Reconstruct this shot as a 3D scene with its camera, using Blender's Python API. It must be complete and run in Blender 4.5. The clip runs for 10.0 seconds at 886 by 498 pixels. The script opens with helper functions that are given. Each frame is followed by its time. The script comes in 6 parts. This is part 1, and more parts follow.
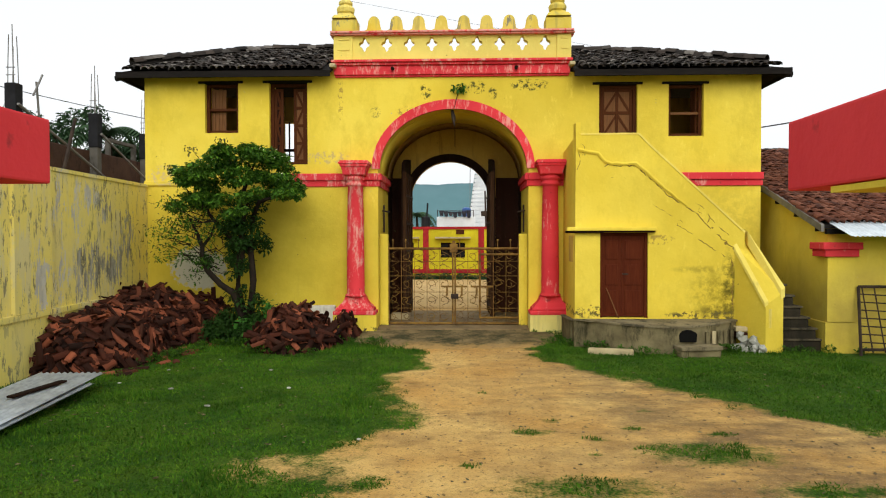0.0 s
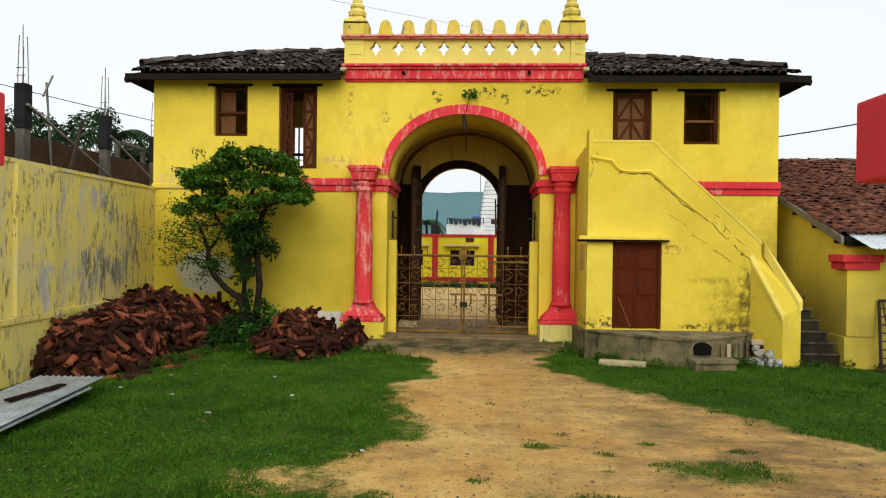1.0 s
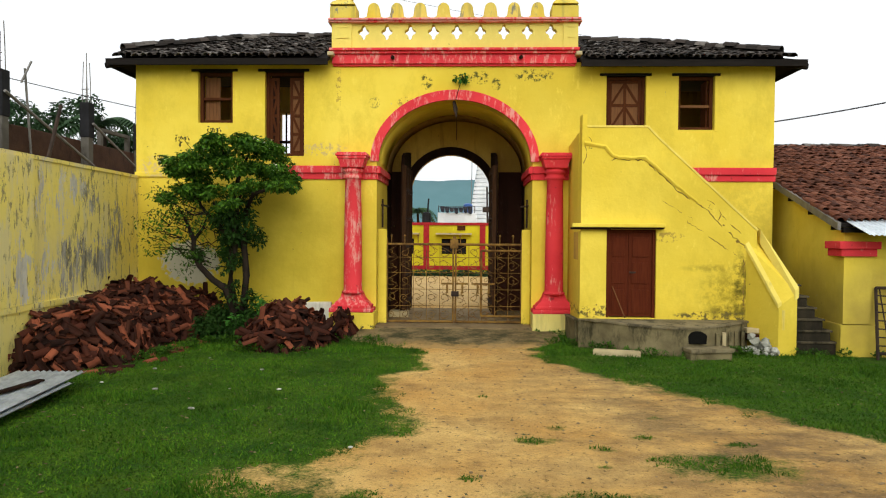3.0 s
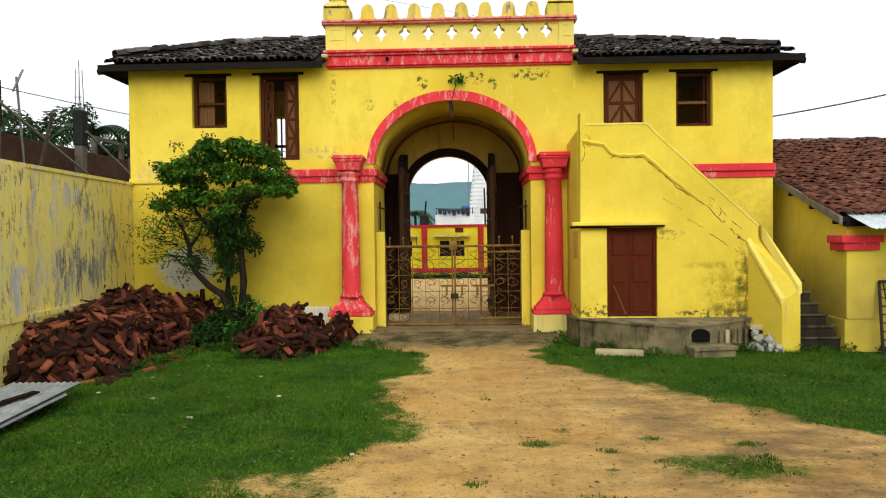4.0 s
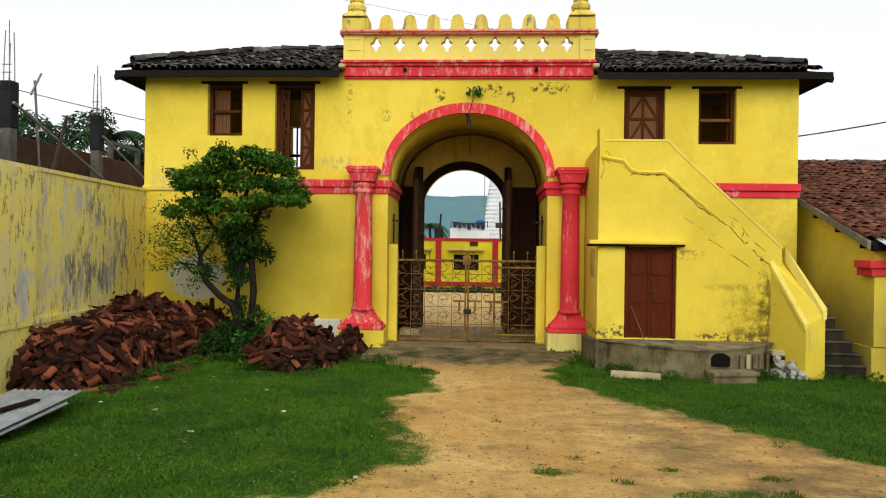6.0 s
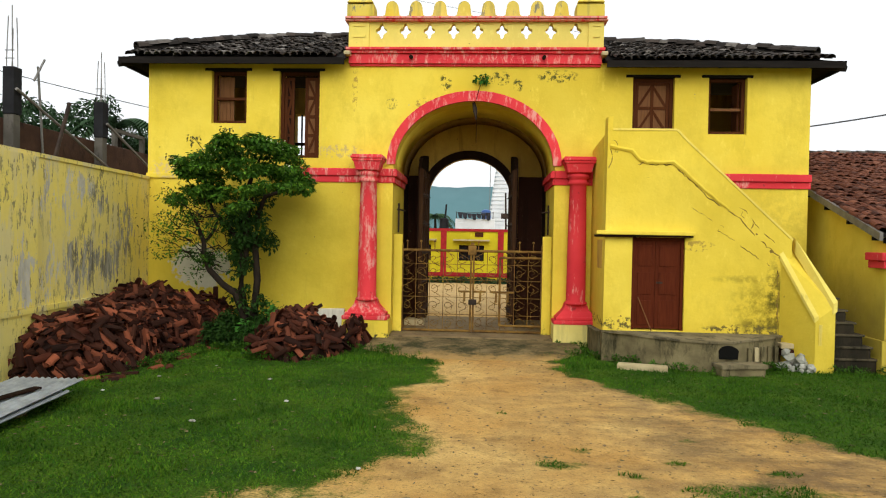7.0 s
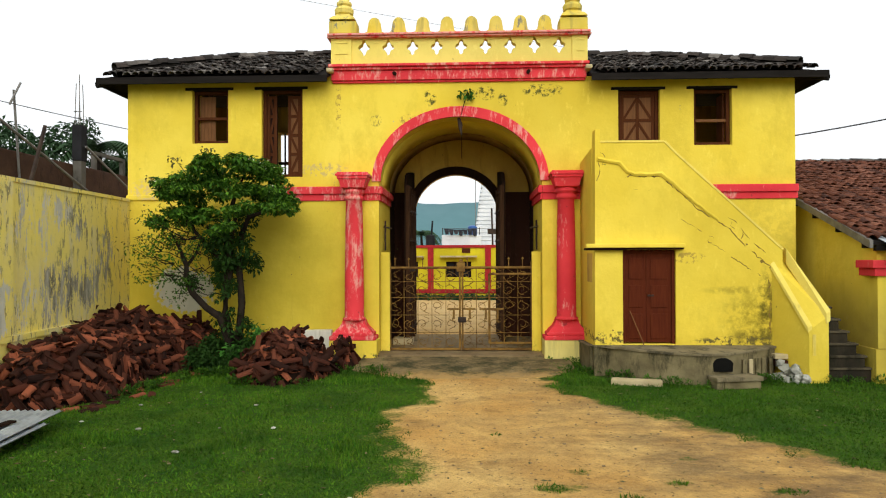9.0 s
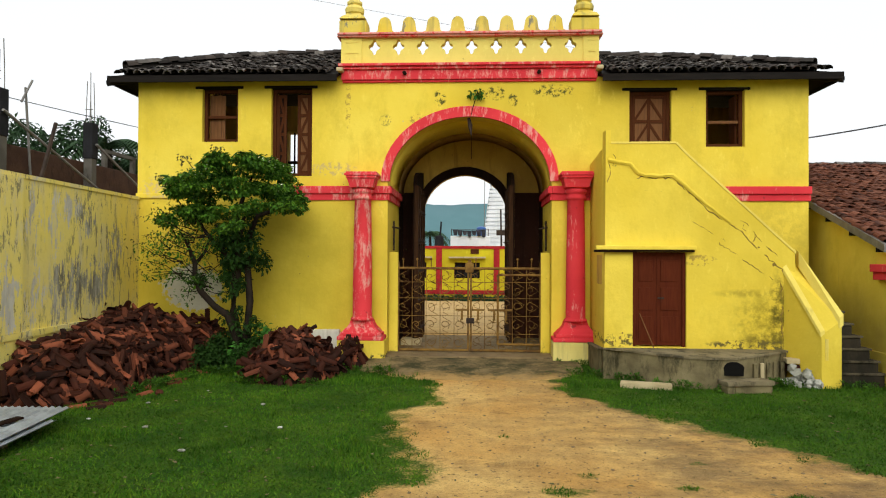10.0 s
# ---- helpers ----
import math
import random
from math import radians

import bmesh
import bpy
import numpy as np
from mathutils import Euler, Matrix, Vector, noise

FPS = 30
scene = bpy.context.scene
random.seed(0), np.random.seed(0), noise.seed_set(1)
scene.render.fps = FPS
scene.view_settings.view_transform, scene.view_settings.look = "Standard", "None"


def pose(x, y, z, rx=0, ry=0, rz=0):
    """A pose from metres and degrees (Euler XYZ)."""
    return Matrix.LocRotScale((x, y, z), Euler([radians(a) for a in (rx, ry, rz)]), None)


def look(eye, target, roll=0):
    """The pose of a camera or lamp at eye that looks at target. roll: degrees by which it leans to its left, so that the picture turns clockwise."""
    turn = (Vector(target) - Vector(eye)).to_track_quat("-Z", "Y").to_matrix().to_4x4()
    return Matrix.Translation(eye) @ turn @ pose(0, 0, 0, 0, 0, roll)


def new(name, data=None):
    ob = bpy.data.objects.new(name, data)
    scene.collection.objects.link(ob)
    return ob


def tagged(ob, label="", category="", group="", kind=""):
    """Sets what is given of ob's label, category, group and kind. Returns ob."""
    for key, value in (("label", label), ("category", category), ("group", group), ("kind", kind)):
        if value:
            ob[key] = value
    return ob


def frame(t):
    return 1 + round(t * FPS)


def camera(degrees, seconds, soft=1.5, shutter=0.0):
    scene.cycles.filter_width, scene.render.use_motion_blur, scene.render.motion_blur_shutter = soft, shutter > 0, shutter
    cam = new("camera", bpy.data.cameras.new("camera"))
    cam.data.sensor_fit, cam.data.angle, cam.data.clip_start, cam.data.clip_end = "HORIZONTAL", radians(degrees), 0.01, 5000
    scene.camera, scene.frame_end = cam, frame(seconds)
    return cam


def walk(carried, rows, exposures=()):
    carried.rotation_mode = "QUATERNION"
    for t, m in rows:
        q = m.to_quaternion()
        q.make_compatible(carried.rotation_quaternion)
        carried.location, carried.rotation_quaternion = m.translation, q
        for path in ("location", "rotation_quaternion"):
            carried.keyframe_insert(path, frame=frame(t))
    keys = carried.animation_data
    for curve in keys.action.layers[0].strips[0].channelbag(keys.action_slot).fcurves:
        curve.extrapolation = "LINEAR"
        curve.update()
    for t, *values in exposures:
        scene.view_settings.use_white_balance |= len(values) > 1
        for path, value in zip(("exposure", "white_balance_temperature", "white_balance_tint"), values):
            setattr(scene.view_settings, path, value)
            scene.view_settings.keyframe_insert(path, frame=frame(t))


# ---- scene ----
cam = camera(66.4, 10.0, soft=1.1)
PATH = [
    (0, (0.074, -0.072, 1.981), (0.008, 1.926, 1.942), -0.1),
    (0.5, (0.087, 0.042, 1.957), (-0.007, 2.04, 1.951), 0.1),
    (1, (0.071, 0.137, 1.955), (-0.023, 2.135, 1.94), 0.7),
    (1.5, (0.073, 0.196, 1.96), (-0.023, 2.194, 1.925), 0.8),
    (2, (0.08, 0.242, 1.957), (-0.007, 2.24, 1.909), 1.1),
    (2.5, (0.079, 0.314, 1.963), (0.001, 2.311, 1.911), 1.0),
    (4, (0.054, 0.492, 1.946), (-0.009, 2.491, 1.904), -0.7),
    (4.5, (0.044, 0.554, 1.972), (-0.017, 2.552, 1.919), -0.3),
    (5, (0.039, 0.617, 1.97), (-0.045, 2.616, 1.957), -0.2),
    (6.5, (0.064, 0.777, 1.965), (-0.049, 2.774, 1.961), 1.1),
    (7, (0.05, 0.838, 1.947), (-0.07, 2.834, 1.916), 1.1),
    (7.5, (0.039, 0.898, 1.954), (-0.074, 2.894, 1.932), 1.1),
    (8, (0.024, 0.942, 1.953), (-0.073, 2.94, 1.948), 0.9),
    (8.5, (0.021, 0.985, 1.965), (-0.063, 2.983, 1.974), 0.5),
    (9, (0.011, 1.017, 1.958), (-0.069, 3.016, 1.976), -0.2),
    (9.5, (0.002, 1.06, 1.967), (-0.082, 3.059, 1.983), -0.5),
    (10, (0.005, 1.069, 1.948), (-0.1, 3.066, 1.969), 0.3),
]
walk(cam, [(t, look(eye, target, roll)) for t, eye, target, roll in PATH],
     exposures=[(0.0, 0.08), (0.5, -0.02), (1.0, 0.0), (2.5, 0.10), (4.0, 0.17), (5.0, 0.20), (6.5, 0.04), (7.0, 0.14), (7.5, 0.16), (8.5, 0.18), (9.5, 0.12), (10.0, 0.10)])


# ---- world and sun: a bright overcast sky ----
world = bpy.data.worlds.new("sky")
scene.world = world
world.use_nodes = True
wn, wl = world.node_tree.nodes, world.node_tree.links
sky_tex = wn.new("ShaderNodeTexSky")
sky_tex.sky_type, sky_tex.sun_disc = "NISHITA", False
sky_tex.sun_elevation, sky_tex.sun_rotation = radians(33), radians(175)
sky_tex.air_density, sky_tex.dust_density = 1.0, 4.0
grey = wn.new("ShaderNodeHueSaturation")
grey.inputs["Saturation"].default_value = 0.10
wl.new(sky_tex.outputs[0], grey.inputs["Color"])
cloud = wn.new("ShaderNodeMix")
cloud.data_type = "RGBA"
cloud.inputs[0].default_value, cloud.inputs[7].default_value = 0.75, (7.3, 7.6, 7.8, 1.0)
wl.new(grey.outputs[0], cloud.inputs[6])
wl.new(cloud.outputs[2], wn["Background"].inputs["Color"])
wn["Background"].inputs["Strength"].default_value = 0.145
sun = new("sun", bpy.data.lights.new("sun", "SUN"))
sun.data.energy, sun.data.angle, sun.data.color = 1.35, radians(50), (1.0, 0.95, 0.88)
sun.matrix_world = look((1.5, -10.0, 10.5), (0.0, 6.0, 0.0))


# ---- materials ----
class Mat:
    """A node material with short calls for noise, ramps and mixes in object metres."""

    def __init__(self, name, rough=0.85, metal=0.0):
        self.m = bpy.data.materials.new(name)
        self.m.use_nodes = True
        self.n, self.l = self.m.node_tree.nodes, self.m.node_tree.links
        self.b = self.n["Principled BSDF"]
        self.b.inputs["Roughness"].default_value, self.b.inputs["Metallic"].default_value = rough, metal
        self.b.inputs["Specular IOR Level"].default_value = 0.5 if rough < 0.65 else 0.15
        self.geo = self.n.new("ShaderNodeNewGeometry")
        self.p = self.geo.outputs["Position"]

    def scaled(self, sx, sy, sz):
        v = self.n.new("ShaderNodeVectorMath")
        v.operation = "MULTIPLY"
        self.l.new(self.p, v.inputs[0])
        v.inputs[1].default_value = (sx, sy, sz)
        return v.outputs[0]

    def noise(self, scale, detail=4.0, stretch=None, rough=0.55, coords=None):
        t = self.n.new("ShaderNodeTexNoise")
        t.inputs["Scale"].default_value, t.inputs["Detail"].default_value, t.inputs["Roughness"].default_value = scale, detail, rough
        self.l.new(coords or (self.scaled(*stretch) if stretch else self.p), t.inputs["Vector"])
        return t.outputs["Fac"]

    def ramp(self, value, a, b, ca=0.0, cb=1.0):
        r = self.n.new("ShaderNodeMapRange")
        for k, v in (("From Min", a), ("From Max", b), ("To Min", ca), ("To Max", cb)):
            r.inputs[k].default_value = v
        self.l.new(value, r.inputs["Value"])
        return r.outputs["Result"]

    def math(self, op, a, b):
        k = self.n.new("ShaderNodeMath")
        k.operation = op
        for i, v in enumerate((a, b)):
            if isinstance(v, (int, float)):
                k.inputs[i].default_value = v
            else:
                self.l.new(v, k.inputs[i])
        return k.outputs[0]

    def mix(self, fac, a, b):
        k = self.n.new("ShaderNodeMix")
        k.data_type = "RGBA"
        for i, v in ((0, fac), (6, a), (7, b)):
            if isinstance(v, (int, float)):
                k.inputs[i].default_value = v
            elif isinstance(v, tuple):
                k.inputs[i].default_value = (*v, 1.0)
            else:
                self.l.new(v, k.inputs[i])
        return k.outputs[2]

    def patch(self, x, z, rx, rz, edge=0.5):
        """1 inside an uneven oval at (x, z) of the plan's front, 0 outside."""
        s = self.n.new("ShaderNodeSeparateXYZ")
        self.l.new(self.p, s.inputs[0])
        dx = self.math("MULTIPLY", self.math("SUBTRACT", s.outputs[0], x), 1 / rx)
        dz = self.math("MULTIPLY", self.math("SUBTRACT", s.outputs[2], z), 1 / rz)
        d = self.math("ADD", self.math("MULTIPLY", dx, dx), self.math("MULTIPLY", dz, dz))
        return self.ramp(d, 1.0, edge)

    def finish(self, colour, height=None, strength=0.3, dist=0.01, rough=None):
        self.l.new(colour, self.b.inputs["Base Color"])
        if height is not None:
            k = self.n.new("ShaderNodeBump")
            k.inputs["Strength"].default_value, k.inputs["Distance"].default_value = strength, dist
            self.l.new(height, k.inputs["Height"])
            self.l.new(k.outputs[0], self.b.inputs["Normal"])
        if rough is not None:
            self.l.new(rough, self.b.inputs["Roughness"])
        return self.m

    def pick(self, colours):
        """A colour for each object by chance, out of a short list."""
        info = self.n.new("ShaderNodeObjectInfo")
        return self.steps(info.outputs["Random"], colours)

    def island(self, colours):
        return self.steps(self.geo.outputs["Random Per Island"], colours)

    def steps(self, value, colours):
        r = self.n.new("ShaderNodeValToRGB")
        r.color_ramp.interpolation = "LINEAR"
        e = r.color_ramp.elements
        while len(e) < len(colours):
            e.new(0.5)
        for i, c in enumerate(colours):
            e[i].position, e[i].color = i / (len(colours) - 1), (*c, 1.0)
        self.l.new(value, r.inputs[0])
        return r.outputs[0]


def plaster(name, base, second, stain, peel=None, peel_at=0.62, stain_at=0.66, marks=(), chips=(), bald=()):
    """Limewashed plaster: two tones, runs of dirt, flaked places, small chips."""
    m = Mat(name, 0.9)
    big, fine = m.noise(0.55, 5), m.noise(26, 5)
    col = m.mix(m.ramp(big, 0.38, 0.66), base, second)
    col = m.mix(m.ramp(m.noise(0.33, 4, (1, 1, 1.3)), 0.46, 0.66, 0.0, 0.55), col, tuple(c * 0.72 for c in second))
    col = m.mix(m.ramp(m.noise(2.2, 7, (1, 1, 0.6), 0.72), 0.48, 0.72, 0.0, 0.6), col, tuple(c * 0.76 for c in second))
    col = m.mix(m.ramp(m.noise(6.5, 6, (1, 1, 0.5), 0.7), 0.58, 0.70, 0.0, 0.35), col, tuple(min(0.9, c * 1.12 + 0.03) for c in base))
    run = m.noise(3.0, 6, (1.6, 1.6, 0.16), 0.65)
    col = m.mix(m.ramp(run, stain_at, stain_at + 0.14, 0.0, 0.55), col, stain)
    if peel:
        where = m.math("MULTIPLY", m.ramp(m.noise(5.5, 8, (1, 1, 0.30), 0.75), peel_at, peel_at + 0.02), m.ramp(m.noise(0.75, 3), 0.38, 0.5))
        col = m.mix(where, col, m.mix(m.noise(5, 4), peel, tuple(c * 0.45 for c in peel)))
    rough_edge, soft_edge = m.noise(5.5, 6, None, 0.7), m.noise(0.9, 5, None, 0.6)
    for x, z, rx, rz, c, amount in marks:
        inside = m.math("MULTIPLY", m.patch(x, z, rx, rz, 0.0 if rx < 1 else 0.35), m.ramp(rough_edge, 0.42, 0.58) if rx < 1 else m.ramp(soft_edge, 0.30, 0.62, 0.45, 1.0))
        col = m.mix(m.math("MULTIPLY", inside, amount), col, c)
    for x, z, rx, rz, c in chips:
        inside = m.math("MULTIPLY", m.patch(x, z, rx, rz, 0.55), m.ramp(m.noise(11, 5, None, 0.7), 0.50, 0.56))
        col = m.mix(inside, col, c)
    for x, z, rx, rz, c in bald:
        inside = m.ramp(m.math("ADD", m.patch(x, z, rx, rz, 0.0), m.math("MULTIPLY", m.noise(4.5, 7, None, 0.75), 2.2)), 1.50, 1.60)
        col = m.mix(inside, col, m.mix(m.noise(6, 5), c, tuple(v * 0.7 for v in c)))
    speck = m.ramp(m.noise(9, 3), 0.735, 0.76)
    col = m.mix(m.math("MULTIPLY", speck, 0.75), col, (0.10, 0.09, 0.03))
    h = m.math("ADD", m.math("MULTIPLY", m.noise(7, 5), 1.0), m.math("MULTIPLY", fine, 0.35))
    return m.finish(col, h, 0.45, 0.018)


YEL, YEL2 = (0.80, 0.632, 0.082), (0.72, 0.540, 0.048)
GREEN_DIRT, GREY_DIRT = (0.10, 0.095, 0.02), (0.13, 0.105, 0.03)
yellow = plaster("yellow_limewash", YEL, YEL2, (0.42, 0.30, 0.05), chips=(
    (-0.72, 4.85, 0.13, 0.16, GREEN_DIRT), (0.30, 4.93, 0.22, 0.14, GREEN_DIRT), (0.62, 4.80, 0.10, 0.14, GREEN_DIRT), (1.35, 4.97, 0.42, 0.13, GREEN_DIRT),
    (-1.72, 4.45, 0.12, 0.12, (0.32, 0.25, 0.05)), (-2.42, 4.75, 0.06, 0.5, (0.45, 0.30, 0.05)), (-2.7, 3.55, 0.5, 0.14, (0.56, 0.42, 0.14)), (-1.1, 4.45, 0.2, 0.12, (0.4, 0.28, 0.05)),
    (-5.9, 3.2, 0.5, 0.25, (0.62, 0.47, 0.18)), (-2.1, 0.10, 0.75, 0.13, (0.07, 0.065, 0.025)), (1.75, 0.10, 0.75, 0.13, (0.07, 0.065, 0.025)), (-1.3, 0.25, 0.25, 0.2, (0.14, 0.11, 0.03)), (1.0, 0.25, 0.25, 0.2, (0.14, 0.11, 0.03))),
    # the mark at x -4.1 paints shade and an olive tint on the facade
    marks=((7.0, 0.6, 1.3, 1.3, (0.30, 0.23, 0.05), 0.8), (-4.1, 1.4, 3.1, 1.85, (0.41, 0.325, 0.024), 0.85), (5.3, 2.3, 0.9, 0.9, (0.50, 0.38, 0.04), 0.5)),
    bald=((-5.35, 1.35, 0.75, 0.55, (0.50, 0.48, 0.36)),))
yellow_stair = plaster("yellow_limewash_stair", YEL, YEL2, (0.45, 0.32, 0.05), stain_at=0.72,
                       marks=((4.65, 0.95, 0.75, 0.55, (0.20, 0.165, 0.012), 0.75), (4.72, 1.1, 0.16, 0.75, (0.10, 0.085, 0.012), 0.95), (4.55, 0.62, 0.5, 0.16, (0.10, 0.085, 0.015), 0.8), (4.25, 1.38, 0.6, 0.08, (0.26, 0.20, 0.02), 0.6)),
                       chips=((2.3, 0.62, 0.42, 0.12, GREY_DIRT), (4.4, 0.56, 0.9, 0.10, GREY_DIRT), (3.5, 1.9, 0.3, 0.1, (0.4, 0.28, 0.05))))


def peeling_wall():
    """Pale yellow limewash that has flaked off in upright runs, with grey render showing."""
    m = Mat("yellow_limewash_peeling", 0.92)
    col = m.mix(m.ramp(m.noise(0.7, 5), 0.38, 0.64), (0.84, 0.70, 0.15), (0.78, 0.665, 0.21))
    col = m.mix(m.ramp(m.noise(3.2, 7, (1, 1, 0.16), 0.7), 0.50, 0.66, 0, 0.35), col, (0.62, 0.54, 0.28))
    zone = m.ramp(m.noise(0.8, 3), 0.36, 0.52)
    pale = m.ramp(m.noise(3.4, 8, (1, 1, 0.22), 0.72), 0.535, 0.56)
    col = m.mix(m.math("MULTIPLY", pale, m.ramp(m.noise(0.9, 2, (1, 1, 0.5)), 0.42, 0.52, 0, 0.4)), col, (0.58, 0.55, 0.42))
    fleck = m.ramp(m.noise(11.0, 7, (1, 1, 0.30), 0.72), 0.555, 0.58)
    col = m.mix(m.math("MULTIPLY", fleck, m.math("MULTIPLY", zone, 0.85)), col, (0.22, 0.20, 0.12))
    s = m.n.new("ShaderNodeSeparateXYZ")
    m.l.new(m.p, s.inputs[0])
    ragged = m.math("ADD", m.math("MULTIPLY", m.noise(4.2, 9, (1, 1, 0.26), 0.8), 5.6), m.math("MULTIPLY", m.noise(15, 6, (1, 1, 0.22), 0.7), 3.0))
    under_coat = m.mix(m.ramp(m.noise(6, 7, (1, 1, 0.22), 0.75), 0.42, 0.60), (0.46, 0.44, 0.35), (0.17, 0.155, 0.10))
    white_coat = m.mix(m.ramp(m.noise(5, 7, (1, 1, 0.2), 0.7), 0.42, 0.62), (0.62, 0.60, 0.50), (0.44, 0.42, 0.34))
    for y, z, ry, rz, coat in ((10.15, 2.5, 0.17, 0.55, white_coat), (10.25, 1.35, 0.20, 0.45, white_coat), (10.70, 2.3, 0.16, 0.60, white_coat), (9.55, 1.35, 0.2, 0.5, white_coat), (11.15, 2.6, 0.35, 0.25, white_coat),
                               (10.80, 1.38, 0.26, 0.52, under_coat), (11.25, 1.50, 0.34, 0.42, under_coat), (11.95, 1.50, 0.42, 0.42, under_coat), (11.60, 2.45, 0.36, 0.32, under_coat), (12.50, 2.0, 0.24, 0.55, under_coat)):
        dy = m.math("MULTIPLY", m.math("SUBTRACT", s.outputs[1], y), 0.72 / ry)
        dz = m.math("MULTIPLY", m.math("SUBTRACT", s.outputs[2], z), 0.78 / rz)
        near = m.ramp(m.math("ADD", m.math("MULTIPLY", dy, dy), m.math("MULTIPLY", dz, dz)), 1.5, 0.2)
        hole = m.math("MULTIPLY", m.ramp(m.math("ADD", m.math("MULTIPLY", near, 1.15), ragged), 5.36, 5.46), m.ramp(near, 0.0, 0.08))
        col = m.mix(hole, col, coat)
    h = m.math("ADD", m.noise(7, 6), m.math("MULTIPLY", fleck, -0.6))
    return m.finish(col, h, 0.5, 0.02)


yellow_peeling = peeling_wall()
# parapet yellow, paled to put haze and glare into the colour
yellow_hazed = plaster("hazed_lemon_limewash", (0.84, 0.71, 0.19), (0.78, 0.64, 0.14), (0.45, 0.34, 0.08), stain_at=0.64)
yellow_weathered = plaster("yellow_limewash_weathered", (0.80, 0.66, 0.20), YEL2, (0.16, 0.15, 0.08), peel=(0.30, 0.29, 0.20), peel_at=0.60, stain_at=0.52)
cream_wash = plaster("cream_whitewash", (0.76, 0.66, 0.24), (0.68, 0.58, 0.17), (0.30, 0.27, 0.12), stain_at=0.56)
whitewash = plaster("old_whitewash", (0.62, 0.60, 0.50), (0.50, 0.48, 0.38), (0.25, 0.22, 0.12), stain_at=0.55)
# inside plasters: browner copies of the yellow with the passage's shade painted in
yellow_plain = plaster("shaded_yellow_limewash", (0.62, 0.42, 0.09), (0.47, 0.30, 0.065), (0.18, 0.11, 0.035), stain_at=0.54)
vault_shade = plaster("shaded_vault_plaster", (0.40, 0.25, 0.06), (0.27, 0.155, 0.04), (0.08, 0.045, 0.018), stain_at=0.50)
passage_shade = plaster("shaded_dark_plaster", (0.060, 0.022, 0.010), (0.038, 0.014, 0.008), (0.018, 0.010, 0.006), stain_at=0.5)


def red_paint(name, worn=0.60):
    m = Mat(name, 0.8)
    col = m.mix(m.ramp(m.noise(1.4, 5), 0.35, 0.7), (0.70, 0.050, 0.060), (0.58, 0.032, 0.044))
    wear = m.ramp(m.noise(5.0, 7, (1.6, 1.6, 0.5), 0.75), worn, worn + 0.10, 0.0, 0.85)
    col = m.mix(wear, col, (0.70, 0.34, 0.28))
    col = m.mix(m.ramp(m.noise(8, 5), 0.66, 0.72, 0.0, 0.7), col, (0.20, 0.03, 0.03))
    return m.finish(col, m.noise(12, 6), 0.45, 0.012)


red = red_paint("red_limewash", 0.585)
red_faded = red_paint("red_limewash_faded", 0.51)
ledge_paint = red_paint("red_limewash_worn_off", 0.40)
red_fresh = red_paint("red_limewash_fresh", 0.66)


def wood(name, a, b, rough=0.7, axis=(6, 6, 0.5)):
    m = Mat(name, rough)
    g = m.noise(5, 6, axis, 0.6)
    col = m.mix(m.ramp(g, 0.35, 0.68), a, b)
    col = m.mix(m.ramp(m.noise(2.3, 4), 0.55, 0.8, 0, 0.5), col, tuple(c * 0.55 for c in a))
    return m.finish(col, g, 0.35, 0.006)


brown_wood = wood("brown_wood", (0.080, 0.026, 0.009), (0.055, 0.017, 0.006))
door_wood = wood("red_brown_wood", (0.098, 0.022, 0.008), (0.070, 0.014, 0.006), 0.75)
pale_wood = wood("pale_old_wood", (0.17, 0.075, 0.024), (0.12, 0.050, 0.017))
dark_wood = wood("black_brown_wood", (0.020, 0.010, 0.006), (0.011, 0.006, 0.004), 0.85)
old_leaf_wood = wood("worn_dark_leaf_wood", (0.060, 0.030, 0.014), (0.025, 0.012, 0.007), 0.85)
roof_timber = wood("roof_timber", (0.018, 0.015, 0.013), (0.010, 0.009, 0.008), 0.8, (0.6, 6, 6))


for dull in (roof_timber, dark_wood, old_leaf_wood, door_wood, brown_wood):
    dull.node_tree.nodes["Principled BSDF"].inputs["Specular IOR Level"].default_value = 0.04


def fired_clay(name, colours, dirt, per_object=True, dirt_at=0.55):
    m = Mat(name, 0.9)
    base = m.pick(colours) if per_object else m.island(colours)
    col = m.mix(m.ramp(m.noise(9, 5), dirt_at, dirt_at + 0.2, 0, 0.8), base, dirt)
    return m.finish(col, m.noise(40, 4), 0.3, 0.004)


PILE_COLS = [(0.014, 0.006, 0.004), (0.055, 0.016, 0.008), (0.020, 0.007, 0.004), (0.30, 0.088, 0.042), (0.012, 0.006, 0.004), (0.075, 0.020, 0.010), (0.018, 0.008, 0.005)]
pile_tile = fired_clay("broken_clay_tile", PILE_COLS, (0.035, 0.018, 0.012))
pile_tile_fill = fired_clay("broken_clay_tile_fill", PILE_COLS, (0.03, 0.016, 0.012), False)
OLD_COLS = [(0.022, 0.019, 0.017), (0.052, 0.042, 0.036), (0.013, 0.012, 0.011), (0.19, 0.17, 0.15), (0.026, 0.022, 0.019), (0.070, 0.055, 0.046), (0.018, 0.016, 0.015)]
old_tile = fired_clay("weathered_roof_tile", OLD_COLS, (0.018, 0.016, 0.014))
old_tile_fill = fired_clay("weathered_roof_tile_fill", OLD_COLS, (0.018, 0.016, 0.014), False)
RED_COLS = [(0.090, 0.030, 0.017), (0.155, 0.055, 0.030), (0.055, 0.022, 0.015), (0.22, 0.090, 0.055), (0.105, 0.036, 0.020)]
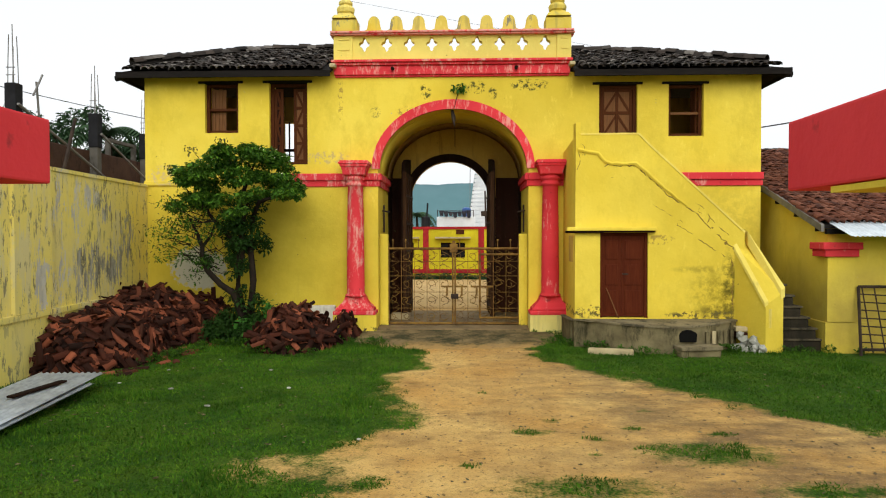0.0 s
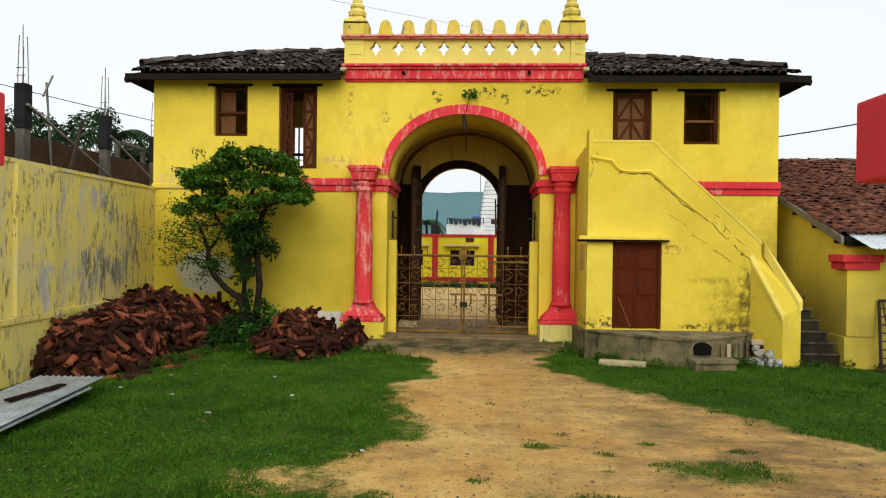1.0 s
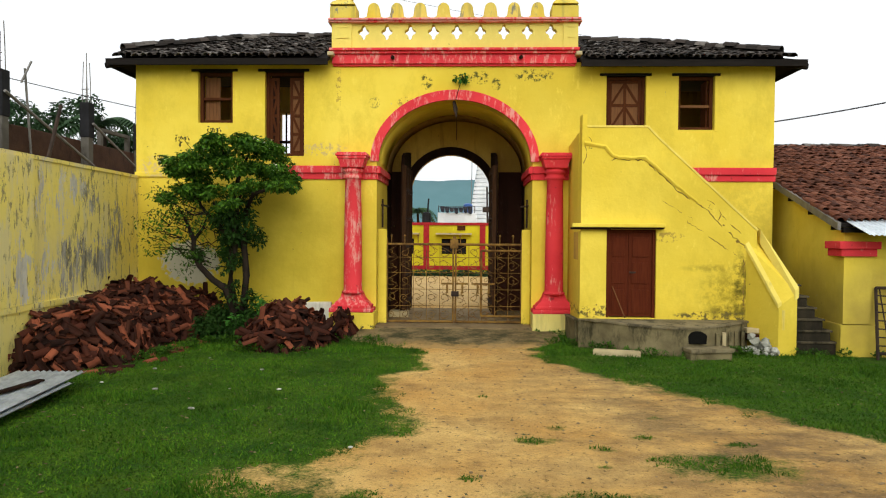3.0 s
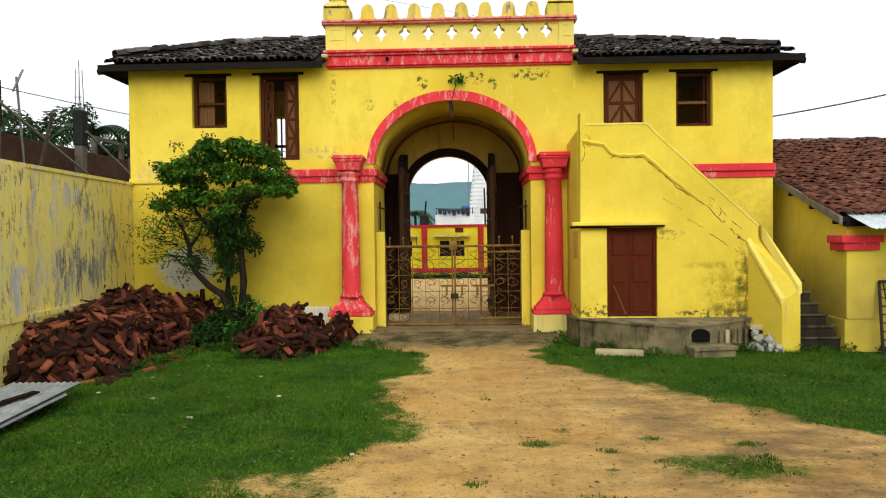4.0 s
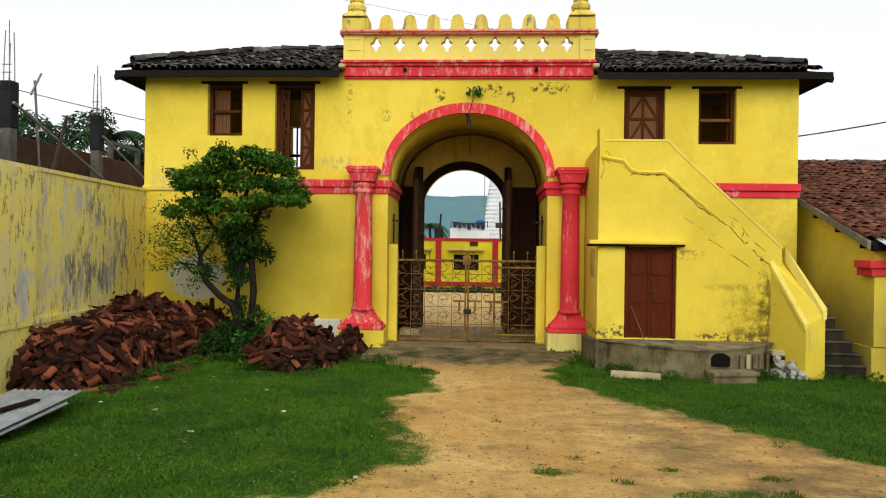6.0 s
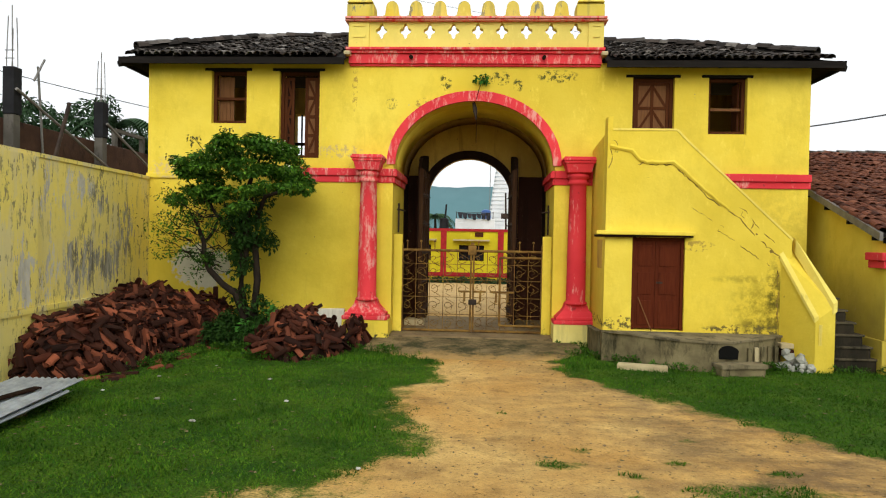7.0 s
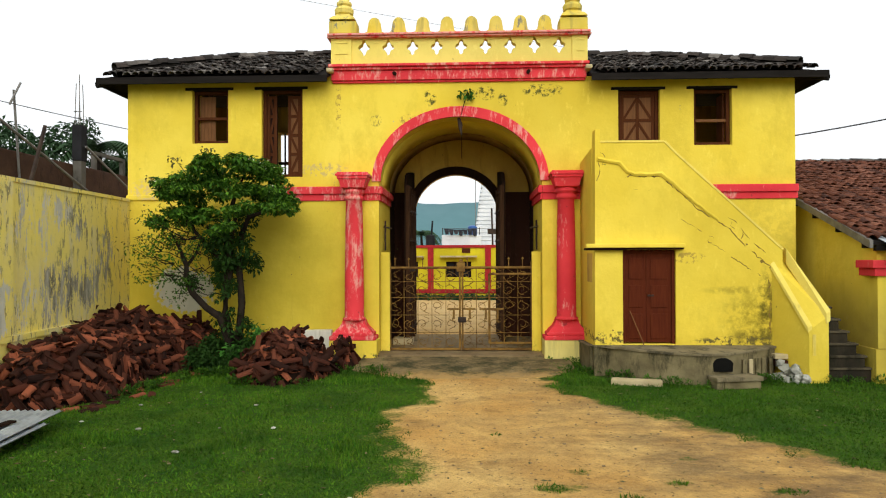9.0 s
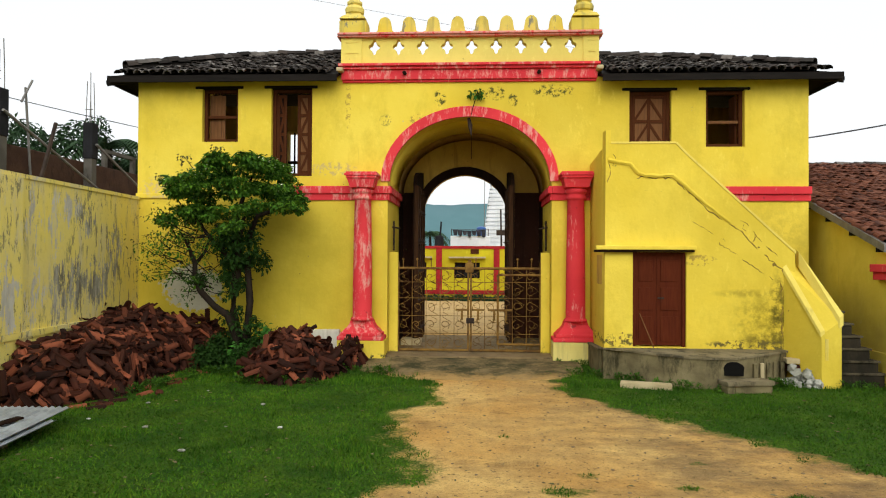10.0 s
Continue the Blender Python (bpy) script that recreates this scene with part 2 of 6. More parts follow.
red_tile = fired_clay("red_roof_tile", RED_COLS, (0.045, 0.024, 0.018))
red_tile_fill = fired_clay("red_roof_tile_fill", RED_COLS, (0.045, 0.024, 0.018), False)


def stone(name, a, b, moss, moss_at=0.55, rough=0.9):
    m = Mat(name, rough)
    col = m.mix(m.ramp(m.noise(3, 6), 0.35, 0.65), a, b)
    col = m.mix(m.ramp(m.noise(4, 6, (1, 1, 0.35), 0.7), moss_at, moss_at + 0.12, 0, 0.85), col, moss)
    return m.finish(col, m.noise(16, 7), 0.6, 0.015)


old_cement = stone("old_cement", (0.215, 0.180, 0.092), (0.115, 0.096, 0.048), (0.026, 0.025, 0.011), 0.51)
worn_cement = stone("worn_cement", (0.24, 0.200, 0.115), (0.13, 0.108, 0.060), (0.045, 0.040, 0.024), 0.50)
step_stone = stone("dark_step_stone", (0.042, 0.034, 0.020), (0.020, 0.016, 0.010), (0.016, 0.015, 0.009), 0.45)
tread_stone = stone("worn_tread_stone", (0.115, 0.095, 0.055), (0.055, 0.046, 0.028), (0.020, 0.018, 0.010), 0.48)
cement_pale = stone("pale_cement", (0.50, 0.42, 0.24), (0.38, 0.31, 0.17), (0.10, 0.09, 0.05), 0.58)
passage_cement = stone("passage_cement", (0.25, 0.180, 0.090), (0.17, 0.122, 0.060), (0.070, 0.055, 0.026), 0.54)
brown_masonry = stone("brown_unplastered_masonry", (0.085, 0.045, 0.028), (0.060, 0.032, 0.022), (0.025, 0.016, 0.012))
black_concrete = stone("dark_concrete", (0.020, 0.020, 0.022), (0.012, 0.012, 0.013), (0.012, 0.012, 0.012))
grey_concrete = stone("grey_concrete", (0.13, 0.12, 0.10), (0.09, 0.083, 0.07), (0.04, 0.035, 0.03))
hollow_shade = stone("black_hollow", (0.006, 0.006, 0.005), (0.004, 0.004, 0.003), (0.003, 0.003, 0.003), 0.5, 1.0)
rubble = stone("white_rubble", (0.50, 0.50, 0.45), (0.24, 0.24, 0.19), (0.06, 0.07, 0.035), 0.50)


def metal(name, a, b, rough=0.5, metallic=0.7):
    m = Mat(name, rough, metallic)
    col = m.mix(m.ramp(m.noise(6, 5), 0.4, 0.65), a, b)
    return m.finish(col, m.noise(30, 4), 0.15, 0.003)


gate_paint = metal("ochre_gate_paint", (0.23, 0.130, 0.028), (0.10, 0.050, 0.014), 0.7, 0.0)
zinc = metal("galvanised_sheet", (0.44, 0.48, 0.50), (0.30, 0.33, 0.35), 0.45, 0.5)
zinc_pale = metal("pale_roofing_sheet", (0.62, 0.68, 0.72), (0.50, 0.56, 0.60), 0.5, 0.15)
iron = metal("rusty_iron", (0.055, 0.038, 0.028), (0.03, 0.022, 0.018), 0.7, 0.4)
steel_grey = metal("grey_steel", (0.20, 0.19, 0.17), (0.13, 0.12, 0.11), 0.6, 0.3)
cable_black = metal("black_cable", (0.03, 0.03, 0.035), (0.02, 0.02, 0.02), 0.6, 0.0)
blue_plastic = metal("blue_plastic", (0.02, 0.09, 0.30), (0.02, 0.07, 0.24), 0.4, 0.0)
dark_cloth = metal("dark_cloth", (0.02, 0.022, 0.03), (0.05, 0.045, 0.05), 0.9, 0.0)
tower_white = plaster("white_temple_plaster", (0.74, 0.76, 0.78), (0.66, 0.69, 0.72), (0.45, 0.46, 0.46), stain_at=0.7)
far_red = metal("deep_red_paint", (0.36, 0.020, 0.022), (0.26, 0.016, 0.018), 0.8, 0.0)
far_yellow = plaster("bright_yellow_paint", (0.64, 0.55, 0.02), (0.56, 0.46, 0.02), (0.45, 0.40, 0.05), stain_at=0.62)


def leaf_mat(name, colours):
    m = Mat(name, 0.7)
    col = m.island(colours)
    m.b.inputs["Subsurface Weight"].default_value = 0.0
    return m.finish(col)


tree_leaf = leaf_mat("tree_leaf", [(0.014, 0.045, 0.004), (0.050, 0.145, 0.009), (0.024, 0.076, 0.006), (0.115, 0.255, 0.017), (0.012, 0.036, 0.005)])
bush_leaf = leaf_mat("bush_leaf", [(0.03, 0.12, 0.012), (0.05, 0.17, 0.02), (0.025, 0.085, 0.012)])
dry_leaf = leaf_mat("dry_twig", [(0.09, 0.075, 0.02), (0.06, 0.07, 0.015), (0.12, 0.10, 0.03)])
dry_leaf_brown = leaf_mat("dry_leaf", [(0.10, 0.07, 0.03), (0.05, 0.035, 0.015), (0.20, 0.16, 0.08), (0.06, 0.06, 0.02)])
# darker copy of the leaf greens, for foliage in the tree's shade
shade_leaf = leaf_mat("shaded_leaf", [(0.010, 0.030, 0.004), (0.020, 0.060, 0.006), (0.014, 0.040, 0.005)])
weed_leaf = leaf_mat("weed_leaf", [(0.016, 0.050, 0.005), (0.035, 0.100, 0.006), (0.060, 0.140, 0.008), (0.020, 0.060, 0.005)])
far_leaf = leaf_mat("far_leaf", [(0.018, 0.045, 0.018), (0.035, 0.075, 0.028), (0.025, 0.055, 0.022)])


def grass_mat():
    """Blades in four greens, with darker lush and drier yellowish stretches of lawn."""
    m = Mat("grass_blade", 0.8)
    col = m.island([(0.020, 0.082, 0.004), (0.047, 0.146, 0.006), (0.102, 0.195, 0.009), (0.023, 0.094, 0.004)])
    col = m.mix(m.ramp(m.noise(0.8, 6, None, 0.65), 0.46, 0.60, 0, 0.75), col, (0.014, 0.052, 0.002))
    col = m.mix(m.ramp(m.noise(1.9, 7, None, 0.7), 0.54, 0.66, 0, 0.55), col, (0.105, 0.160, 0.010))
    s = m.n.new("ShaderNodeSeparateXYZ")
    m.l.new(m.p, s.inputs[0])
    col = m.mix(m.ramp(s.outputs[0], 1.2, 3.0, 0, 0.4), col, (0.025, 0.074, 0.003))
    return m.finish(col)


grass_leaf = grass_mat()
flower_white = leaf_mat("white_flower", [(0.75, 0.75, 0.62), (0.7, 0.72, 0.5)])
bark = wood("bark", (0.024, 0.017, 0.011), (0.011, 0.008, 0.006), 0.95, (4, 4, 1))


def ground_mat():
    m = Mat("grass_and_earth", 0.95)
    att = m.n.new("ShaderNodeAttribute")
    att.attribute_name = "bare"
    rag = m.math("ADD", m.math("MULTIPLY", m.noise(4.5, 8, None, 0.78), 0.85), m.math("MULTIPLY", m.noise(38, 3), 0.30))
    bare = m.ramp(m.math("ADD", att.outputs["Fac"], m.math("SUBTRACT", rag, 0.575)), 0.40, 0.62)
    lawn = m.mix(m.ramp(m.noise(1.3, 7, None, 0.7), 0.36, 0.64), (0.019, 0.074, 0.003), (0.080, 0.152, 0.006))
    lawn = m.mix(m.ramp(m.noise(45, 4), 0.4, 0.7), lawn, (0.012, 0.034, 0.002))
    lawn = m.mix(m.ramp(m.noise(5.5, 6, None, 0.75), 0.52, 0.66, 0, 0.5), lawn, (0.014, 0.048, 0.002))
    earth = m.mix(m.ramp(m.noise(0.8, 6), 0.36, 0.64), (0.70, 0.465, 0.160), (0.58, 0.330, 0.090))
    earth = m.mix(m.ramp(m.noise(3.4, 8, (1, 1, 1), 0.75), 0.46, 0.68, 0, 0.5), earth, (0.32, 0.190, 0.062))
    earth = m.mix(m.ramp(m.noise(34, 6, None, 0.75), 0.52, 0.70, 0, 0.75), earth, (0.21, 0.125, 0.045))
    earth = m.mix(m.ramp(m.noise(2.1, 8, (1.1, 1.0, 1), 0.75), 0.53, 0.64, 0, 0.45), earth, (0.27, 0.160, 0.055))
    earth = m.mix(m.ramp(m.noise(1.05, 6, (1, 1, 1), 0.65), 0.52, 0.68, 0, 0.5), earth, (0.25, 0.145, 0.050))
    sep = m.n.new("ShaderNodeSeparateXYZ")
    m.l.new(m.p, sep.inputs[0])
    trodden = m.math("MULTIPLY", m.ramp(sep.outputs[0], 0.0, 2.4), m.ramp(m.noise(1.5, 8, (0.8, 1.3, 1), 0.72), 0.40, 0.60, 0, 0.85))
    earth = m.mix(trodden, earth, (0.155, 0.100, 0.050))
    across = m.n.new("ShaderNodeMapping")
    across.inputs["Rotation"].default_value = (0.0, 0.0, radians(38))
    across.inputs["Scale"].default_value = (0.7, 1.5, 1.0)
    m.l.new(m.p, across.inputs["Vector"])
    rut = m.math("MULTIPLY", m.ramp(m.noise(1.5, 8, None, 0.7, across.outputs[0]), 0.45, 0.66, 0, 0.6), m.ramp(m.noise(0.55, 3), 0.34, 0.56))
    rut = m.math("MULTIPLY", rut, m.ramp(sep.outputs[0], -0.3, 2.2, 0.25, 1.0))
    earth = m.mix(rut, earth, (0.20, 0.115, 0.045))
    earth = m.mix(m.ramp(m.noise(16, 6, None, 0.7), 0.585, 0.65, 0, 0.85), earth, (0.085, 0.060, 0.025))
    earth = m.mix(m.ramp(m.noise(5.5, 7, None, 0.75), 0.62, 0.68, 0, 0.7), earth, (0.060, 0.072, 0.018))
    earth = m.mix(m.ramp(m.noise(90, 3), 0.62, 0.72, 0, 0.6), earth, (0.66, 0.50, 0.27))
    earth = m.mix(m.ramp(sep.outputs[1], 16.5, 18.5, 0, 0.55), earth, (0.62, 0.45, 0.22))
    col = m.mix(bare, lawn, earth)
    h = m.math("ADD", m.noise(9, 6), m.math("MULTIPLY", m.noise(55, 5), 0.5))
    return m.finish(col, h, 0.9, 0.045)


ground_cover = ground_mat()


def apron_mat():
    """Worn cement with moss and wash of earth that covers its outer edge unevenly."""
    m = Mat("apron_cement", 0.92)
    col = m.mix(m.ramp(m.noise(2.2, 7, (1, 1.6, 1), 0.65), 0.38, 0.62), (0.23, 0.170, 0.080), (0.115, 0.088, 0.040))
    col = m.mix(m.ramp(m.noise(1.7, 8, None, 0.72), 0.47, 0.60, 0, 0.9), col, (0.030, 0.034, 0.011))
    col = m.mix(m.ramp(m.noise(14, 6, None, 0.75), 0.56, 0.66, 0, 0.7), col, (0.020, 0.030, 0.008))
    s = m.n.new("ShaderNodeSeparateXYZ")
    m.l.new(m.p, s.inputs[0])
    edge = m.math("ADD", m.ramp(s.outputs[1], 12.55, 11.65), m.math("MULTIPLY", m.math("SUBTRACT", m.noise(3.0, 8, None, 0.75), 0.5), 1.8))
    col = m.mix(m.ramp(edge, 0.35, 0.75), col, m.mix(m.noise(6, 6), (0.50, 0.33, 0.115), (0.27, 0.170, 0.060)))
    return m.finish(col, m.noise(18, 7), 0.6, 0.02)


apron_cement = apron_mat()


def hill_mat():
    m = Mat("hazy_wooded_hill", 1.0)
    col = m.mix(m.noise(0.02, 6), (0.115, 0.215, 0.235), (0.085, 0.175, 0.19))
    return m.finish(col)


hazy_hill = hill_mat()


# ---- mesh helpers ----
def link(name, bm, mat, smooth=False):
    me = bpy.data.meshes.new(name)
    bm.normal_update()
    bm.to_mesh(me)
    bm.free()
    me.materials.append(mat)
    if smooth:
        me.polygons.foreach_set("use_smooth", [True] * len(me.polygons))
    return new(name, me)


def part(name, bm, mat, parent, label="", smooth=False):
    """One mesh under a thing or a part of a thing."""
    ob = link(name, bm, mat, smooth)
    ob.parent = parent
    ob.matrix_parent_inverse = parent.matrix_world.inverted()
    return tagged(ob, label)


def thing(name, label, category, group="", kind="", at=(0, 0, 0)):
    ob = new(name)
    ob.location = at
    ob.matrix_world = Matrix.Translation(at)
    ob.empty_display_size = 0.1
    return tagged(ob, label, category, group, kind)


def put_mesh(name, verts, faces, mat, smooth=False):
    me = bpy.data.meshes.new(name)
    me.from_pydata(verts, [], faces)
    me.materials.append(mat)
    me.update()
    if smooth:
        me.polygons.foreach_set("use_smooth", [True] * len(me.polygons))
    return me


def under(ob, parent, label=""):
    ob.parent = parent
    ob.matrix_parent_inverse = parent.matrix_world.inverted()
    return tagged(ob, label)


def box(bm, x0, x1, y0, y1, z0, z1, bevel=0.0):
    geo = bmesh.ops.create_cube(bm, size=1.0)["verts"]
    for v in geo:
        v.co = Vector((x0 + (v.co.x + 0.5) * (x1 - x0), y0 + (v.co.y + 0.5) * (y1 - y0), z0 + (v.co.z + 0.5) * (z1 - z0)))
    if bevel:
        edges = list({e for v in geo for e in v.link_edges})
        bmesh.ops.bevel(bm, geom=edges, offset=bevel, segments=2, affect="EDGES", profile=0.6)
    return bm


def boxed(*a, bevel=0.0):
    return box(bmesh.new(), *a, bevel=bevel)


def rod(bm, a, b, r0, r1=None, n=8):
    a, b = Vector(a), Vector(b)
    d = b - a
    m = Matrix.Translation((a + b) / 2) @ d.to_track_quat("Z", "Y").to_matrix().to_4x4()
    bmesh.ops.create_cone(bm, cap_ends=True, segments=n, radius1=r0, radius2=r0 if r1 is None else r1, depth=d.length, matrix=m)
    return bm


def tube(bm, pts, r, n=6):
    """A bent rod through points; r is one radius or one for each point."""
    pts = [Vector(p) for p in pts]
    rings = []
    for i, p in enumerate(pts):
        d = (pts[min(i + 1, len(pts) - 1)] - pts[max(i - 1, 0)]).normalized()
        q = d.to_track_quat("Z", "Y")
        ri = r[i] if isinstance(r, (list, tuple)) else r
        rings.append([bm.verts.new(p + q @ Vector((ri * math.cos(k * math.tau / n), ri * math.sin(k * math.tau / n), 0))) for k in range(n)])
    for a, b in zip(rings, rings[1:]):
        for k in range(n):
            bm.faces.new((a[k], a[(k + 1) % n], b[(k + 1) % n], b[k]))
    bm.faces.new(rings[0][::-1])
    bm.faces.new(rings[-1])
    return bm


def lathe(bm, x, y, profile, n=16, square=False):
    """Rings of (radius, height) about an upright axis; square gives a four-sided turning."""
    n = 4 if square else n
    off = math.pi / 4 if square else 0
    k0 = math.sqrt(2) if square else 1
    rings = [[bm.verts.new((x + k0 * r * math.cos(off + k * math.tau / n), y + k0 * r * math.sin(off + k * math.tau / n), z)) for k in range(n)] for r, z in profile]
    for a, b in zip(rings, rings[1:]):
        for k in range(n):
            bm.faces.new((a[k], a[(k + 1) % n], b[(k + 1) % n], b[k]))
    bm.faces.new(rings[0][::-1])
    bm.faces.new(rings[-1])
    return bm


def prism(bm, outline, lo, hi, axis="y"):
    """A flat outline, given in the two other axes, made solid from lo to hi along an axis."""
    def at(p, d):
        return {"y": (p[0], d, p[1]), "x": (d, p[0], p[1]), "z": (p[0], p[1], d)}[axis]
    a = [bm.verts.new(at(p, lo)) for p in outline]
    b = [bm.verts.new(at(p, hi)) for p in outline]
    n = len(outline)
    fs = [bm.faces.new(a), bm.faces.new(b[::-1])]
    for k in range(n):
        fs.append(bm.faces.new((a[k], b[k], b[(k + 1) % n], a[(k + 1) % n])))
    bmesh.ops.recalc_face_normals(bm, faces=fs)
    return bm


def wall_with_holes(bm, x0, x1, z0, z1, y0, y1, holes):
    """An upright slab in x and z with rectangular openings (xa, xb, za, zb) through it."""
    xs = sorted({x0, x1, *(h[0] for h in holes), *(h[1] for h in holes)})
    zs = sorted({z0, z1, *(h[2] for h in holes), *(h[3] for h in holes)})
    solid = {}
    for i in range(len(xs) - 1):
        for j in range(len(zs) - 1):
            cx, cz = (xs[i] + xs[i + 1]) / 2, (zs[j] + zs[j + 1]) / 2
            solid[i, j] = not any(h[0] < cx < h[1] and h[2] < cz < h[3] for h in holes)
    vs = {}

    def v(i, j, k):
        if (i, j, k) not in vs:
            vs[i, j, k] = bm.verts.new((xs[i], (y0, y1)[k], zs[j]))
        return vs[i, j, k]
    for (i, j), s in solid.items():
        if not s:
            continue
        bm.faces.new((v(i, j, 0), v(i + 1, j, 0), v(i + 1, j + 1, 0), v(i, j + 1, 0)))
        bm.faces.new((v(i, j, 1), v(i, j + 1, 1), v(i + 1, j + 1, 1), v(i + 1, j, 1)))
        for (di, dj), (p, q) in {(-1, 0): ((0, 0), (0, 1)), (1, 0): ((1, 1), (1, 0)), (0, -1): ((1, 0), (0, 0)), (0, 1): ((0, 1), (1, 1))}.items():
            if not solid.get((i + di, j + dj), False):
                a, b = (i + p[0], j + p[1]), (i + q[0], j + q[1])
                bm.faces.new((v(*a, 0), v(*b, 0), v(*b, 1), v(*a, 1)))
    bmesh.ops.recalc_face_normals(bm, faces=bm.faces[:])
    return bm


def arch_curve(cx, hw, spring, rise, n=28):
    return [(cx - hw * math.cos(math.pi * k / n), spring + rise * math.sin(math.pi * k / n)) for k in range(n + 1)]


def arch_wall(bm, x0, x1, z0, z1, y0, y1, cx, hw, spring, rise):
    """An upright slab with an arched opening that stands on z0."""
    prism(bm, [(x0, z0), (cx - hw, z0), (cx - hw, z1), (x0, z1)], y0, y1)
    prism(bm, [(cx + hw, z0), (x1, z0), (x1, z1), (cx + hw, z1)], y0, y1)
    c = arch_curve(cx, hw, spring, rise)
    for a, b in zip(c, c[1:]):
        prism(bm, [a, b, (b[0], z1), (a[0], z1)], y0, y1)
    bmesh.ops.remove_doubles(bm, verts=bm.verts[:], dist=0.0005)
    return bm


def arch_band(bm, cx, y0, y1, inner, outer, n=28):
    """A curved band between two arches (half width, spring, rise)."""
    a, b = arch_curve(cx, *inner, n), arch_curve(cx, *outer, n)
    for k in range(n):
        prism(bm, [a[k], a[k + 1], b[k + 1], b[k]], y0, y1)
    bmesh.ops.remove_doubles(bm, verts=bm.verts[:], dist=0.0005)
    return bm


# ---- ground: one sheet of grass and trodden earth ----
def bare_earth(x, y):
    """How bare the ground is, 0 grass to 1 earth: the track to the gate and trodden spots."""
    def lerp(v, keys):
        for (a, p), (b, q) in zip(keys, keys[1:]):
            if v <= b:
                return p + (q - p) * max(0.0, (v - a) / (b - a))
        return keys[-1][1]
    left = lerp(y, [(-4.0, -2.2), (3.5, -1.2), (5.2, -0.85), (6.1, -1.15), (6.9, -0.75), (7.4, -0.45), (8.0, -0.8), (8.8, -0.95), (9.6, -0.8), (10.1, -0.45), (11.2, -0.55), (12.0, -0.95), (13.0, -1.2)])
    right = lerp(y, [(-4.0, 9.0), (3.5, 9.0), (6.2, 6.0), (6.7, 4.3), (7.6, 3.45), (8.7, 2.75), (9.7, 1.9), (11.1, 1.2), (12.0, 1.3)])
    d = min(x - left, right - x)
    b = 0.5 + d / 1.3 + 0.22 * noise.noise(Vector((x * 1.1, y * 1.1, 7.0))) + 0.26 * noise.noise(Vector((x * 3.1, y * 3.1, 8.0)))
    for sx, sy, rx, ry in ((1.0, 5.2, 0.9, 0.35), (2.3, 6.1, 0.8, 0.45), (0.2, 4.6, 0.8, 0.4), (2.9, 5.2, 0.7, 0.3)):
        k = ((x - sx) / rx) ** 2 + ((y - sy) / ry) ** 2
        b = min(b, 0.43 + 0.45 * min(k, 1.8) / 1.8 if k < 1.8 else 9)
    for sx, sy, rx, ry in ((1.0, 7.2, 0.16, 0.10), (0.75, 6.75, 0.30, 0.16), (1.35, 6.5, 0.16, 0.10), (1.25, 6.05, 0.12, 0.08), (0.1, 5.7, 0.12, 0.07), (1.8, 6.9, 0.18, 0.10), (2.1, 7.6, 0.14, 0.09), (0.3, 8.4, 0.10, 0.06), (2.6, 6.7, 0.22, 0.10), (-0.1, 9.4, 0.12, 0.07)):
        k = ((x - sx) / rx) ** 2 + ((y - sy) / ry) ** 2
        if k < 1.5:
            b = min(b, 0.42 + 0.25 * k)
    k = ((x + 1.5) / 0.9) ** 2 + ((y - 5.6) / 0.6) ** 2
    if k < 1:
        b = max(b, 0.55 - 0.4 * k)
    if y > 16.0:
        b = 1.0
    if y < -2.9 or abs(x) > 9.5 or y > 40:
        b = 0.3
    return max(0.0, min(1.0, b))


def ground_height(x, y):
    return 0.018 * noise.noise(Vector((x * 0.9, y * 0.9, 0.0))) + 0.07 * max(0.0, min(1.0, (y - 11.9) / 1.3)) + 0.06 * max(0.0, min(1.0, (y - 13.2) / 2.0)) - 0.0093 * max(0.0, min(14.0, y - 16.0))


def make_ground():
    xs = [-3000, -600, -120, -40, -20, -14, -10.5] + [round(-8.0 + 0.11 * k, 3) for k in range(150)] + [10.5, 14, 20, 40, 120, 600, 3000]
    ys = [-600, -100, -30, -10, -2, 1.0, 2.5] + [round(3.4 + 0.11 * k, 3) for k in range(100)] + [15.0, 16.5, 18, 20, 22, 25, 28, 31, 34, 40, 60, 120, 600, 4000]
    verts = [(x, y, ground_height(x, y) if -15 < x < 15 and -10 < y < 40 else 0.0) for y in ys for x in xs]
    w = len(xs)
    faces = [(j * w + i, j * w + i + 1, (j + 1) * w + i + 1, (j + 1) * w + i) for j in range(len(ys) - 1) for i in range(w - 1)]
    me = put_mesh("ground", verts, faces, ground_cover, True)
    a = me.attributes.new("bare", "FLOAT", "POINT")
    a.data.foreach_set("value", [bare_earth(v[0], v[1]) for v in verts])
    tagged(new("ground", me), "short green grass with a worn sandy earth track", "ground", kind="structure")


make_ground()

# ---- the gatehouse ----
F, FB = 13.46, 13.92          # front and inner face of the front wall
XL, XM0, XM1, XR = -6.40, -2.50, 2.10, 5.88
BACK = 16.4
AX, AHW, ASP, ARISE = -0.17, 1.50, 3.30, 1.22   # the front arch
W1, W2, W3, W4 = (-5.17, -4.49, 4.06, 5.06), (-3.86, -3.09, 3.42, 5.06), (2.72, 3.47, 3.02, 4.97), (4.08, 4.76, 3.94, 4.97)
gatehouse = thing("gatehouse", "two-storey yellow limewashed gatehouse with red trim and tiled roof", "gatehouse", at=(AX, F, 0))

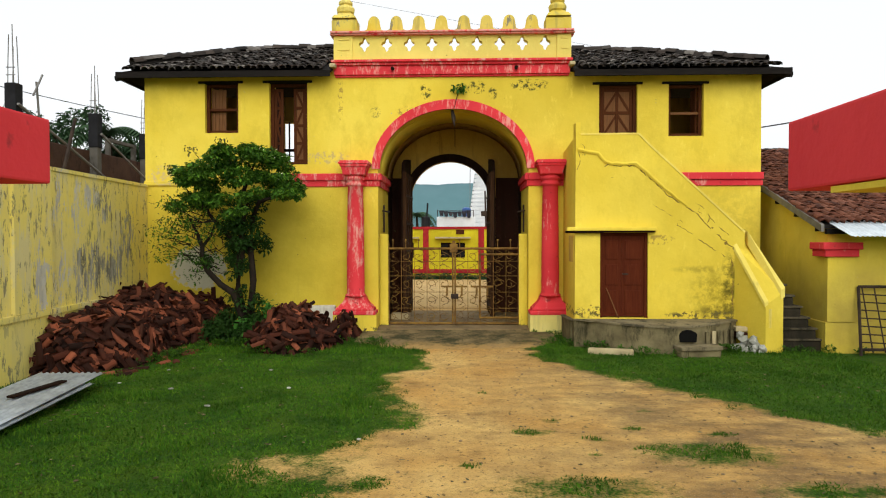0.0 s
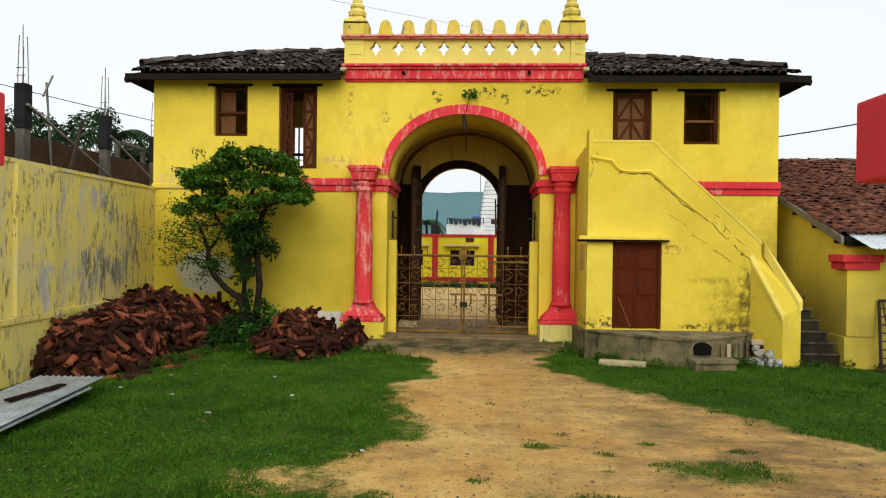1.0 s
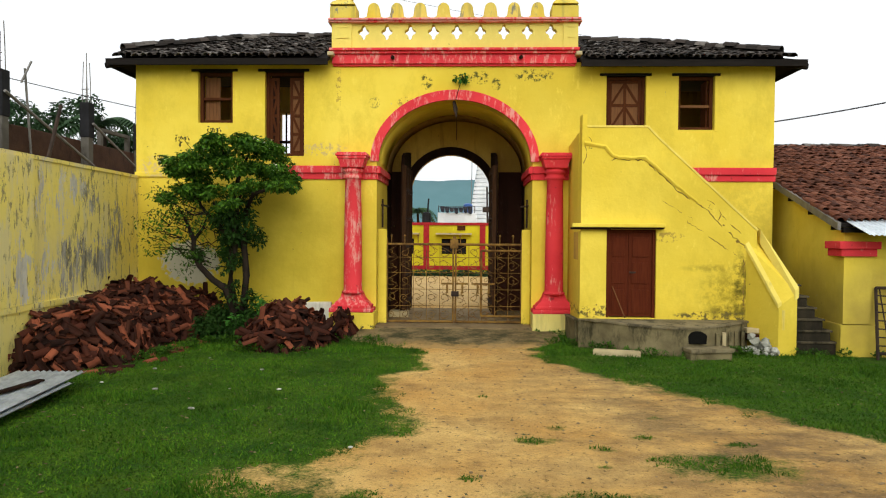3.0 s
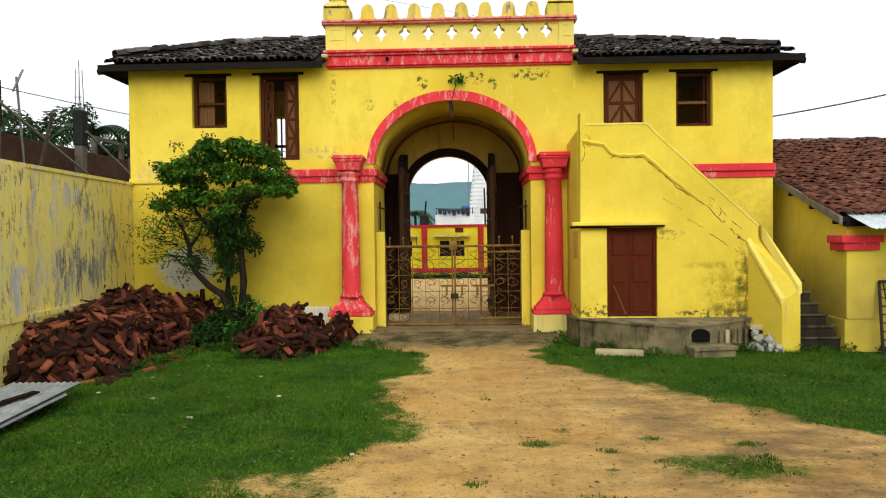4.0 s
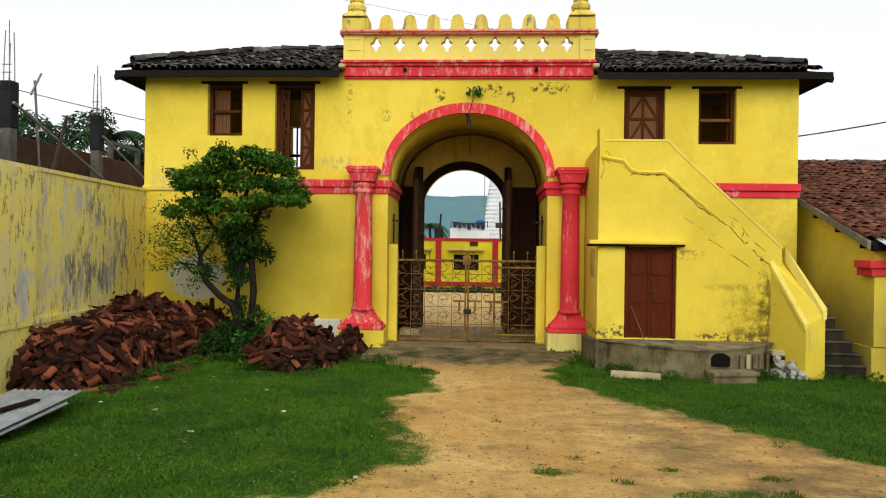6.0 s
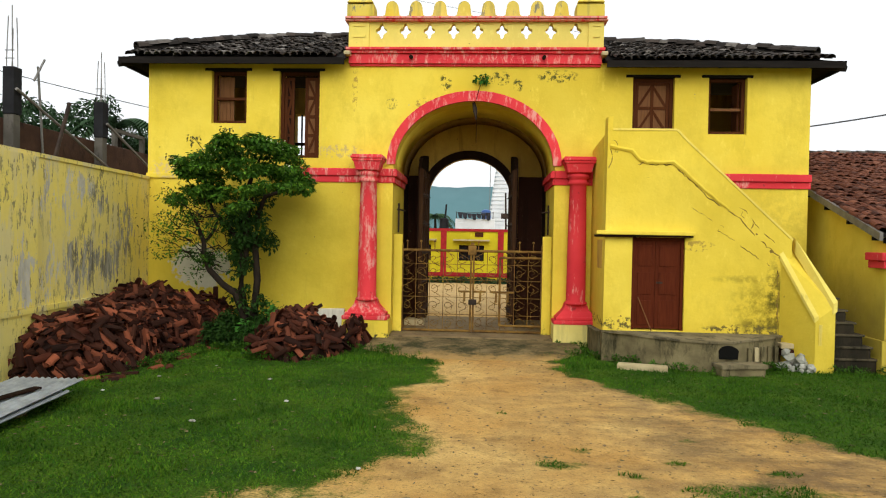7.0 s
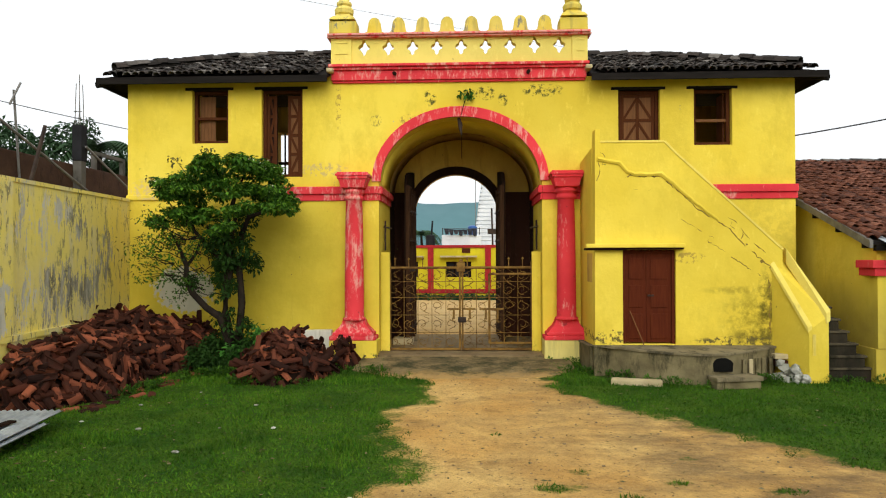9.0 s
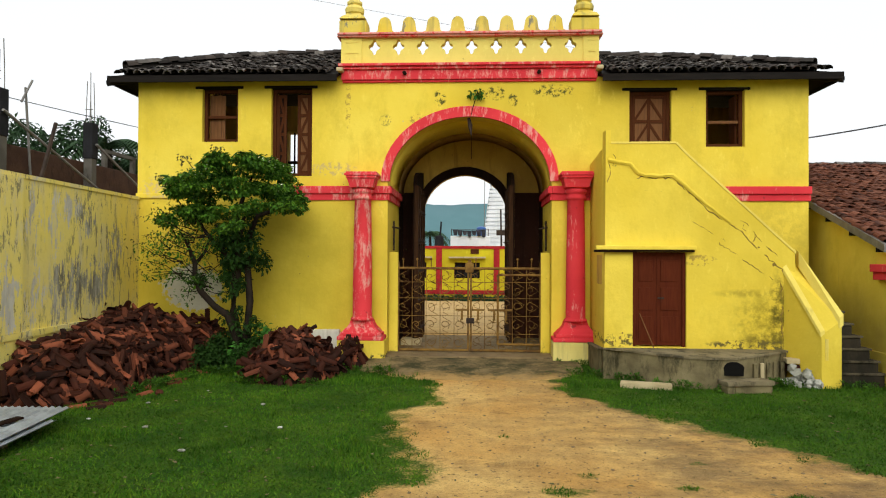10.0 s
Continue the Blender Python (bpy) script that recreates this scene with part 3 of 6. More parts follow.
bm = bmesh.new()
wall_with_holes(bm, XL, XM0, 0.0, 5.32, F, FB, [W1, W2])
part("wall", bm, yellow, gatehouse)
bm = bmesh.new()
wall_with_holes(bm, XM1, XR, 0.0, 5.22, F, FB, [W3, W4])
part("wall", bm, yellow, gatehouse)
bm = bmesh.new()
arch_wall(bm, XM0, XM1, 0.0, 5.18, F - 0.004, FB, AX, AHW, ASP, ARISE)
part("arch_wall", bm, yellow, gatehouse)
# side, rear and inner walls, upper floor
part("wall", boxed(XL, XL + 0.4, FB, BACK, 0, 5.3), yellow, gatehouse)
part("wall", boxed(XR - 0.4, XR, FB, BACK, 0, 5.2), yellow, gatehouse)
bm = bmesh.new()
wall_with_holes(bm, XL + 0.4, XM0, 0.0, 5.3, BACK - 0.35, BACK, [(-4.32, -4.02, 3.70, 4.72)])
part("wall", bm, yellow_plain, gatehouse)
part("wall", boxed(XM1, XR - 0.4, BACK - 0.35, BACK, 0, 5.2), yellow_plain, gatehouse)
part("grille", rod(rod(bmesh.new(), (-4.17, BACK - 0.2, 3.7), (-4.17, BACK - 0.2, 4.72), 0.02), (-4.32, BACK - 0.2, 4.05), (-4.02, BACK - 0.2, 4.05), 0.035), dark_wood, gatehouse)
BX, BHW, BSP, BRISE = -0.30, 0.93, 2.86, 0.90
bm = bmesh.new()
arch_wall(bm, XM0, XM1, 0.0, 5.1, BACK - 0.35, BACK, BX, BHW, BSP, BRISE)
part("arch_wall", bm, yellow_plain, gatehouse, "inner arch wall in a yellow dimmed for shade")
bm = bmesh.new()
arch_band(bm, BX, BACK - 0.42, BACK - 0.352, (BHW - 0.02, BSP, BRISE - 0.02), (BHW + 0.16, BSP, BRISE + 0.16))
for sx in (-1, 1):
    xa, xb = sorted((BX + sx * (BHW - 0.02), BX + sx * (BHW + 0.16)))
    box(bm, xa, xb, BACK - 0.42, BACK - 0.352, 0.16, BSP)
part("door_frame", bm, dark_wood, gatehouse, "dark timber frame of the inner arch")
part("floor", boxed(XL + 0.4, XM0 + 0.3, FB, BACK - 0.35, 2.9, 3.02), brown_wood, gatehouse)
part("floor", boxed(XM1 - 0.3, XR - 0.4, FB, BACK - 0.35, 2.9, 3.02), brown_wood, gatehouse)
DEEP = 15.2                   # where the passage colours turn dark, standing in for its shade
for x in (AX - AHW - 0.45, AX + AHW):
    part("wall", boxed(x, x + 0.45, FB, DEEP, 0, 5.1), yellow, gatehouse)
    part("wall", boxed(x, x + 0.45, DEEP, BACK - 0.35, 0, 5.1), passage_shade, gatehouse)
# thin near-black panels paint the shade behind the open leaves
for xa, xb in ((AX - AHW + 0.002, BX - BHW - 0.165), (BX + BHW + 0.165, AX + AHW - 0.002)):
    part("shade_panel", boxed(xa, xb, BACK - 0.366, BACK - 0.353, 0.16, 3.35), passage_shade, gatehouse, "dark panel painted for the shade behind the open leaf")
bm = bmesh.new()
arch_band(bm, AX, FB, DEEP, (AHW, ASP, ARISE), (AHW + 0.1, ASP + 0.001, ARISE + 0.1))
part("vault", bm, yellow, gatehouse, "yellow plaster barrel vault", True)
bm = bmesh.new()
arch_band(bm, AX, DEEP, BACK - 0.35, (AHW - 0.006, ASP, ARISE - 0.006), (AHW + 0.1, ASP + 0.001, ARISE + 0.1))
part("vault", bm, vault_shade, gatehouse, "back of the barrel vault, its shade painted in brown", True)
part("upper_roof", boxed(XM0, XM1, FB, BACK, 5.12, 5.30), old_cement, gatehouse)
part("floor", boxed(AX - AHW, AX + AHW, F - 0.3, BACK, 0.02, 0.16), passage_cement, gatehouse, "worn cement passage floor")

# red arch ring, string courses and the impost that turns into the passage
bm = bmesh.new()
arch_band(bm, AX, F - 0.045, F + 0.02, (AHW - 0.035, ASP + 0.02, ARISE - 0.035), (AHW + 0.125, ASP + 0.02, ARISE + 0.155))
part("arch_ring", bm, red_faded, gatehouse, "flaking red plaster arch ring")


def course(x0, x1, y, z, mat, out=0.07):
    bm = bmesh.new()
    box(bm, x0, x1, y - out * 0.5, y + 0.01, z, z + 0.12, 0.012)
    box(bm, x0, x1, y - out * 1.15, y + 0.01, z + 0.12, z + 0.26, 0.018)
    return part("string_course", bm, mat, gatehouse)


course(-3.62, AX - AHW - 0.002, F, 2.97, red_faded)
course(3.5, XR + 0.03, F, 2.96, red)
course(AX + AHW + 0.002, 2.3, F, 2.97, red)
bm = bmesh.new()
box(bm, XL - 0.02, -5.5, F - 0.04, F + 0.01, 3.0, 3.10, 0.02)
part("string_course", bm, yellow, gatehouse, "worn yellow plaster band")
for s in (-1, 1):
    x = AX + s * AHW
    bm = bmesh.new()
    for z0, z1, o in ((2.97, 3.09, 0.035), (3.09, 3.19, 0.080), (3.19, 3.23, 0.06)):
        box(bm, min(x, x - s * o), max(x, x - s * o), F - o, DEEP - 0.05, z0, z1, 0.010)
    part("impost", bm, red if s > 0 else red_faded, gatehouse)


def column(x, zoff, mat, foot):
    """A half-round column: square moulded base, swelling shaft, ringed neck, flared square capital."""
    y = F - 0.17
    c = new("column")
    under(c, gatehouse)
    part("plinth", boxed(x - 0.42, x + 0.44, y - 0.24, F + 0.01, -0.03, 0.40 + zoff, bevel=0.02), foot, c, "pale plastered plinth")
    bm = bmesh.new()
    box(bm, x - 0.42, x + 0.42, y - 0.25, F + 0.005, 0.40 + zoff, 0.475 + zoff, 0.022)
    box(bm, x - 0.375, x + 0.375, y - 0.22, F + 0.004, 0.475 + zoff, 0.535 + zoff, 0.02)
    flare = bmesh.new()
    lathe(flare, 0, 0, [(0.345, 0.535 + zoff), (0.315, 0.575 + zoff), (0.255, 0.63 + zoff), (0.215, 0.69 + zoff), (0.20, 0.745 + zoff)], square=True)
    flare.transform(Matrix.Translation((x, F - 0.12, 0)) @ Matrix.Diagonal((1.0, 0.70, 1.0, 1.0)))
    part("base", bm, mat, c)
    part("base", flare, mat, c)
    bm = bmesh.new()
    lathe(bm, x, y, [(0.17, 0.74 + zoff), (0.205, 0.755 + zoff), (0.21, 0.78 + zoff), (0.18, 0.80 + zoff), (0.175, 0.82 + zoff), (0.172, 1.5), (0.163, 2.3), (0.150, 2.95),
                    (0.155, 2.955), (0.185, 2.975), (0.185, 3.015), (0.16, 3.035), (0.16, 3.07), (0.195, 3.09), (0.195, 3.14), (0.16, 3.16), (0.16, 3.18)], 24)
    part("shaft", bm, mat, c, "", True)
    bm = bmesh.new()
    lathe(bm, 0, 0, [(0.165, 3.165), (0.21, 3.18), (0.225, 3.25), (0.245, 3.32), (0.27, 3.345)], square=True)
    bm.transform(Matrix.Translation((x, y, 0)))
    for hw, z0, z1 in ((0.275, 3.342, 3.385), (0.30, 3.385, 3.425), (0.275, 3.425, 3.455)):
        box(bm, x - hw, x + hw, y - hw * 0.9, F + 0.003, z0, z1, 0.010)
    part("capital", bm, mat, c)


bm = boxed(-3.45, -2.53, F - 0.13, F + 0.004, -0.03, 0.58, bevel=0.03)
for v in bm.verts:
    v.co.z += 0.03 * noise.noise(Vector((v.co.x * 3, v.co.y, 1.0))) if v.co.z > 0.3 else 0.0
part("wall_foot", bm, whitewash, gatehouse, "whitewashed plaster foot of the wall")
column(-2.10, 0.035, red_faded, yellow)
column(1.74, 0.045, red, cream_wash)

# cornice and pierced parapet over the arch
for z0, z1, o in ((5.14, 5.18, 0.05), (5.18, 5.36, 0.09), (5.36, 5.41, 0.14), (5.41, 5.46, 0.19)):
    part("cornice", boxed(XM0 - o * 0.4, XM1 + o * 0.4, F - o, F + 0.4, z0, z1, bevel=0.012), red_faded if o > 0.08 else red, gatehouse)
part("spout", rod(bmesh.new(), (-1.36, F - 0.18, 5.28), (-1.36, F, 5.30), 0.036), dark_wood, gatehouse)
part("spout", rod(bmesh.new(), (1.08, F - 0.18, 5.28), (1.08, F, 5.30), 0.036), dark_wood, gatehouse)
PY0, PY1 = F - 0.06, F + 0.10
parapet = new("parapet")
under(parapet, gatehouse)
HX0, HPITCH, HZ = -1.93, 0.4475, 5.785


def pierced_panel(bm, x0, x1, z0, z1, cx, cz):
    """A parapet block with a four-lobed hole through it."""
    n = 48

    def ray(a):
        c, s = math.cos(a), math.sin(a)
        k = min(((x1 if c > 0 else x0) - cx) / c if abs(c) > 1e-6 else 9, ((z1 if s > 0 else z0) - cz) / s if abs(s) > 1e-6 else 9)
        return cx + c * k, cz + s * k
    corner = [math.atan2(z - cz, x - cx) % math.tau for x in (x0, x1) for z in (z0, z1)]
    angles = sorted([k * math.tau / n for k in range(n)] + corner)
    loops = []
    for a in angles:
        q = abs((a % (math.pi / 2)) - math.pi / 4) / (math.pi / 4)
        r = 0.086 + 0.050 * max(0.0, (q - 0.36) / 0.64) ** 0.45
        i = (cx + 0.80 * r * math.cos(a), cz + r * 1.08 * math.sin(a))
        o = ray(a)
        loops.append([bm.verts.new((p[0], y, p[1])) for p in (i, o) for y in (PY0, PY1)])
    for a, b in zip(loops, loops[1:] + loops[:1]):
        bm.faces.new((a[0], b[0], b[2], a[2]))
        bm.faces.new((a[1], a[3], b[3], b[1]))
        bm.faces.new((a[0], a[1], b[1], b[0]))


for k in range(9):
    cx = HX0 + HPITCH * k
    bm = bmesh.new()
    pierced_panel(bm, cx - HPITCH / 2, cx + HPITCH / 2, 5.46, 5.95, cx, HZ)
    bmesh.ops.recalc_face_normals(bm, faces=bm.faces[:])
    part("pierced_panel", bm, yellow_hazed, parapet)
for x0, x1 in ((XM0 - 0.04, HX0 - HPITCH / 2), (HX0 + 8.5 * HPITCH, XM1 + 0.06)):
    bm = boxed(x0, x1, PY0 - 0.03, PY1 + 0.05, 5.46, 5.95, bevel=0.012)
    box(bm, x0 + 0.09, x1 - 0.07, PY0 - 0.045, PY0 - 0.02, 5.66, 5.70)
    box(bm, x0 + 0.09, x1 - 0.07, PY0 - 0.045, PY0 - 0.02, 5.86, 5.89)
    part("pier", bm, yellow_hazed, parapet)
bm = bmesh.new()
box(bm, XM0 - 0.10, XM1 + 0.12, PY0 - 0.10, PY1 + 0.08, 5.95, 5.98, 0.01)
box(bm, XM0 - 0.09, XM1 + 0.10, PY0 - 0.14, PY1 + 0.10, 5.98, 6.02, 0.012)
part("ledge", bm, ledge_paint, parapet, "faded red ledge")


def merlon(x):
    pts = [(-0.21, 6.02), (0.21, 6.02), (0.20, 6.06), (0.135, 6.09)]
    pts += [(0.115 * math.cos(a), 6.215 + 0.135 * math.sin(a)) for a in [math.pi * k / 12 for k in range(13)]]
    pts += [(-0.135, 6.09), (-0.20, 6.06)]
    bm = prism(bmesh.new(), [(x + p, z) for p, z in pts], PY0, PY1 - 0.04)
    bmesh.ops.bevel(bm, geom=[e for e in bm.edges if abs(e.verts[0].co.y - e.verts[1].co.y) < 1e-5], offset=0.025, segments=2, affect="EDGES")
    return bm


for k in range(8):
    part("merlon", merlon(-1.74 + 0.4475 * k), yellow_weathered, parapet)
for x in (-2.31, 1.90):
    bm = bmesh.new()
    y = (PY0 + PY1) / 2
    box(bm, x - 0.25, x + 0.25, y - 0.2, y + 0.2, 6.02, 6.25, 0.02)
    lathe(bm, x, y, [(0.24, 6.27), (0.20, 6.33), (0.14, 6.37), (0.13, 6.40)], square=True)
    lathe(bm, x, y, [(0.12, 6.39), (0.17, 6.43), (0.18, 6.50), (0.15, 6.55), (0.11, 6.57), (0.14, 6.60), (0.14, 6.64), (0.09, 6.68), (0.10, 6.73), (0.075, 6.80), (0.03, 6.88), (0.015, 6.95)], 16)
    part("finial", bm, yellow_weathered, parapet, "", False)


# ---- openings of the upper storey ----
def frame_of(parent, x0, x1, z0, z1, y, mat, w=0.065, d=0.09, sill=True):
    bm = bmesh.new()
    box(bm, x0, x0 + w, y, y + d, z0, z1, 0.006)
    box(bm, x1 - w, x1, y, y + d, z0, z1, 0.006)
    box(bm, x0 + w, x1 - w, y, y + d, z1 - w, z1, 0.006)
    if sill:
        box(bm, x0 + w, x1 - w, y, y + d, z0, z0 + w, 0.006)
    return part("frame", bm, mat, parent)


def window(o, lintel=True):
    w = new("window")
    under(w, gatehouse)
    frame_of(w, *o, F + 0.10, brown_wood)
    if lintel:
        part("lintel", boxed(o[0] - 0.13, o[1] + 0.10, F - 0.02, F + 0.12, o[3] - 0.01, o[3] + 0.04, bevel=0.01), roof_timber, w, "dark timber lintel")
    return w


def braced_leaf(parent, x0, x1, z0, z1, y, panel, strip, cross, star=False):
    """A boarded leaf with raised stiles and slanting braces."""
    leaf = part("shutter", boxed(x0, x1, y, y + 0.03, z0, z1), panel, parent)
    w = 0.055
    part("stile", boxed(x0, x0 + w, y - 0.02, y - 0.001, z0, z1), strip, leaf)
    part("stile", boxed(x1 - w, x1, y - 0.02, y - 0.001, z0, z1), strip, leaf)
    rails = [z0, (z0 + z1) / 2 - w / 2, z1 - w] if star else [z0 + k * (z1 - z0 - w) / cross for k in range(cross + 1)]
    for z in rails:
        part("rail", boxed(x0 + w, x1 - w, y - 0.018, y - 0.001, z, z + w), strip, leaf)
    for k, (za, zb) in enumerate(zip(rails, rails[1:])):
        za += w
        for s in ((1, -1) if star else (1,)):
            if star:
                xm = (x0 + x1) / 2
                a, b = (xm, zb if k else za), (xm + s * ((x1 - x0) / 2 - w), za if k else zb)
                a, b = (xm, zb), (xm + s * ((x1 - x0) / 2 - w), za)
            else:
                a, b = ((x0 + w, zb), (x1 - w, za)) if k % 2 else ((x0 + w, za), (x1 - w, zb))
            d = Vector((b[0] - a[0], 0, b[1] - a[1])).normalized()
            nrm = Vector((-d.z, 0, d.x)) * 0.022
            part("brace", prism(bmesh.new(), [(a[0] + nrm.x, a[1] + nrm.z), (b[0] + nrm.x, b[1] + nrm.z), (b[0] - nrm.x, b[1] - nrm.z), (a[0] - nrm.x, a[1] - nrm.z)], y - 0.016, y - 0.002), strip, leaf)
    if star:
        xm = (x0 + x1) / 2
        part("mullion", boxed(xm - 0.025, xm + 0.025, y - 0.023, y - 0.003, z0 + w, z1 - w), strip, leaf)
    return leaf


w = window(W1)
x0, x1, z0, z1 = W1
part("rail", boxed(x0 + 0.06, x1 - 0.06, F + 0.12, F + 0.17, 4.52, 4.57), brown_wood, w)
for k in range(4):
    xa = x0 + 0.07 + k * 0.075
    part("slat", boxed(xa, xa + 0.07, F + 0.20, F + 0.225, z0 + 0.06, z1 - 0.08 - 0.01 * (k % 2)), pale_wood, w)
w = window(W2)
x0, x1, z0, z1 = W2
braced_leaf(w, x1 - 0.31, x1 - 0.065, z0 + 0.06, z1 - 0.1, F + 0.16, pale_wood, brown_wood, 4)
leaf = braced_leaf(w, x0 + 0.065, x0 + 0.25, z0 + 0.06, z1 - 0.1, F + 0.16, dark_wood, brown_wood, 4)
w = window(W3)
x0, x1, z0, z1 = W3
braced_leaf(w, x0 + 0.07, x1 - 0.07, 3.95, z1 - 0.07, F + 0.14, pale_wood, brown_wood, 2, True)
part("shutter", boxed(x0 + 0.07, x1 - 0.07, F + 0.14, F + 0.17, z0, 3.95), brown_wood, w)
w = window(W4)
x0, x1, z0, z1 = W4
part("rail", boxed(x0 + 0.06, x1 - 0.06, F + 0.12, F + 0.16, 4.38, 4.43), pale_wood, w)
part("shutter", boxed(x1 - 0.10, x1 - 0.066, F + 0.2, F + 0.5, z0 + 0.05, z1 - 0.07), brown_wood, w, "opened brown shutter")
part("reveal", boxed(x1 + 0.002, x1 + 0.05, F - 0.012, F + 0.003, z0 - 0.03, z1), yellow, w)


# ---- hipped tile roofs ----
def half_tile(length, r0, r1, thick=0.014, n=5, up=True):
    """A tapered half-round clay tile along +y, open below."""
    verts, faces = [], []
    for y, r in ((0, r0), (length, r1)):
        for rr in (r, r - thick):
            for k in range(n + 1):
                a = math.pi * k / n
                verts.append((-rr * math.cos(a), y, rr * math.sin(a) * 0.8))
    m = n + 1
    for k in range(n):
        faces.append((k, k + 1, 2 * m + k + 1, 2 * m + k))
        faces.append((m + k, 3 * m + k, 3 * m + k + 1, m + k + 1))
        faces.append((k, m + k, m + k + 1, k + 1))
        faces.append((2 * m + k, 2 * m + k + 1, 3 * m + k + 1, 3 * m + k))
    faces.append((0, 2 * m, 3 * m, m))
    faces.append((n, m + n, 3 * m + n, 2 * m + n))
    return verts, faces


def lay_tiles(parent, places, mesh_data, single_mat, fill_mat, limit=300, key=None):
    """The first tiles as objects of their own, the rest joined."""
    verts, faces = mesh_data
    me = put_mesh("tile", verts, faces, single_mat)
    places = sorted(places, key=key) if key else places
    for m in places[:limit]:
        t = new("tile", me)
        t.parent = parent
        t.matrix_parent_inverse = parent.matrix_world.inverted()
        t.matrix_basis = m
    av, af = [], []
    base = [Vector(v) for v in verts]
    for m in places[limit:]:
        o = len(av)
        av.extend((m @ v)[:] for v in base)
        af.extend(tuple(o + i for i in f) for f in faces)
    if av:
        rest = new("tile_field", put_mesh("tile_field", av, af, fill_mat))
        under(rest, parent)
        tagged(rest, kind="stuff")


def slope_tiles(x0, x1, y0, z0, slope, run_at, pitch_x=0.135, pitch_y=0.17, jitter=0.022, seed=3):
    """Places for rows of tiles on a slope that climbs along y; run_at(x) gives how far it runs."""
    rnd = random.Random(seed)
    out = []
    tilt = math.degrees(math.atan(slope))
    nx = int((x1 - x0) / pitch_x)
    for i in range(nx + 1):
        x = x0 + i * pitch_x
        run = run_at(x)
        for j in range(int(run / pitch_y) + 1):
            y = y0 + j * pitch_y + rnd.uniform(-jitter, jitter)
            sag = 0.03 * noise.noise(Vector((x * 0.7, y * 0.9, seed)))
            out.append(pose(x + rnd.uniform(-jitter, jitter), y, z0 + slope * (y - y0) + 0.01 + sag + rnd.uniform(0, 0.03), tilt - 3.5 + rnd.uniform(-5, 4), rnd.uniform(-8, 8), rnd.uniform(-8, 8)))
    return out


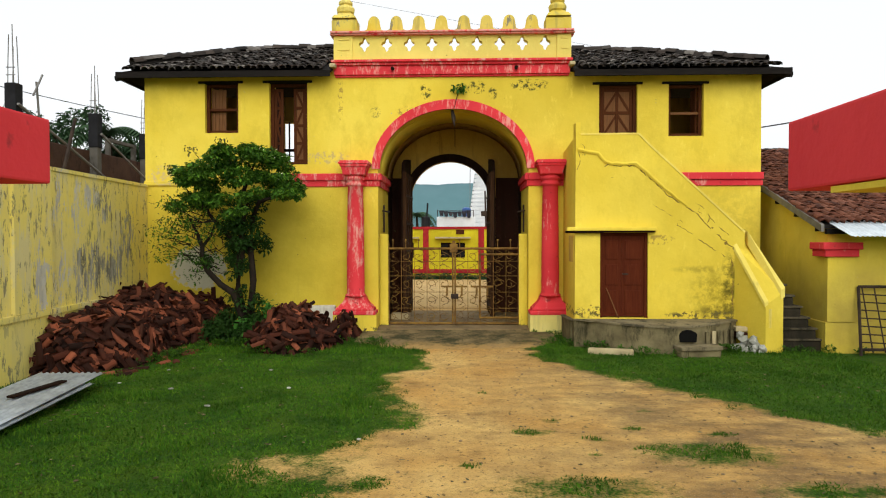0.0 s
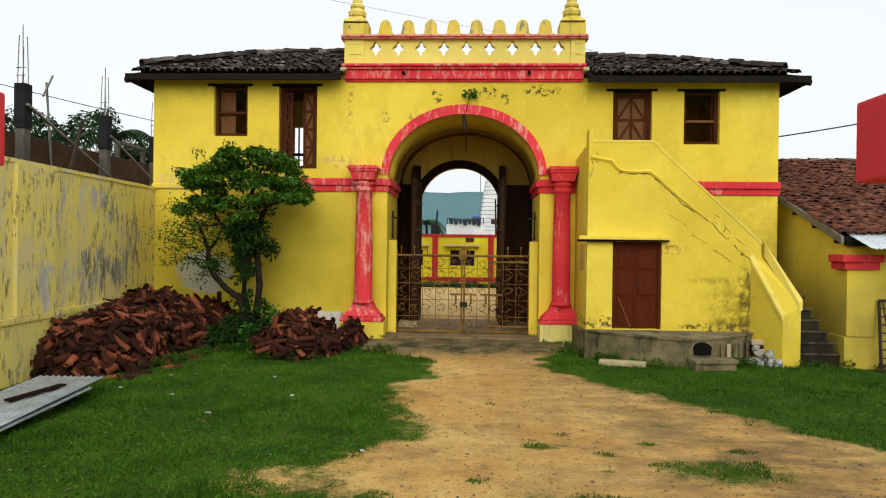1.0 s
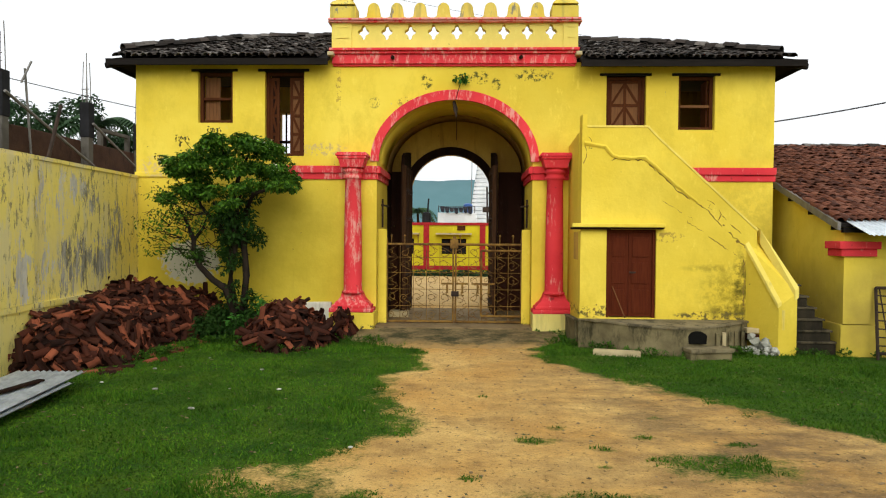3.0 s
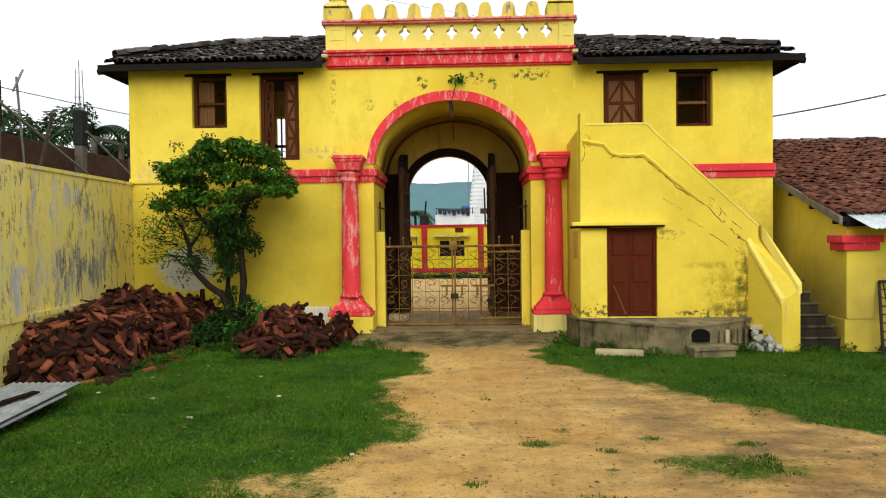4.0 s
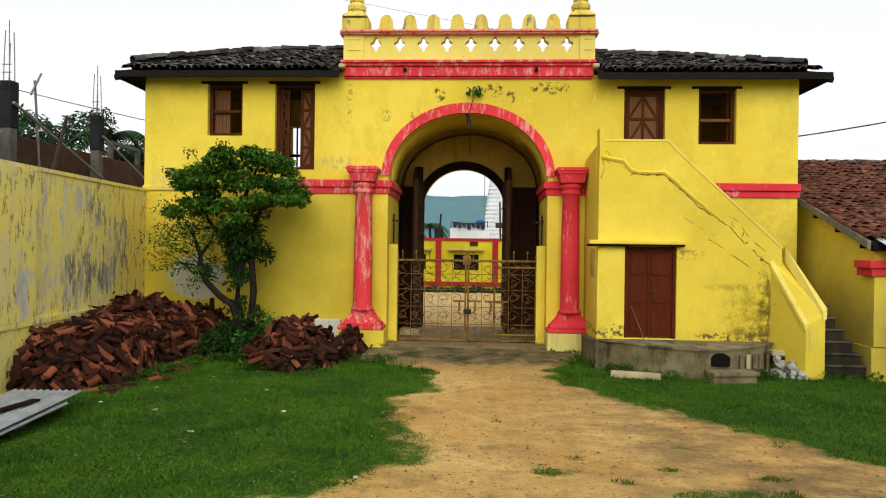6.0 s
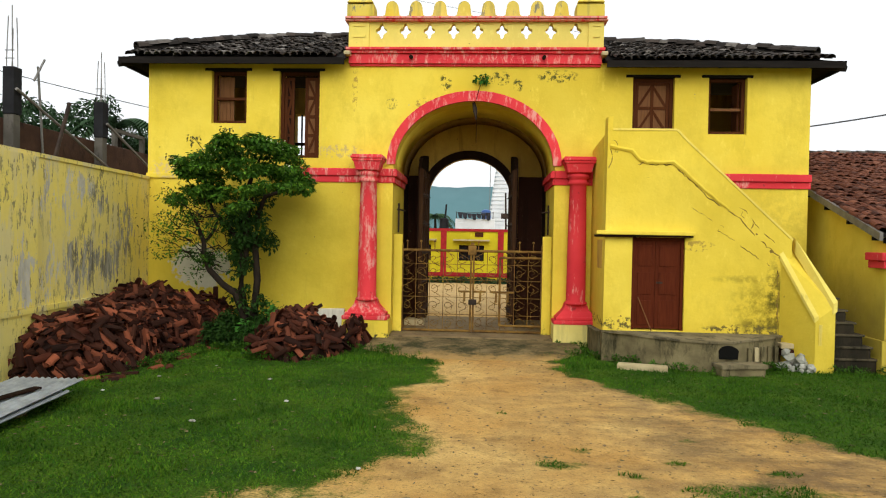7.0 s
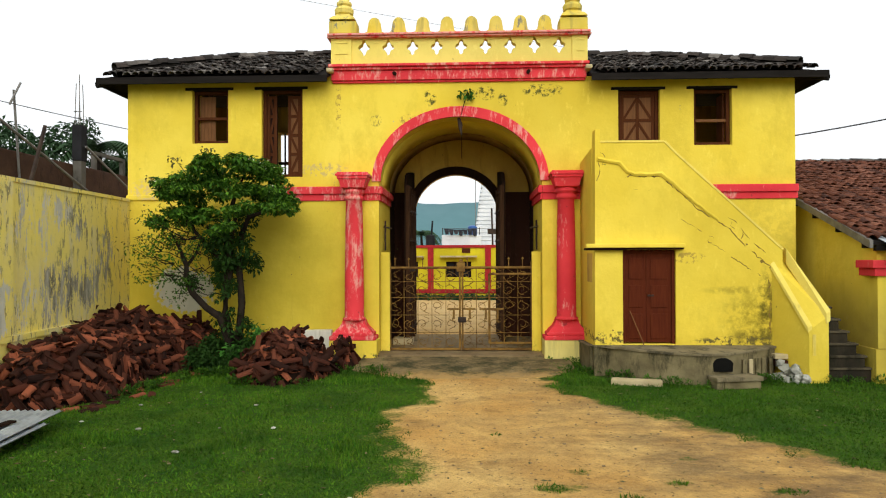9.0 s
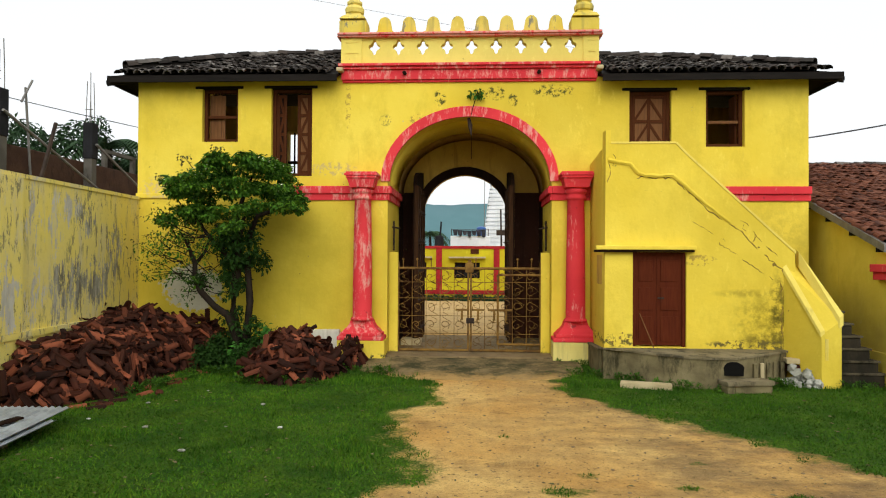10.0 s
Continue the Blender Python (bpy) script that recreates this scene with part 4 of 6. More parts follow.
def hip_roof(x_in, x_corner, eave_y, eave_z, ridge_y, slope, ridge_x, label, inset, lift):
    """A roof half that ends in a hip: boards, tiles, rafters, ridge and hip caps."""
    s = 1 if x_corner > x_in else -1
    r = new("roof")
    under(r, gatehouse, label)
    zr = eave_z + slope * (ridge_y - eave_y)
    deck = [(x_in, eave_y, eave_z), (x_corner, eave_y, eave_z), (ridge_x, ridge_y, zr), (x_in, ridge_y, zr)]
    side = [(x_corner, eave_y, eave_z), (x_corner, 2 * ridge_y - eave_y, eave_z), (ridge_x, ridge_y, zr)]
    rear = [(x_corner, 2 * ridge_y - eave_y, eave_z), (x_in, 2 * ridge_y - eave_y, eave_z), (x_in, ridge_y, zr), (ridge_x, ridge_y, zr)]
    bm = bmesh.new()
    for poly in (deck, side, rear):
        top = [bm.verts.new(p) for p in poly]
        low = [bm.verts.new((p[0], p[1], p[2] - 0.05)) for p in poly]
        bm.faces.new(top)
        bm.faces.new(low[::-1])
        for k in range(len(poly)):
            bm.faces.new((top[k], low[k], low[(k + 1) % len(poly)], top[(k + 1) % len(poly)]))
    bmesh.ops.recalc_face_normals(bm, faces=bm.faces[:])
    part("deck", bm, roof_timber, r)
    bm = bmesh.new()
    box(bm, min(x_in, x_corner), max(x_in, x_corner), eave_y - 0.02, eave_y + 0.02, eave_z - 0.11, eave_z + 0.01)
    part("fascia", bm, roof_timber, r)
    part("fascia", boxed(x_corner - 0.02, x_corner + 0.02, eave_y + 0.02, 2 * ridge_y - eave_y, eave_z - 0.11, eave_z), roof_timber, r)
    bm = bmesh.new()
    x = x_in + s * 0.2
    while (x_corner - x) * s > 0.1:
        prism(bm, [(eave_y + 0.03, eave_z - 0.055), (F + 0.3, eave_z - 0.055 + slope * (F + 0.3 - eave_y)), (F + 0.3, eave_z - 0.11 + slope * (F + 0.3 - eave_y)), (eave_y + 0.03, eave_z - 0.11)], x - 0.035, x + 0.035, "x")
        x += s * 0.45
    part("rafter", bm, roof_timber, r)
    bm = bmesh.new()
    tube(bm, [(x_corner, eave_y, eave_z - 0.12), ((x_corner * 2 + ridge_x) / 3, (eave_y * 2 + ridge_y) / 3, eave_z - 0.12 + slope * (ridge_y - eave_y) / 3)], 0.06, 6)
    part("hip_rafter", bm, roof_timber, r)
    places = slope_tiles(min(x_in, x_corner) + 0.2, max(x_in, x_corner) - 0.2, eave_y - 0.05, eave_z + 0.015, slope,
                         lambda x: (ridge_y - eave_y) * max(0.03, min(1.0, (x_corner - x) / (x_corner - ridge_x))), seed=5 if s > 0 else 6)
    lay_tiles(r, places, half_tile(0.24, 0.078, 0.062), old_tile, old_tile_fill, 300, lambda m: m.translation.y)
    caps = []
    rnd = random.Random(11)
    a, b = Vector((x_corner - s * inset, eave_y + 0.22, eave_z + lift)), Vector((ridge_x, ridge_y, zr + 0.06))
    part("hip_bed", tube(bmesh.new(), [a - Vector((0, 0, 0.08)), b - Vector((0, 0, 0.06)), Vector((x_in, ridge_y, zr))], 0.11, 6), roof_timber, r, "dark mortar bed under the ridge tiles")
    for (p, q) in ((a, b), (b, Vector((x_in, ridge_y, zr + 0.06)))):
        d = q - p
        n = int(d.length / 0.2)
        rot = d.to_track_quat("Y", "Z").to_matrix().to_4x4()
        for k in range(n):
            caps.append(Matrix.Translation(p + d * (k / n) + Vector((0, 0, rnd.uniform(0.0, 0.03)))) @ rot @ pose(0, 0, 0, rnd.uniform(-3, 3), rnd.uniform(-8, 8), rnd.uniform(-4, 4)))
    cm = put_mesh("ridge_tile", *half_tile(0.26, 0.13, 0.115, 0.018), old_tile)
    for m in caps:
        t = new("ridge_tile", cm)
        t.parent = r
        t.matrix_parent_inverse = r.matrix_world.inverted()
        t.matrix_basis = m
    return r


hip_roof(-2.56, -6.80, 13.10, 5.205, 15.7, 0.41, -4.6, "low hipped roof of dark weathered clay tiles", 0.22, 0.24)
hip_roof(2.18, 6.30, 13.10, 5.165, 15.7, 0.385, 3.4, "low hipped roof of dark weathered clay tiles", 0.38, 0.20)
for x in (XM0 - 0.04, XM1 + 0.06):
    part("flashing", boxed(x - 0.06, x + 0.06, F - 0.25, F + 0.1, 5.30, 5.38, bevel=0.03), cement_pale, gatehouse, "broken white mortar at the roof junction")

# ---- passage: old wooden door leaves, gate, gate piers ----
for s, hx in ((-1, BX - BHW - 0.02), (1, BX + BHW + 0.02)):
    leaf = thing("door_leaf", "tall dark wooden gate leaf standing open in the passage", "door", "old wooden gate leaves", at=(hx, BACK - 0.36, 0.16))
    m = Matrix.Translation((hx, BACK - 0.40, 0.0)) @ Matrix.Rotation(math.atan2(s * 0.035, 1.0), 4, "Z")
    pts = [(0.0, 0.20), (-1.22, 0.20), (-1.22, 3.42), (-1.1, 3.60), (-0.85, 3.68), (-0.45, 3.74), (0.0, 3.78)]
    bm = prism(bmesh.new(), pts, -0.035, 0.035, "x")
    bm.transform(m)
    part("board", bm, dark_wood, leaf)
    bm = bmesh.new()
    for z in (0.4, 1.0, 1.6, 2.2, 2.8, 3.25):
        box(bm, -s * 0.035 - 0.03, -s * 0.035 + 0.03, -1.21, -0.02, z, z + 0.11)
    for y in (-1.23, -0.9, -0.5, -0.1):
        box(bm, -s * 0.035 - 0.04, -s * 0.035 + 0.04, y, y + 0.08, 0.22, 3.38)
    bm.transform(m)
    part("batten", bm, old_leaf_wood, leaf)
    for z in (0.45, 1.05, 1.65, 2.25, 2.85):
        for y in (-1.17, -0.86, -0.55, -0.25):
            bm = rod(bmesh.new(), (-s * 0.06, y, z), (-s * 0.12, y, z), 0.025, 0.006, 6)
            bm.transform(m)
            part("stud", bm, iron, leaf)

GY = F + 0.42
for s in (-1, 1):
    x = AX + s * (AHW - 0.085)
    t = thing("gate_pier", "narrow yellow plastered pier inside the arch", "pier", "gate piers", at=(x, GY, 0.15))
    part("body", boxed(x - 0.083, x + 0.083, F + 0.24, F + 0.36, 0.10, 2.02, bevel=0.012), yellow, t)
    part("bolt", rod(rod(bmesh.new(), (x + s * 0.03, F + 0.5, 2.05), (x + s * 0.03, F + 0.5, 2.62), 0.02, 0.02, 6), (x + s * 0.06, F + 0.5, 2.5), (x - s * 0.10, F + 0.46, 2.47), 0.016, 0.016, 6), iron, t, "dark iron hold-back bolt on the jamb")

GX0, GX1, GZ0, GZ1 = AX - AHW + 0.17, AX + AHW - 0.17, 0.17, 1.84
GYC = F + 0.30
gate = thing("iron_gate", "low ochre-painted iron gate with scrollwork and wicket, closed", "gate", at=(AX, GYC, GZ0))
GM = -0.16


def bar(bm, x0, z0, x1, z1, r=0.02, y=0.0):
    rod(bm, (x0, GYC + y, z0), (x1, GYC + y, z1), r, r, 6)


def scroll(bm, cx, cz, r, turn, flip):
    pts = []
    for k in range(15):
        a = turn + flip * k * 0.42
        rr = r * (1 - 0.055 * k)
        pts.append((cx + rr * math.cos(a), GYC, cz + rr * math.sin(a)))
    tube(bm, pts, 0.006, 4)


for x0, x1, wicket in ((GX0, GM - 0.025, False), (GM + 0.025, GX1, True)):
    leaf = new("gate_leaf")
    under(leaf, gate)
    bm = bmesh.new()
    bar(bm, x0, GZ0, x0, GZ1, 0.021)
    bar(bm, x1, GZ0, x1, GZ1, 0.021)
    bar(bm, x0, GZ0 + 0.02, x1, GZ0 + 0.02, 0.024)
    bar(bm, x0, GZ1 - 0.12, x1, GZ1 - 0.12, 0.024)
    part("frame", bm, gate_paint, leaf)
    top = GZ1 - 0.12
    if wicket:
        bm = bmesh.new()
        bar(bm, x0 + 0.50, GZ0 + 0.14, x0 + 0.50, top - 0.12, 0.022, -0.03)
        bar(bm, x0 + 0.50, top - 0.12, x1, top - 0.12, 0.022, -0.03)
        bar(bm, x0 + 0.50, GZ0 + 0.14, x1, GZ0 + 0.14, 0.022, -0.03)
        part("wicket", bm, gate_paint, leaf)
    n = 5
    for k in range(1, n):
        x = x0 + (x1 - x0) * k / n
        bm = bmesh.new()
        bar(bm, x, GZ0, x, top, 0.007)
        part("bar", bm, gate_paint, leaf)
    for z in (0.50, 0.83, 1.16, 1.46):
        bm = bmesh.new()
        bar(bm, x0, z, x1, z, 0.006)
        part("bar", bm, gate_paint, leaf)
    rnd = random.Random(4 if wicket else 9)
    for k in range(n):
        for z in (0.34, 0.66, 1.0, 1.31, 1.56):
            x = x0 + (x1 - x0) * (k + 0.5) / n
            bm = bmesh.new()
            scroll(bm, x - 0.05, z, 0.10, rnd.uniform(0, 6.2), rnd.choice((-1, 1)))
            tube(bm, [(x + 0.09 * math.sin(q * 1.3 + k), GYC + 0.012, z - 0.15 + 0.05 * q) for q in range(7)], 0.005, 4)
            part("scroll", bm, gate_paint, leaf)
    for k in range(5):
        if (k in (1, 2) and wicket) or (k in (3, 4) and not wicket):
            continue
        x = x0 + (x1 - x0) * (k + 0.35) / 5
        bm = bmesh.new()
        bar(bm, x, top, x, top + 0.16, 0.009)
        bmesh.ops.create_icosphere(bm, subdivisions=1, radius=0.026, matrix=Matrix.Translation((x, GYC, top + 0.17)))
        part("finial", bm, gate_paint, leaf)
part("crest", boxed(GM - 0.085, GM + 0.075, GYC - 0.03, GYC + 0.03, GZ1 - 0.20, GZ1 - 0.02, bevel=0.02), gate_paint, gate)
part("crest", boxed(GM - 0.03, GM + 0.03, GYC - 0.028, GYC + 0.028, GZ1 - 0.02, GZ1 + 0.04, bevel=0.01), gate_paint, gate)
for x in (GM - 0.14, GM + 0.16, GM + 0.46, GM + 0.68):
    bm = bmesh.new()
    box(bm, x - 0.12, x + 0.11, GYC - 0.07, GYC - 0.035, 0.93, 0.965)
    box(bm, x - 0.02, x + 0.02, GYC - 0.07, GYC - 0.04, 0.76, 0.93)
    tube(bm, [(x - 0.02, GYC - 0.06, 0.78), (x - 0.015, GYC - 0.08, 0.72), (x + 0.03, GYC - 0.08, 0.72)], 0.012, 5)
    part("latch", bm, gate_paint, gate)
part("lock", boxed(GM - 0.06, GM + 0.09, GYC - 0.1, GYC - 0.04, 0.70, 0.80, bevel=0.012), iron, gate, "dark iron padlock plate")
bm = bmesh.new()
tube(bm, [(AX - 0.02, F + 0.1, 4.50), (AX + 0.01, F + 0.06, 4.35), (AX + 0.03, F + 0.05, 4.18)], [0.03, 0.045, 0.012], 6)
tagged(link("lantern_hook", bm, iron), "rusty iron hook hanging from the arch crown", "hook")
tagged(link("hanging_wire", rod(bmesh.new(), (AX + 0.02, F + 1.2, 4.49), (AX + 0.02, F + 1.2, 3.9), 0.008), iron), "thin wire hanging from the vault", "wire")
tagged(link("stone_block", boxed(-1.55, -1.15, 14.6, 14.95, 0.155, 0.28, bevel=0.02), cement_pale), "pale stone block in the passage beside the door leaf", "stone block")

# cement apron before the gate
bm = bmesh.new()
rnd = random.Random(19)
rim = [(-1.95, 13.2), (1.75, 13.2)]
for k in range(40):
    u = k / 39
    x = 1.75 - 3.7 * u
    rim.append((x + rnd.uniform(-0.03, 0.03), 11.70 + 0.70 * abs(2 * u - 1) ** 3 + 0.10 * noise.noise(Vector((x * 2.3, 1.0, 4.0))) + rnd.uniform(-0.06, 0.06)))
prism(bm, rim, -0.10, 0.02, "z")
for v in bm.verts:
    if v.co.z > 0:
        v.co.z = ground_height(v.co.x, v.co.y) + 0.012 + 0.055 * max(0.0, (v.co.y - 12.2))
bmesh.ops.triangulate(bm, faces=[f for f in bm.faces if len(f.verts) > 4])
tagged(link("gate_apron", bm, apron_cement), "worn grey cement apron before the gate", "paving", kind="structure")

# ---- outside stair ----
S = 12.0
stair = thing("outside_stair", "yellow plastered outside staircase with solid parapet and dark stone steps", "staircase", at=(3.6, 12.6, 0))
SX0, DOOR = 2.01, (2.46, 3.30, 0.52, 2.03)
bm = bmesh.new()
prism(bm, [(SX0, 0.0), (DOOR[0], 0.0), (DOOR[0], 3.76), (SX0 + 0.10, 3.76), (SX0 + 0.10, 3.98), (SX0 + 0.02, 3.98)], S, S + 0.28)
prism(bm, [(DOOR[0], DOOR[3]), (DOOR[1], DOOR[3]), (DOOR[1], 3.58), (3.13, 3.76), (DOOR[0], 3.76)], S, S + 0.28)
prism(bm, [(DOOR[0], 0.0), (DOOR[1], 0.0), (DOOR[1], DOOR[2]), (DOOR[0], DOOR[2])], S, S + 0.28)
prism(bm, [(DOOR[1], 0.0), (4.98, 0.0), (4.98, 2.02), (DOOR[1], 3.58)], S, S + 0.28)
bmesh.ops.remove_doubles(bm, verts=bm.verts[:], dist=0.0005)
part("wall", bm, yellow_stair, stair)
bm = bmesh.new()
prism(bm, [(S + 0.28, 0.0), (F - 0.004, 0.0), (F - 0.004, 3.62), (S + 0.28, 3.72)], SX0 + 0.01, SX0 + 0.24, "x")
part("side_wall", bm, yellow_stair, stair)
crack_line = stone("crack_in_plaster", (0.30, 0.205, 0.040), (0.15, 0.100, 0.025), (0.06, 0.042, 0.018), 0.56)
# raised plaster moulding that steps down and then breaks up into cracks
rnd = random.Random(77)


def ragged(line, step, shake):
    """Points along a broken line with small uneven jogs."""
    out = []
    for p, q in zip(line, line[1:]):
        n = max(2, int(math.hypot(q[0] - p[0], q[1] - p[1]) / step))
        out += [(p[0] + (q[0] - p[0]) * k / n + rnd.uniform(-shake, shake), p[1] + (q[1] - p[1]) * k / n + rnd.uniform(-shake, shake)) for k in range(n)]
    return out + [line[-1]]


bead = ragged([(2.06, 3.50), (2.20, 3.47), (2.42, 3.43), (2.55, 3.28), (2.66, 3.25), (3.08, 3.25), (3.24, 3.12), (3.42, 2.96), (3.74, 2.68), (3.98, 2.50)], 0.07, 0.008)
bm = bmesh.new()
tube(bm, [(x, S - 0.004, z) for x, z in bead], [max(0.012, 0.036 - 0.016 * max(0.0, x - 3.1) + 0.010 * noise.noise(Vector((x * 6, 0, 3)))) for x, z in bead], 6)
part("moulding", bm, yellow_stair, stair, "cracked raised plaster moulding")
for line, width in (([(2.5, 3.22), (3.06, 3.21), (3.24, 3.07), (3.42, 2.91), (3.74, 2.62), (3.98, 2.46), (4.16, 2.34), (4.34, 2.14), (4.56, 1.95), (4.74, 1.80), (4.96, 1.62)], 0.013),
                    ([(4.13, 2.53), (4.25, 2.48), (4.37, 2.32), (4.50, 2.16), (4.72, 1.97)], 0.011),
                    ([(4.37, 2.32), (4.36, 2.22), (4.33, 2.15)], 0.010), ([(4.20, 2.50), (4.18, 2.42), (4.24, 2.36)], 0.008),
                    ([(3.39, 2.52), (3.55, 2.43), (3.69, 2.34), (3.91, 2.20)], 0.007), ([(3.80, 2.20), (3.86, 2.12), (3.93, 2.10), (4.12, 1.97), (4.32, 1.82), (4.65, 1.60)], 0.009),
                    ([(2.62, 3.02), (2.95, 3.00)], 0.005), ([(2.08, 3.46), (2.10, 3.30), (2.06, 3.12)], 0.010), ([(2.10, 3.60), (2.20, 3.54), (2.14, 3.42), (2.24, 3.36)], 0.011),
                    ([(4.77, 1.55), (4.78, 1.2), (4.765, 0.9), (4.775, 0.56)], 0.018)):
    pts = ragged(line, 0.045, 0.017)
    at = 0
    while at < len(pts) - 2:
        run = pts[at:at + rnd.randint(4, 9)]
        at += len(run) + (1 if rnd.random() < 0.4 else -1)
        crack = bmesh.new()
        tube(crack, [(x, S + 0.002, z) for x, z in run], [width * (0.25 if k in (0, len(run) - 1) else rnd.uniform(0.45, 1.1)) for k in range(len(run))], 4)
        part("crack", crack, crack_line, stair, "open crack in the plaster")
for x, z, r in ((4.66, 1.84, 0.035), (4.80, 1.74, 0.03), (4.42, 2.11, 0.02), (2.26, 0.66, 0.030), (2.38, 0.63, 0.022), (2.30, 0.74, 0.018), (2.14, 0.60, 0.022), (4.90, 1.46, 0.04)):
    chip = bmesh.new()
    n = 9
    prism(chip, [(x + r * rnd.uniform(0.5, 1.15) * math.cos(k * math.tau / n), z + r * rnd.uniform(0.5, 1.1) * math.sin(k * math.tau / n)) for k in range(n)], S - 0.003, S + 0.01)
    part("chip", chip, crack_line, stair, "patch of fallen plaster")
edge_plaster = plaster("pale_yellow_edge", (0.86, 0.72, 0.17), (0.80, 0.64, 0.12), (0.35, 0.28, 0.08), stain_at=0.6)
# added pale strips: an edge highlight in colour to set off the parapet
for p, q in (((SX0 + 0.10, 3.76), (3.13, 3.76)), ((3.13, 3.76), (DOOR[1], 3.58)), ((DOOR[1], 3.58), (4.98, 2.02))):
    d = Vector((q[0] - p[0], 0, q[1] - p[1])).normalized()
    up3 = Vector((-d.z, 0, d.x)) * 0.03
    bm = prism(bmesh.new(), [(p[0], p[1]), (q[0], q[1]), (q[0] + up3.x, q[1] + up3.z), (p[0] + up3.x, p[1] + up3.z)], S - 0.012, S + 0.29)
    part("coping", bm, edge_plaster, stair, "added pale strip, a painted highlight on the parapet edge")
# splayed lower parapet with a sloping coping
A, B = Vector((4.80, S + 0.02)), Vector((5.12, 11.46))
TH = Vector((0.29, 0.0))


def end_wall(bm, q, low, high):
    """A four-cornered wall piece with its own height at every corner."""
    lo = [bm.verts.new((p.x, p.y, h)) for p, h in zip(q, low)]
    hi = [bm.verts.new((p.x, p.y, h)) for p, h in zip(q, high)]
    bm.faces.new(lo[::-1])
    bm.faces.new(hi)
    for k in range(4):
        bm.faces.new((lo[k], lo[(k + 1) % 4], hi[(k + 1) % 4], hi[k]))
    bmesh.ops.recalc_face_normals(bm, faces=bm.faces[:])
    return bm


quad = [A, B, B + TH, A + TH * 0.9 + Vector((0, 0.3))]
part("lower_parapet", end_wall(bmesh.new(), quad, (-0.05,) * 4, (1.80, 0.80, 1.02, 2.02)), yellow, stair)
quad = [A - TH * 0.08, B - TH * 0.08 - Vector((0, 0.02)), B + TH * 0.12 - Vector((0, 0.02)), A + TH * 0.12]
part("coping", end_wall(bmesh.new(), quad, (1.76, 0.77, 0.82, 1.84), (1.835, 0.84, 0.875, 1.875)), edge_plaster, stair, "worn yellow sloping coping")
quad = [A + TH * 0.84, B + TH * 0.86 - Vector((0, 0.02)), B + TH * 1.06 - Vector((0, 0.02)), A + TH * 0.98 + Vector((0, 0.3))]
part("coping", end_wall(bmesh.new(), quad, (1.80, 0.90, 0.95, 1.9), (2.05, 1.06, 1.11, 2.10)), edge_plaster, stair, "worn yellow sloping coping")
part("niche", boxed(5.17, 5.22, 11.452, 11.458, 0.42, 0.74), yellow_weathered, stair)
for k in range(15):
    x1 = 6.14 - 0.115 * k if k < 6 else 6.6 - 0.19 * k
    bm = bmesh.new()
    z = 0.185 * (k + 1)
    front = 11.56 + 0.03 * k if k < 6 else S + 0.29
    if k < 6:
        box(bm, 5.26 if k < 5 else 5.2, x1, max(front, 11.60), F - 0.01, -0.02 if k == 0 else z - 0.185, z, 0.02)
    else:
        box(bm, x1 - 0.4, x1, S + 0.29, F - 0.01, z - 0.35, z, 0.01)
    part("step", bm, step_stone, stair)
    if k < 6:
        part("tread", boxed(5.27, x1 + 0.02, max(front, 11.60) - 0.025, F - 0.012, z + 0.001, z + 0.035, bevel=0.01), tread_stone, stair, "worn mossy tread")
part("landing", boxed(SX0 + 0.25, 3.2, S + 0.29, F - 0.01, 2.82, 3.0), old_cement, stair)

# the small door under the stair, its hood and slot
door = thing("door", "small closed red-brown panelled double door under the stair", "door", at=(2.88, S, DOOR[2]))
frame_of(door, *DOOR, S + 0.05, door_wood, 0.05, 0.08, False)
xm = (DOOR[0] + DOOR[1]) / 2 - 0.03
for x0, x1 in ((DOOR[0] + 0.05, xm - 0.003), (xm + 0.003, DOOR[1] - 0.05)):
    lf = part("leaf", boxed(x0, x1, S + 0.085, S + 0.115, DOOR[2] + 0.02, DOOR[3] - 0.05), door_wood, door)
    bm = bmesh.new()
    for za, zb in ((0.60, 1.0), (1.10, 1.46), (1.56, 1.90)):
        box(bm, x0 + 0.06, x1 - 0.06, S + 0.07, S + 0.086, za, zb, 0.007)
    part("panel", bm, door_wood, lf)
part("hasp", boxed(xm + 0.02, xm + 0.12, S + 0.06, S + 0.08, 1.28, 1.31), iron, door)
part("stick", rod(bmesh.new(), (2.76, S - 0.12, 0.53), (2.58, S + 0.06, 1.05), 0.012, 0.009, 6), pale_wood, door, "pale stick leaning on the door")
bm = boxed(1.86, 3.42, S - 0.13, S + 0.004, DOOR[3] + 0.035, DOOR[3] + 0.10, bevel=0.012)
part("hood", bm, yellow_stair, stair, "thin yellow plaster hood over the door")
bm = bmesh.new()
box(bm, 1.84, 2.5, S - 0.10, S + 0.002, DOOR[3] - 0.005, DOOR[3] + 0.033, 0.01)
box(bm, 2.5, 3.40, S - 0.11, S + 0.002, DOOR[3] + 0.005, DOOR[3] + 0.033, 0.008)
part("hood_beam", bm, dark_wood, stair)
# slot is a raised flat panel; its darker yellow paints the recess shade
part("slot", boxed(SX0 + 0.002, SX0 + 0.014, S + 0.24, S + 0.70, 1.5, 1.98), yellow_plain, stair, "flat panel with a recess's shade in its colour")

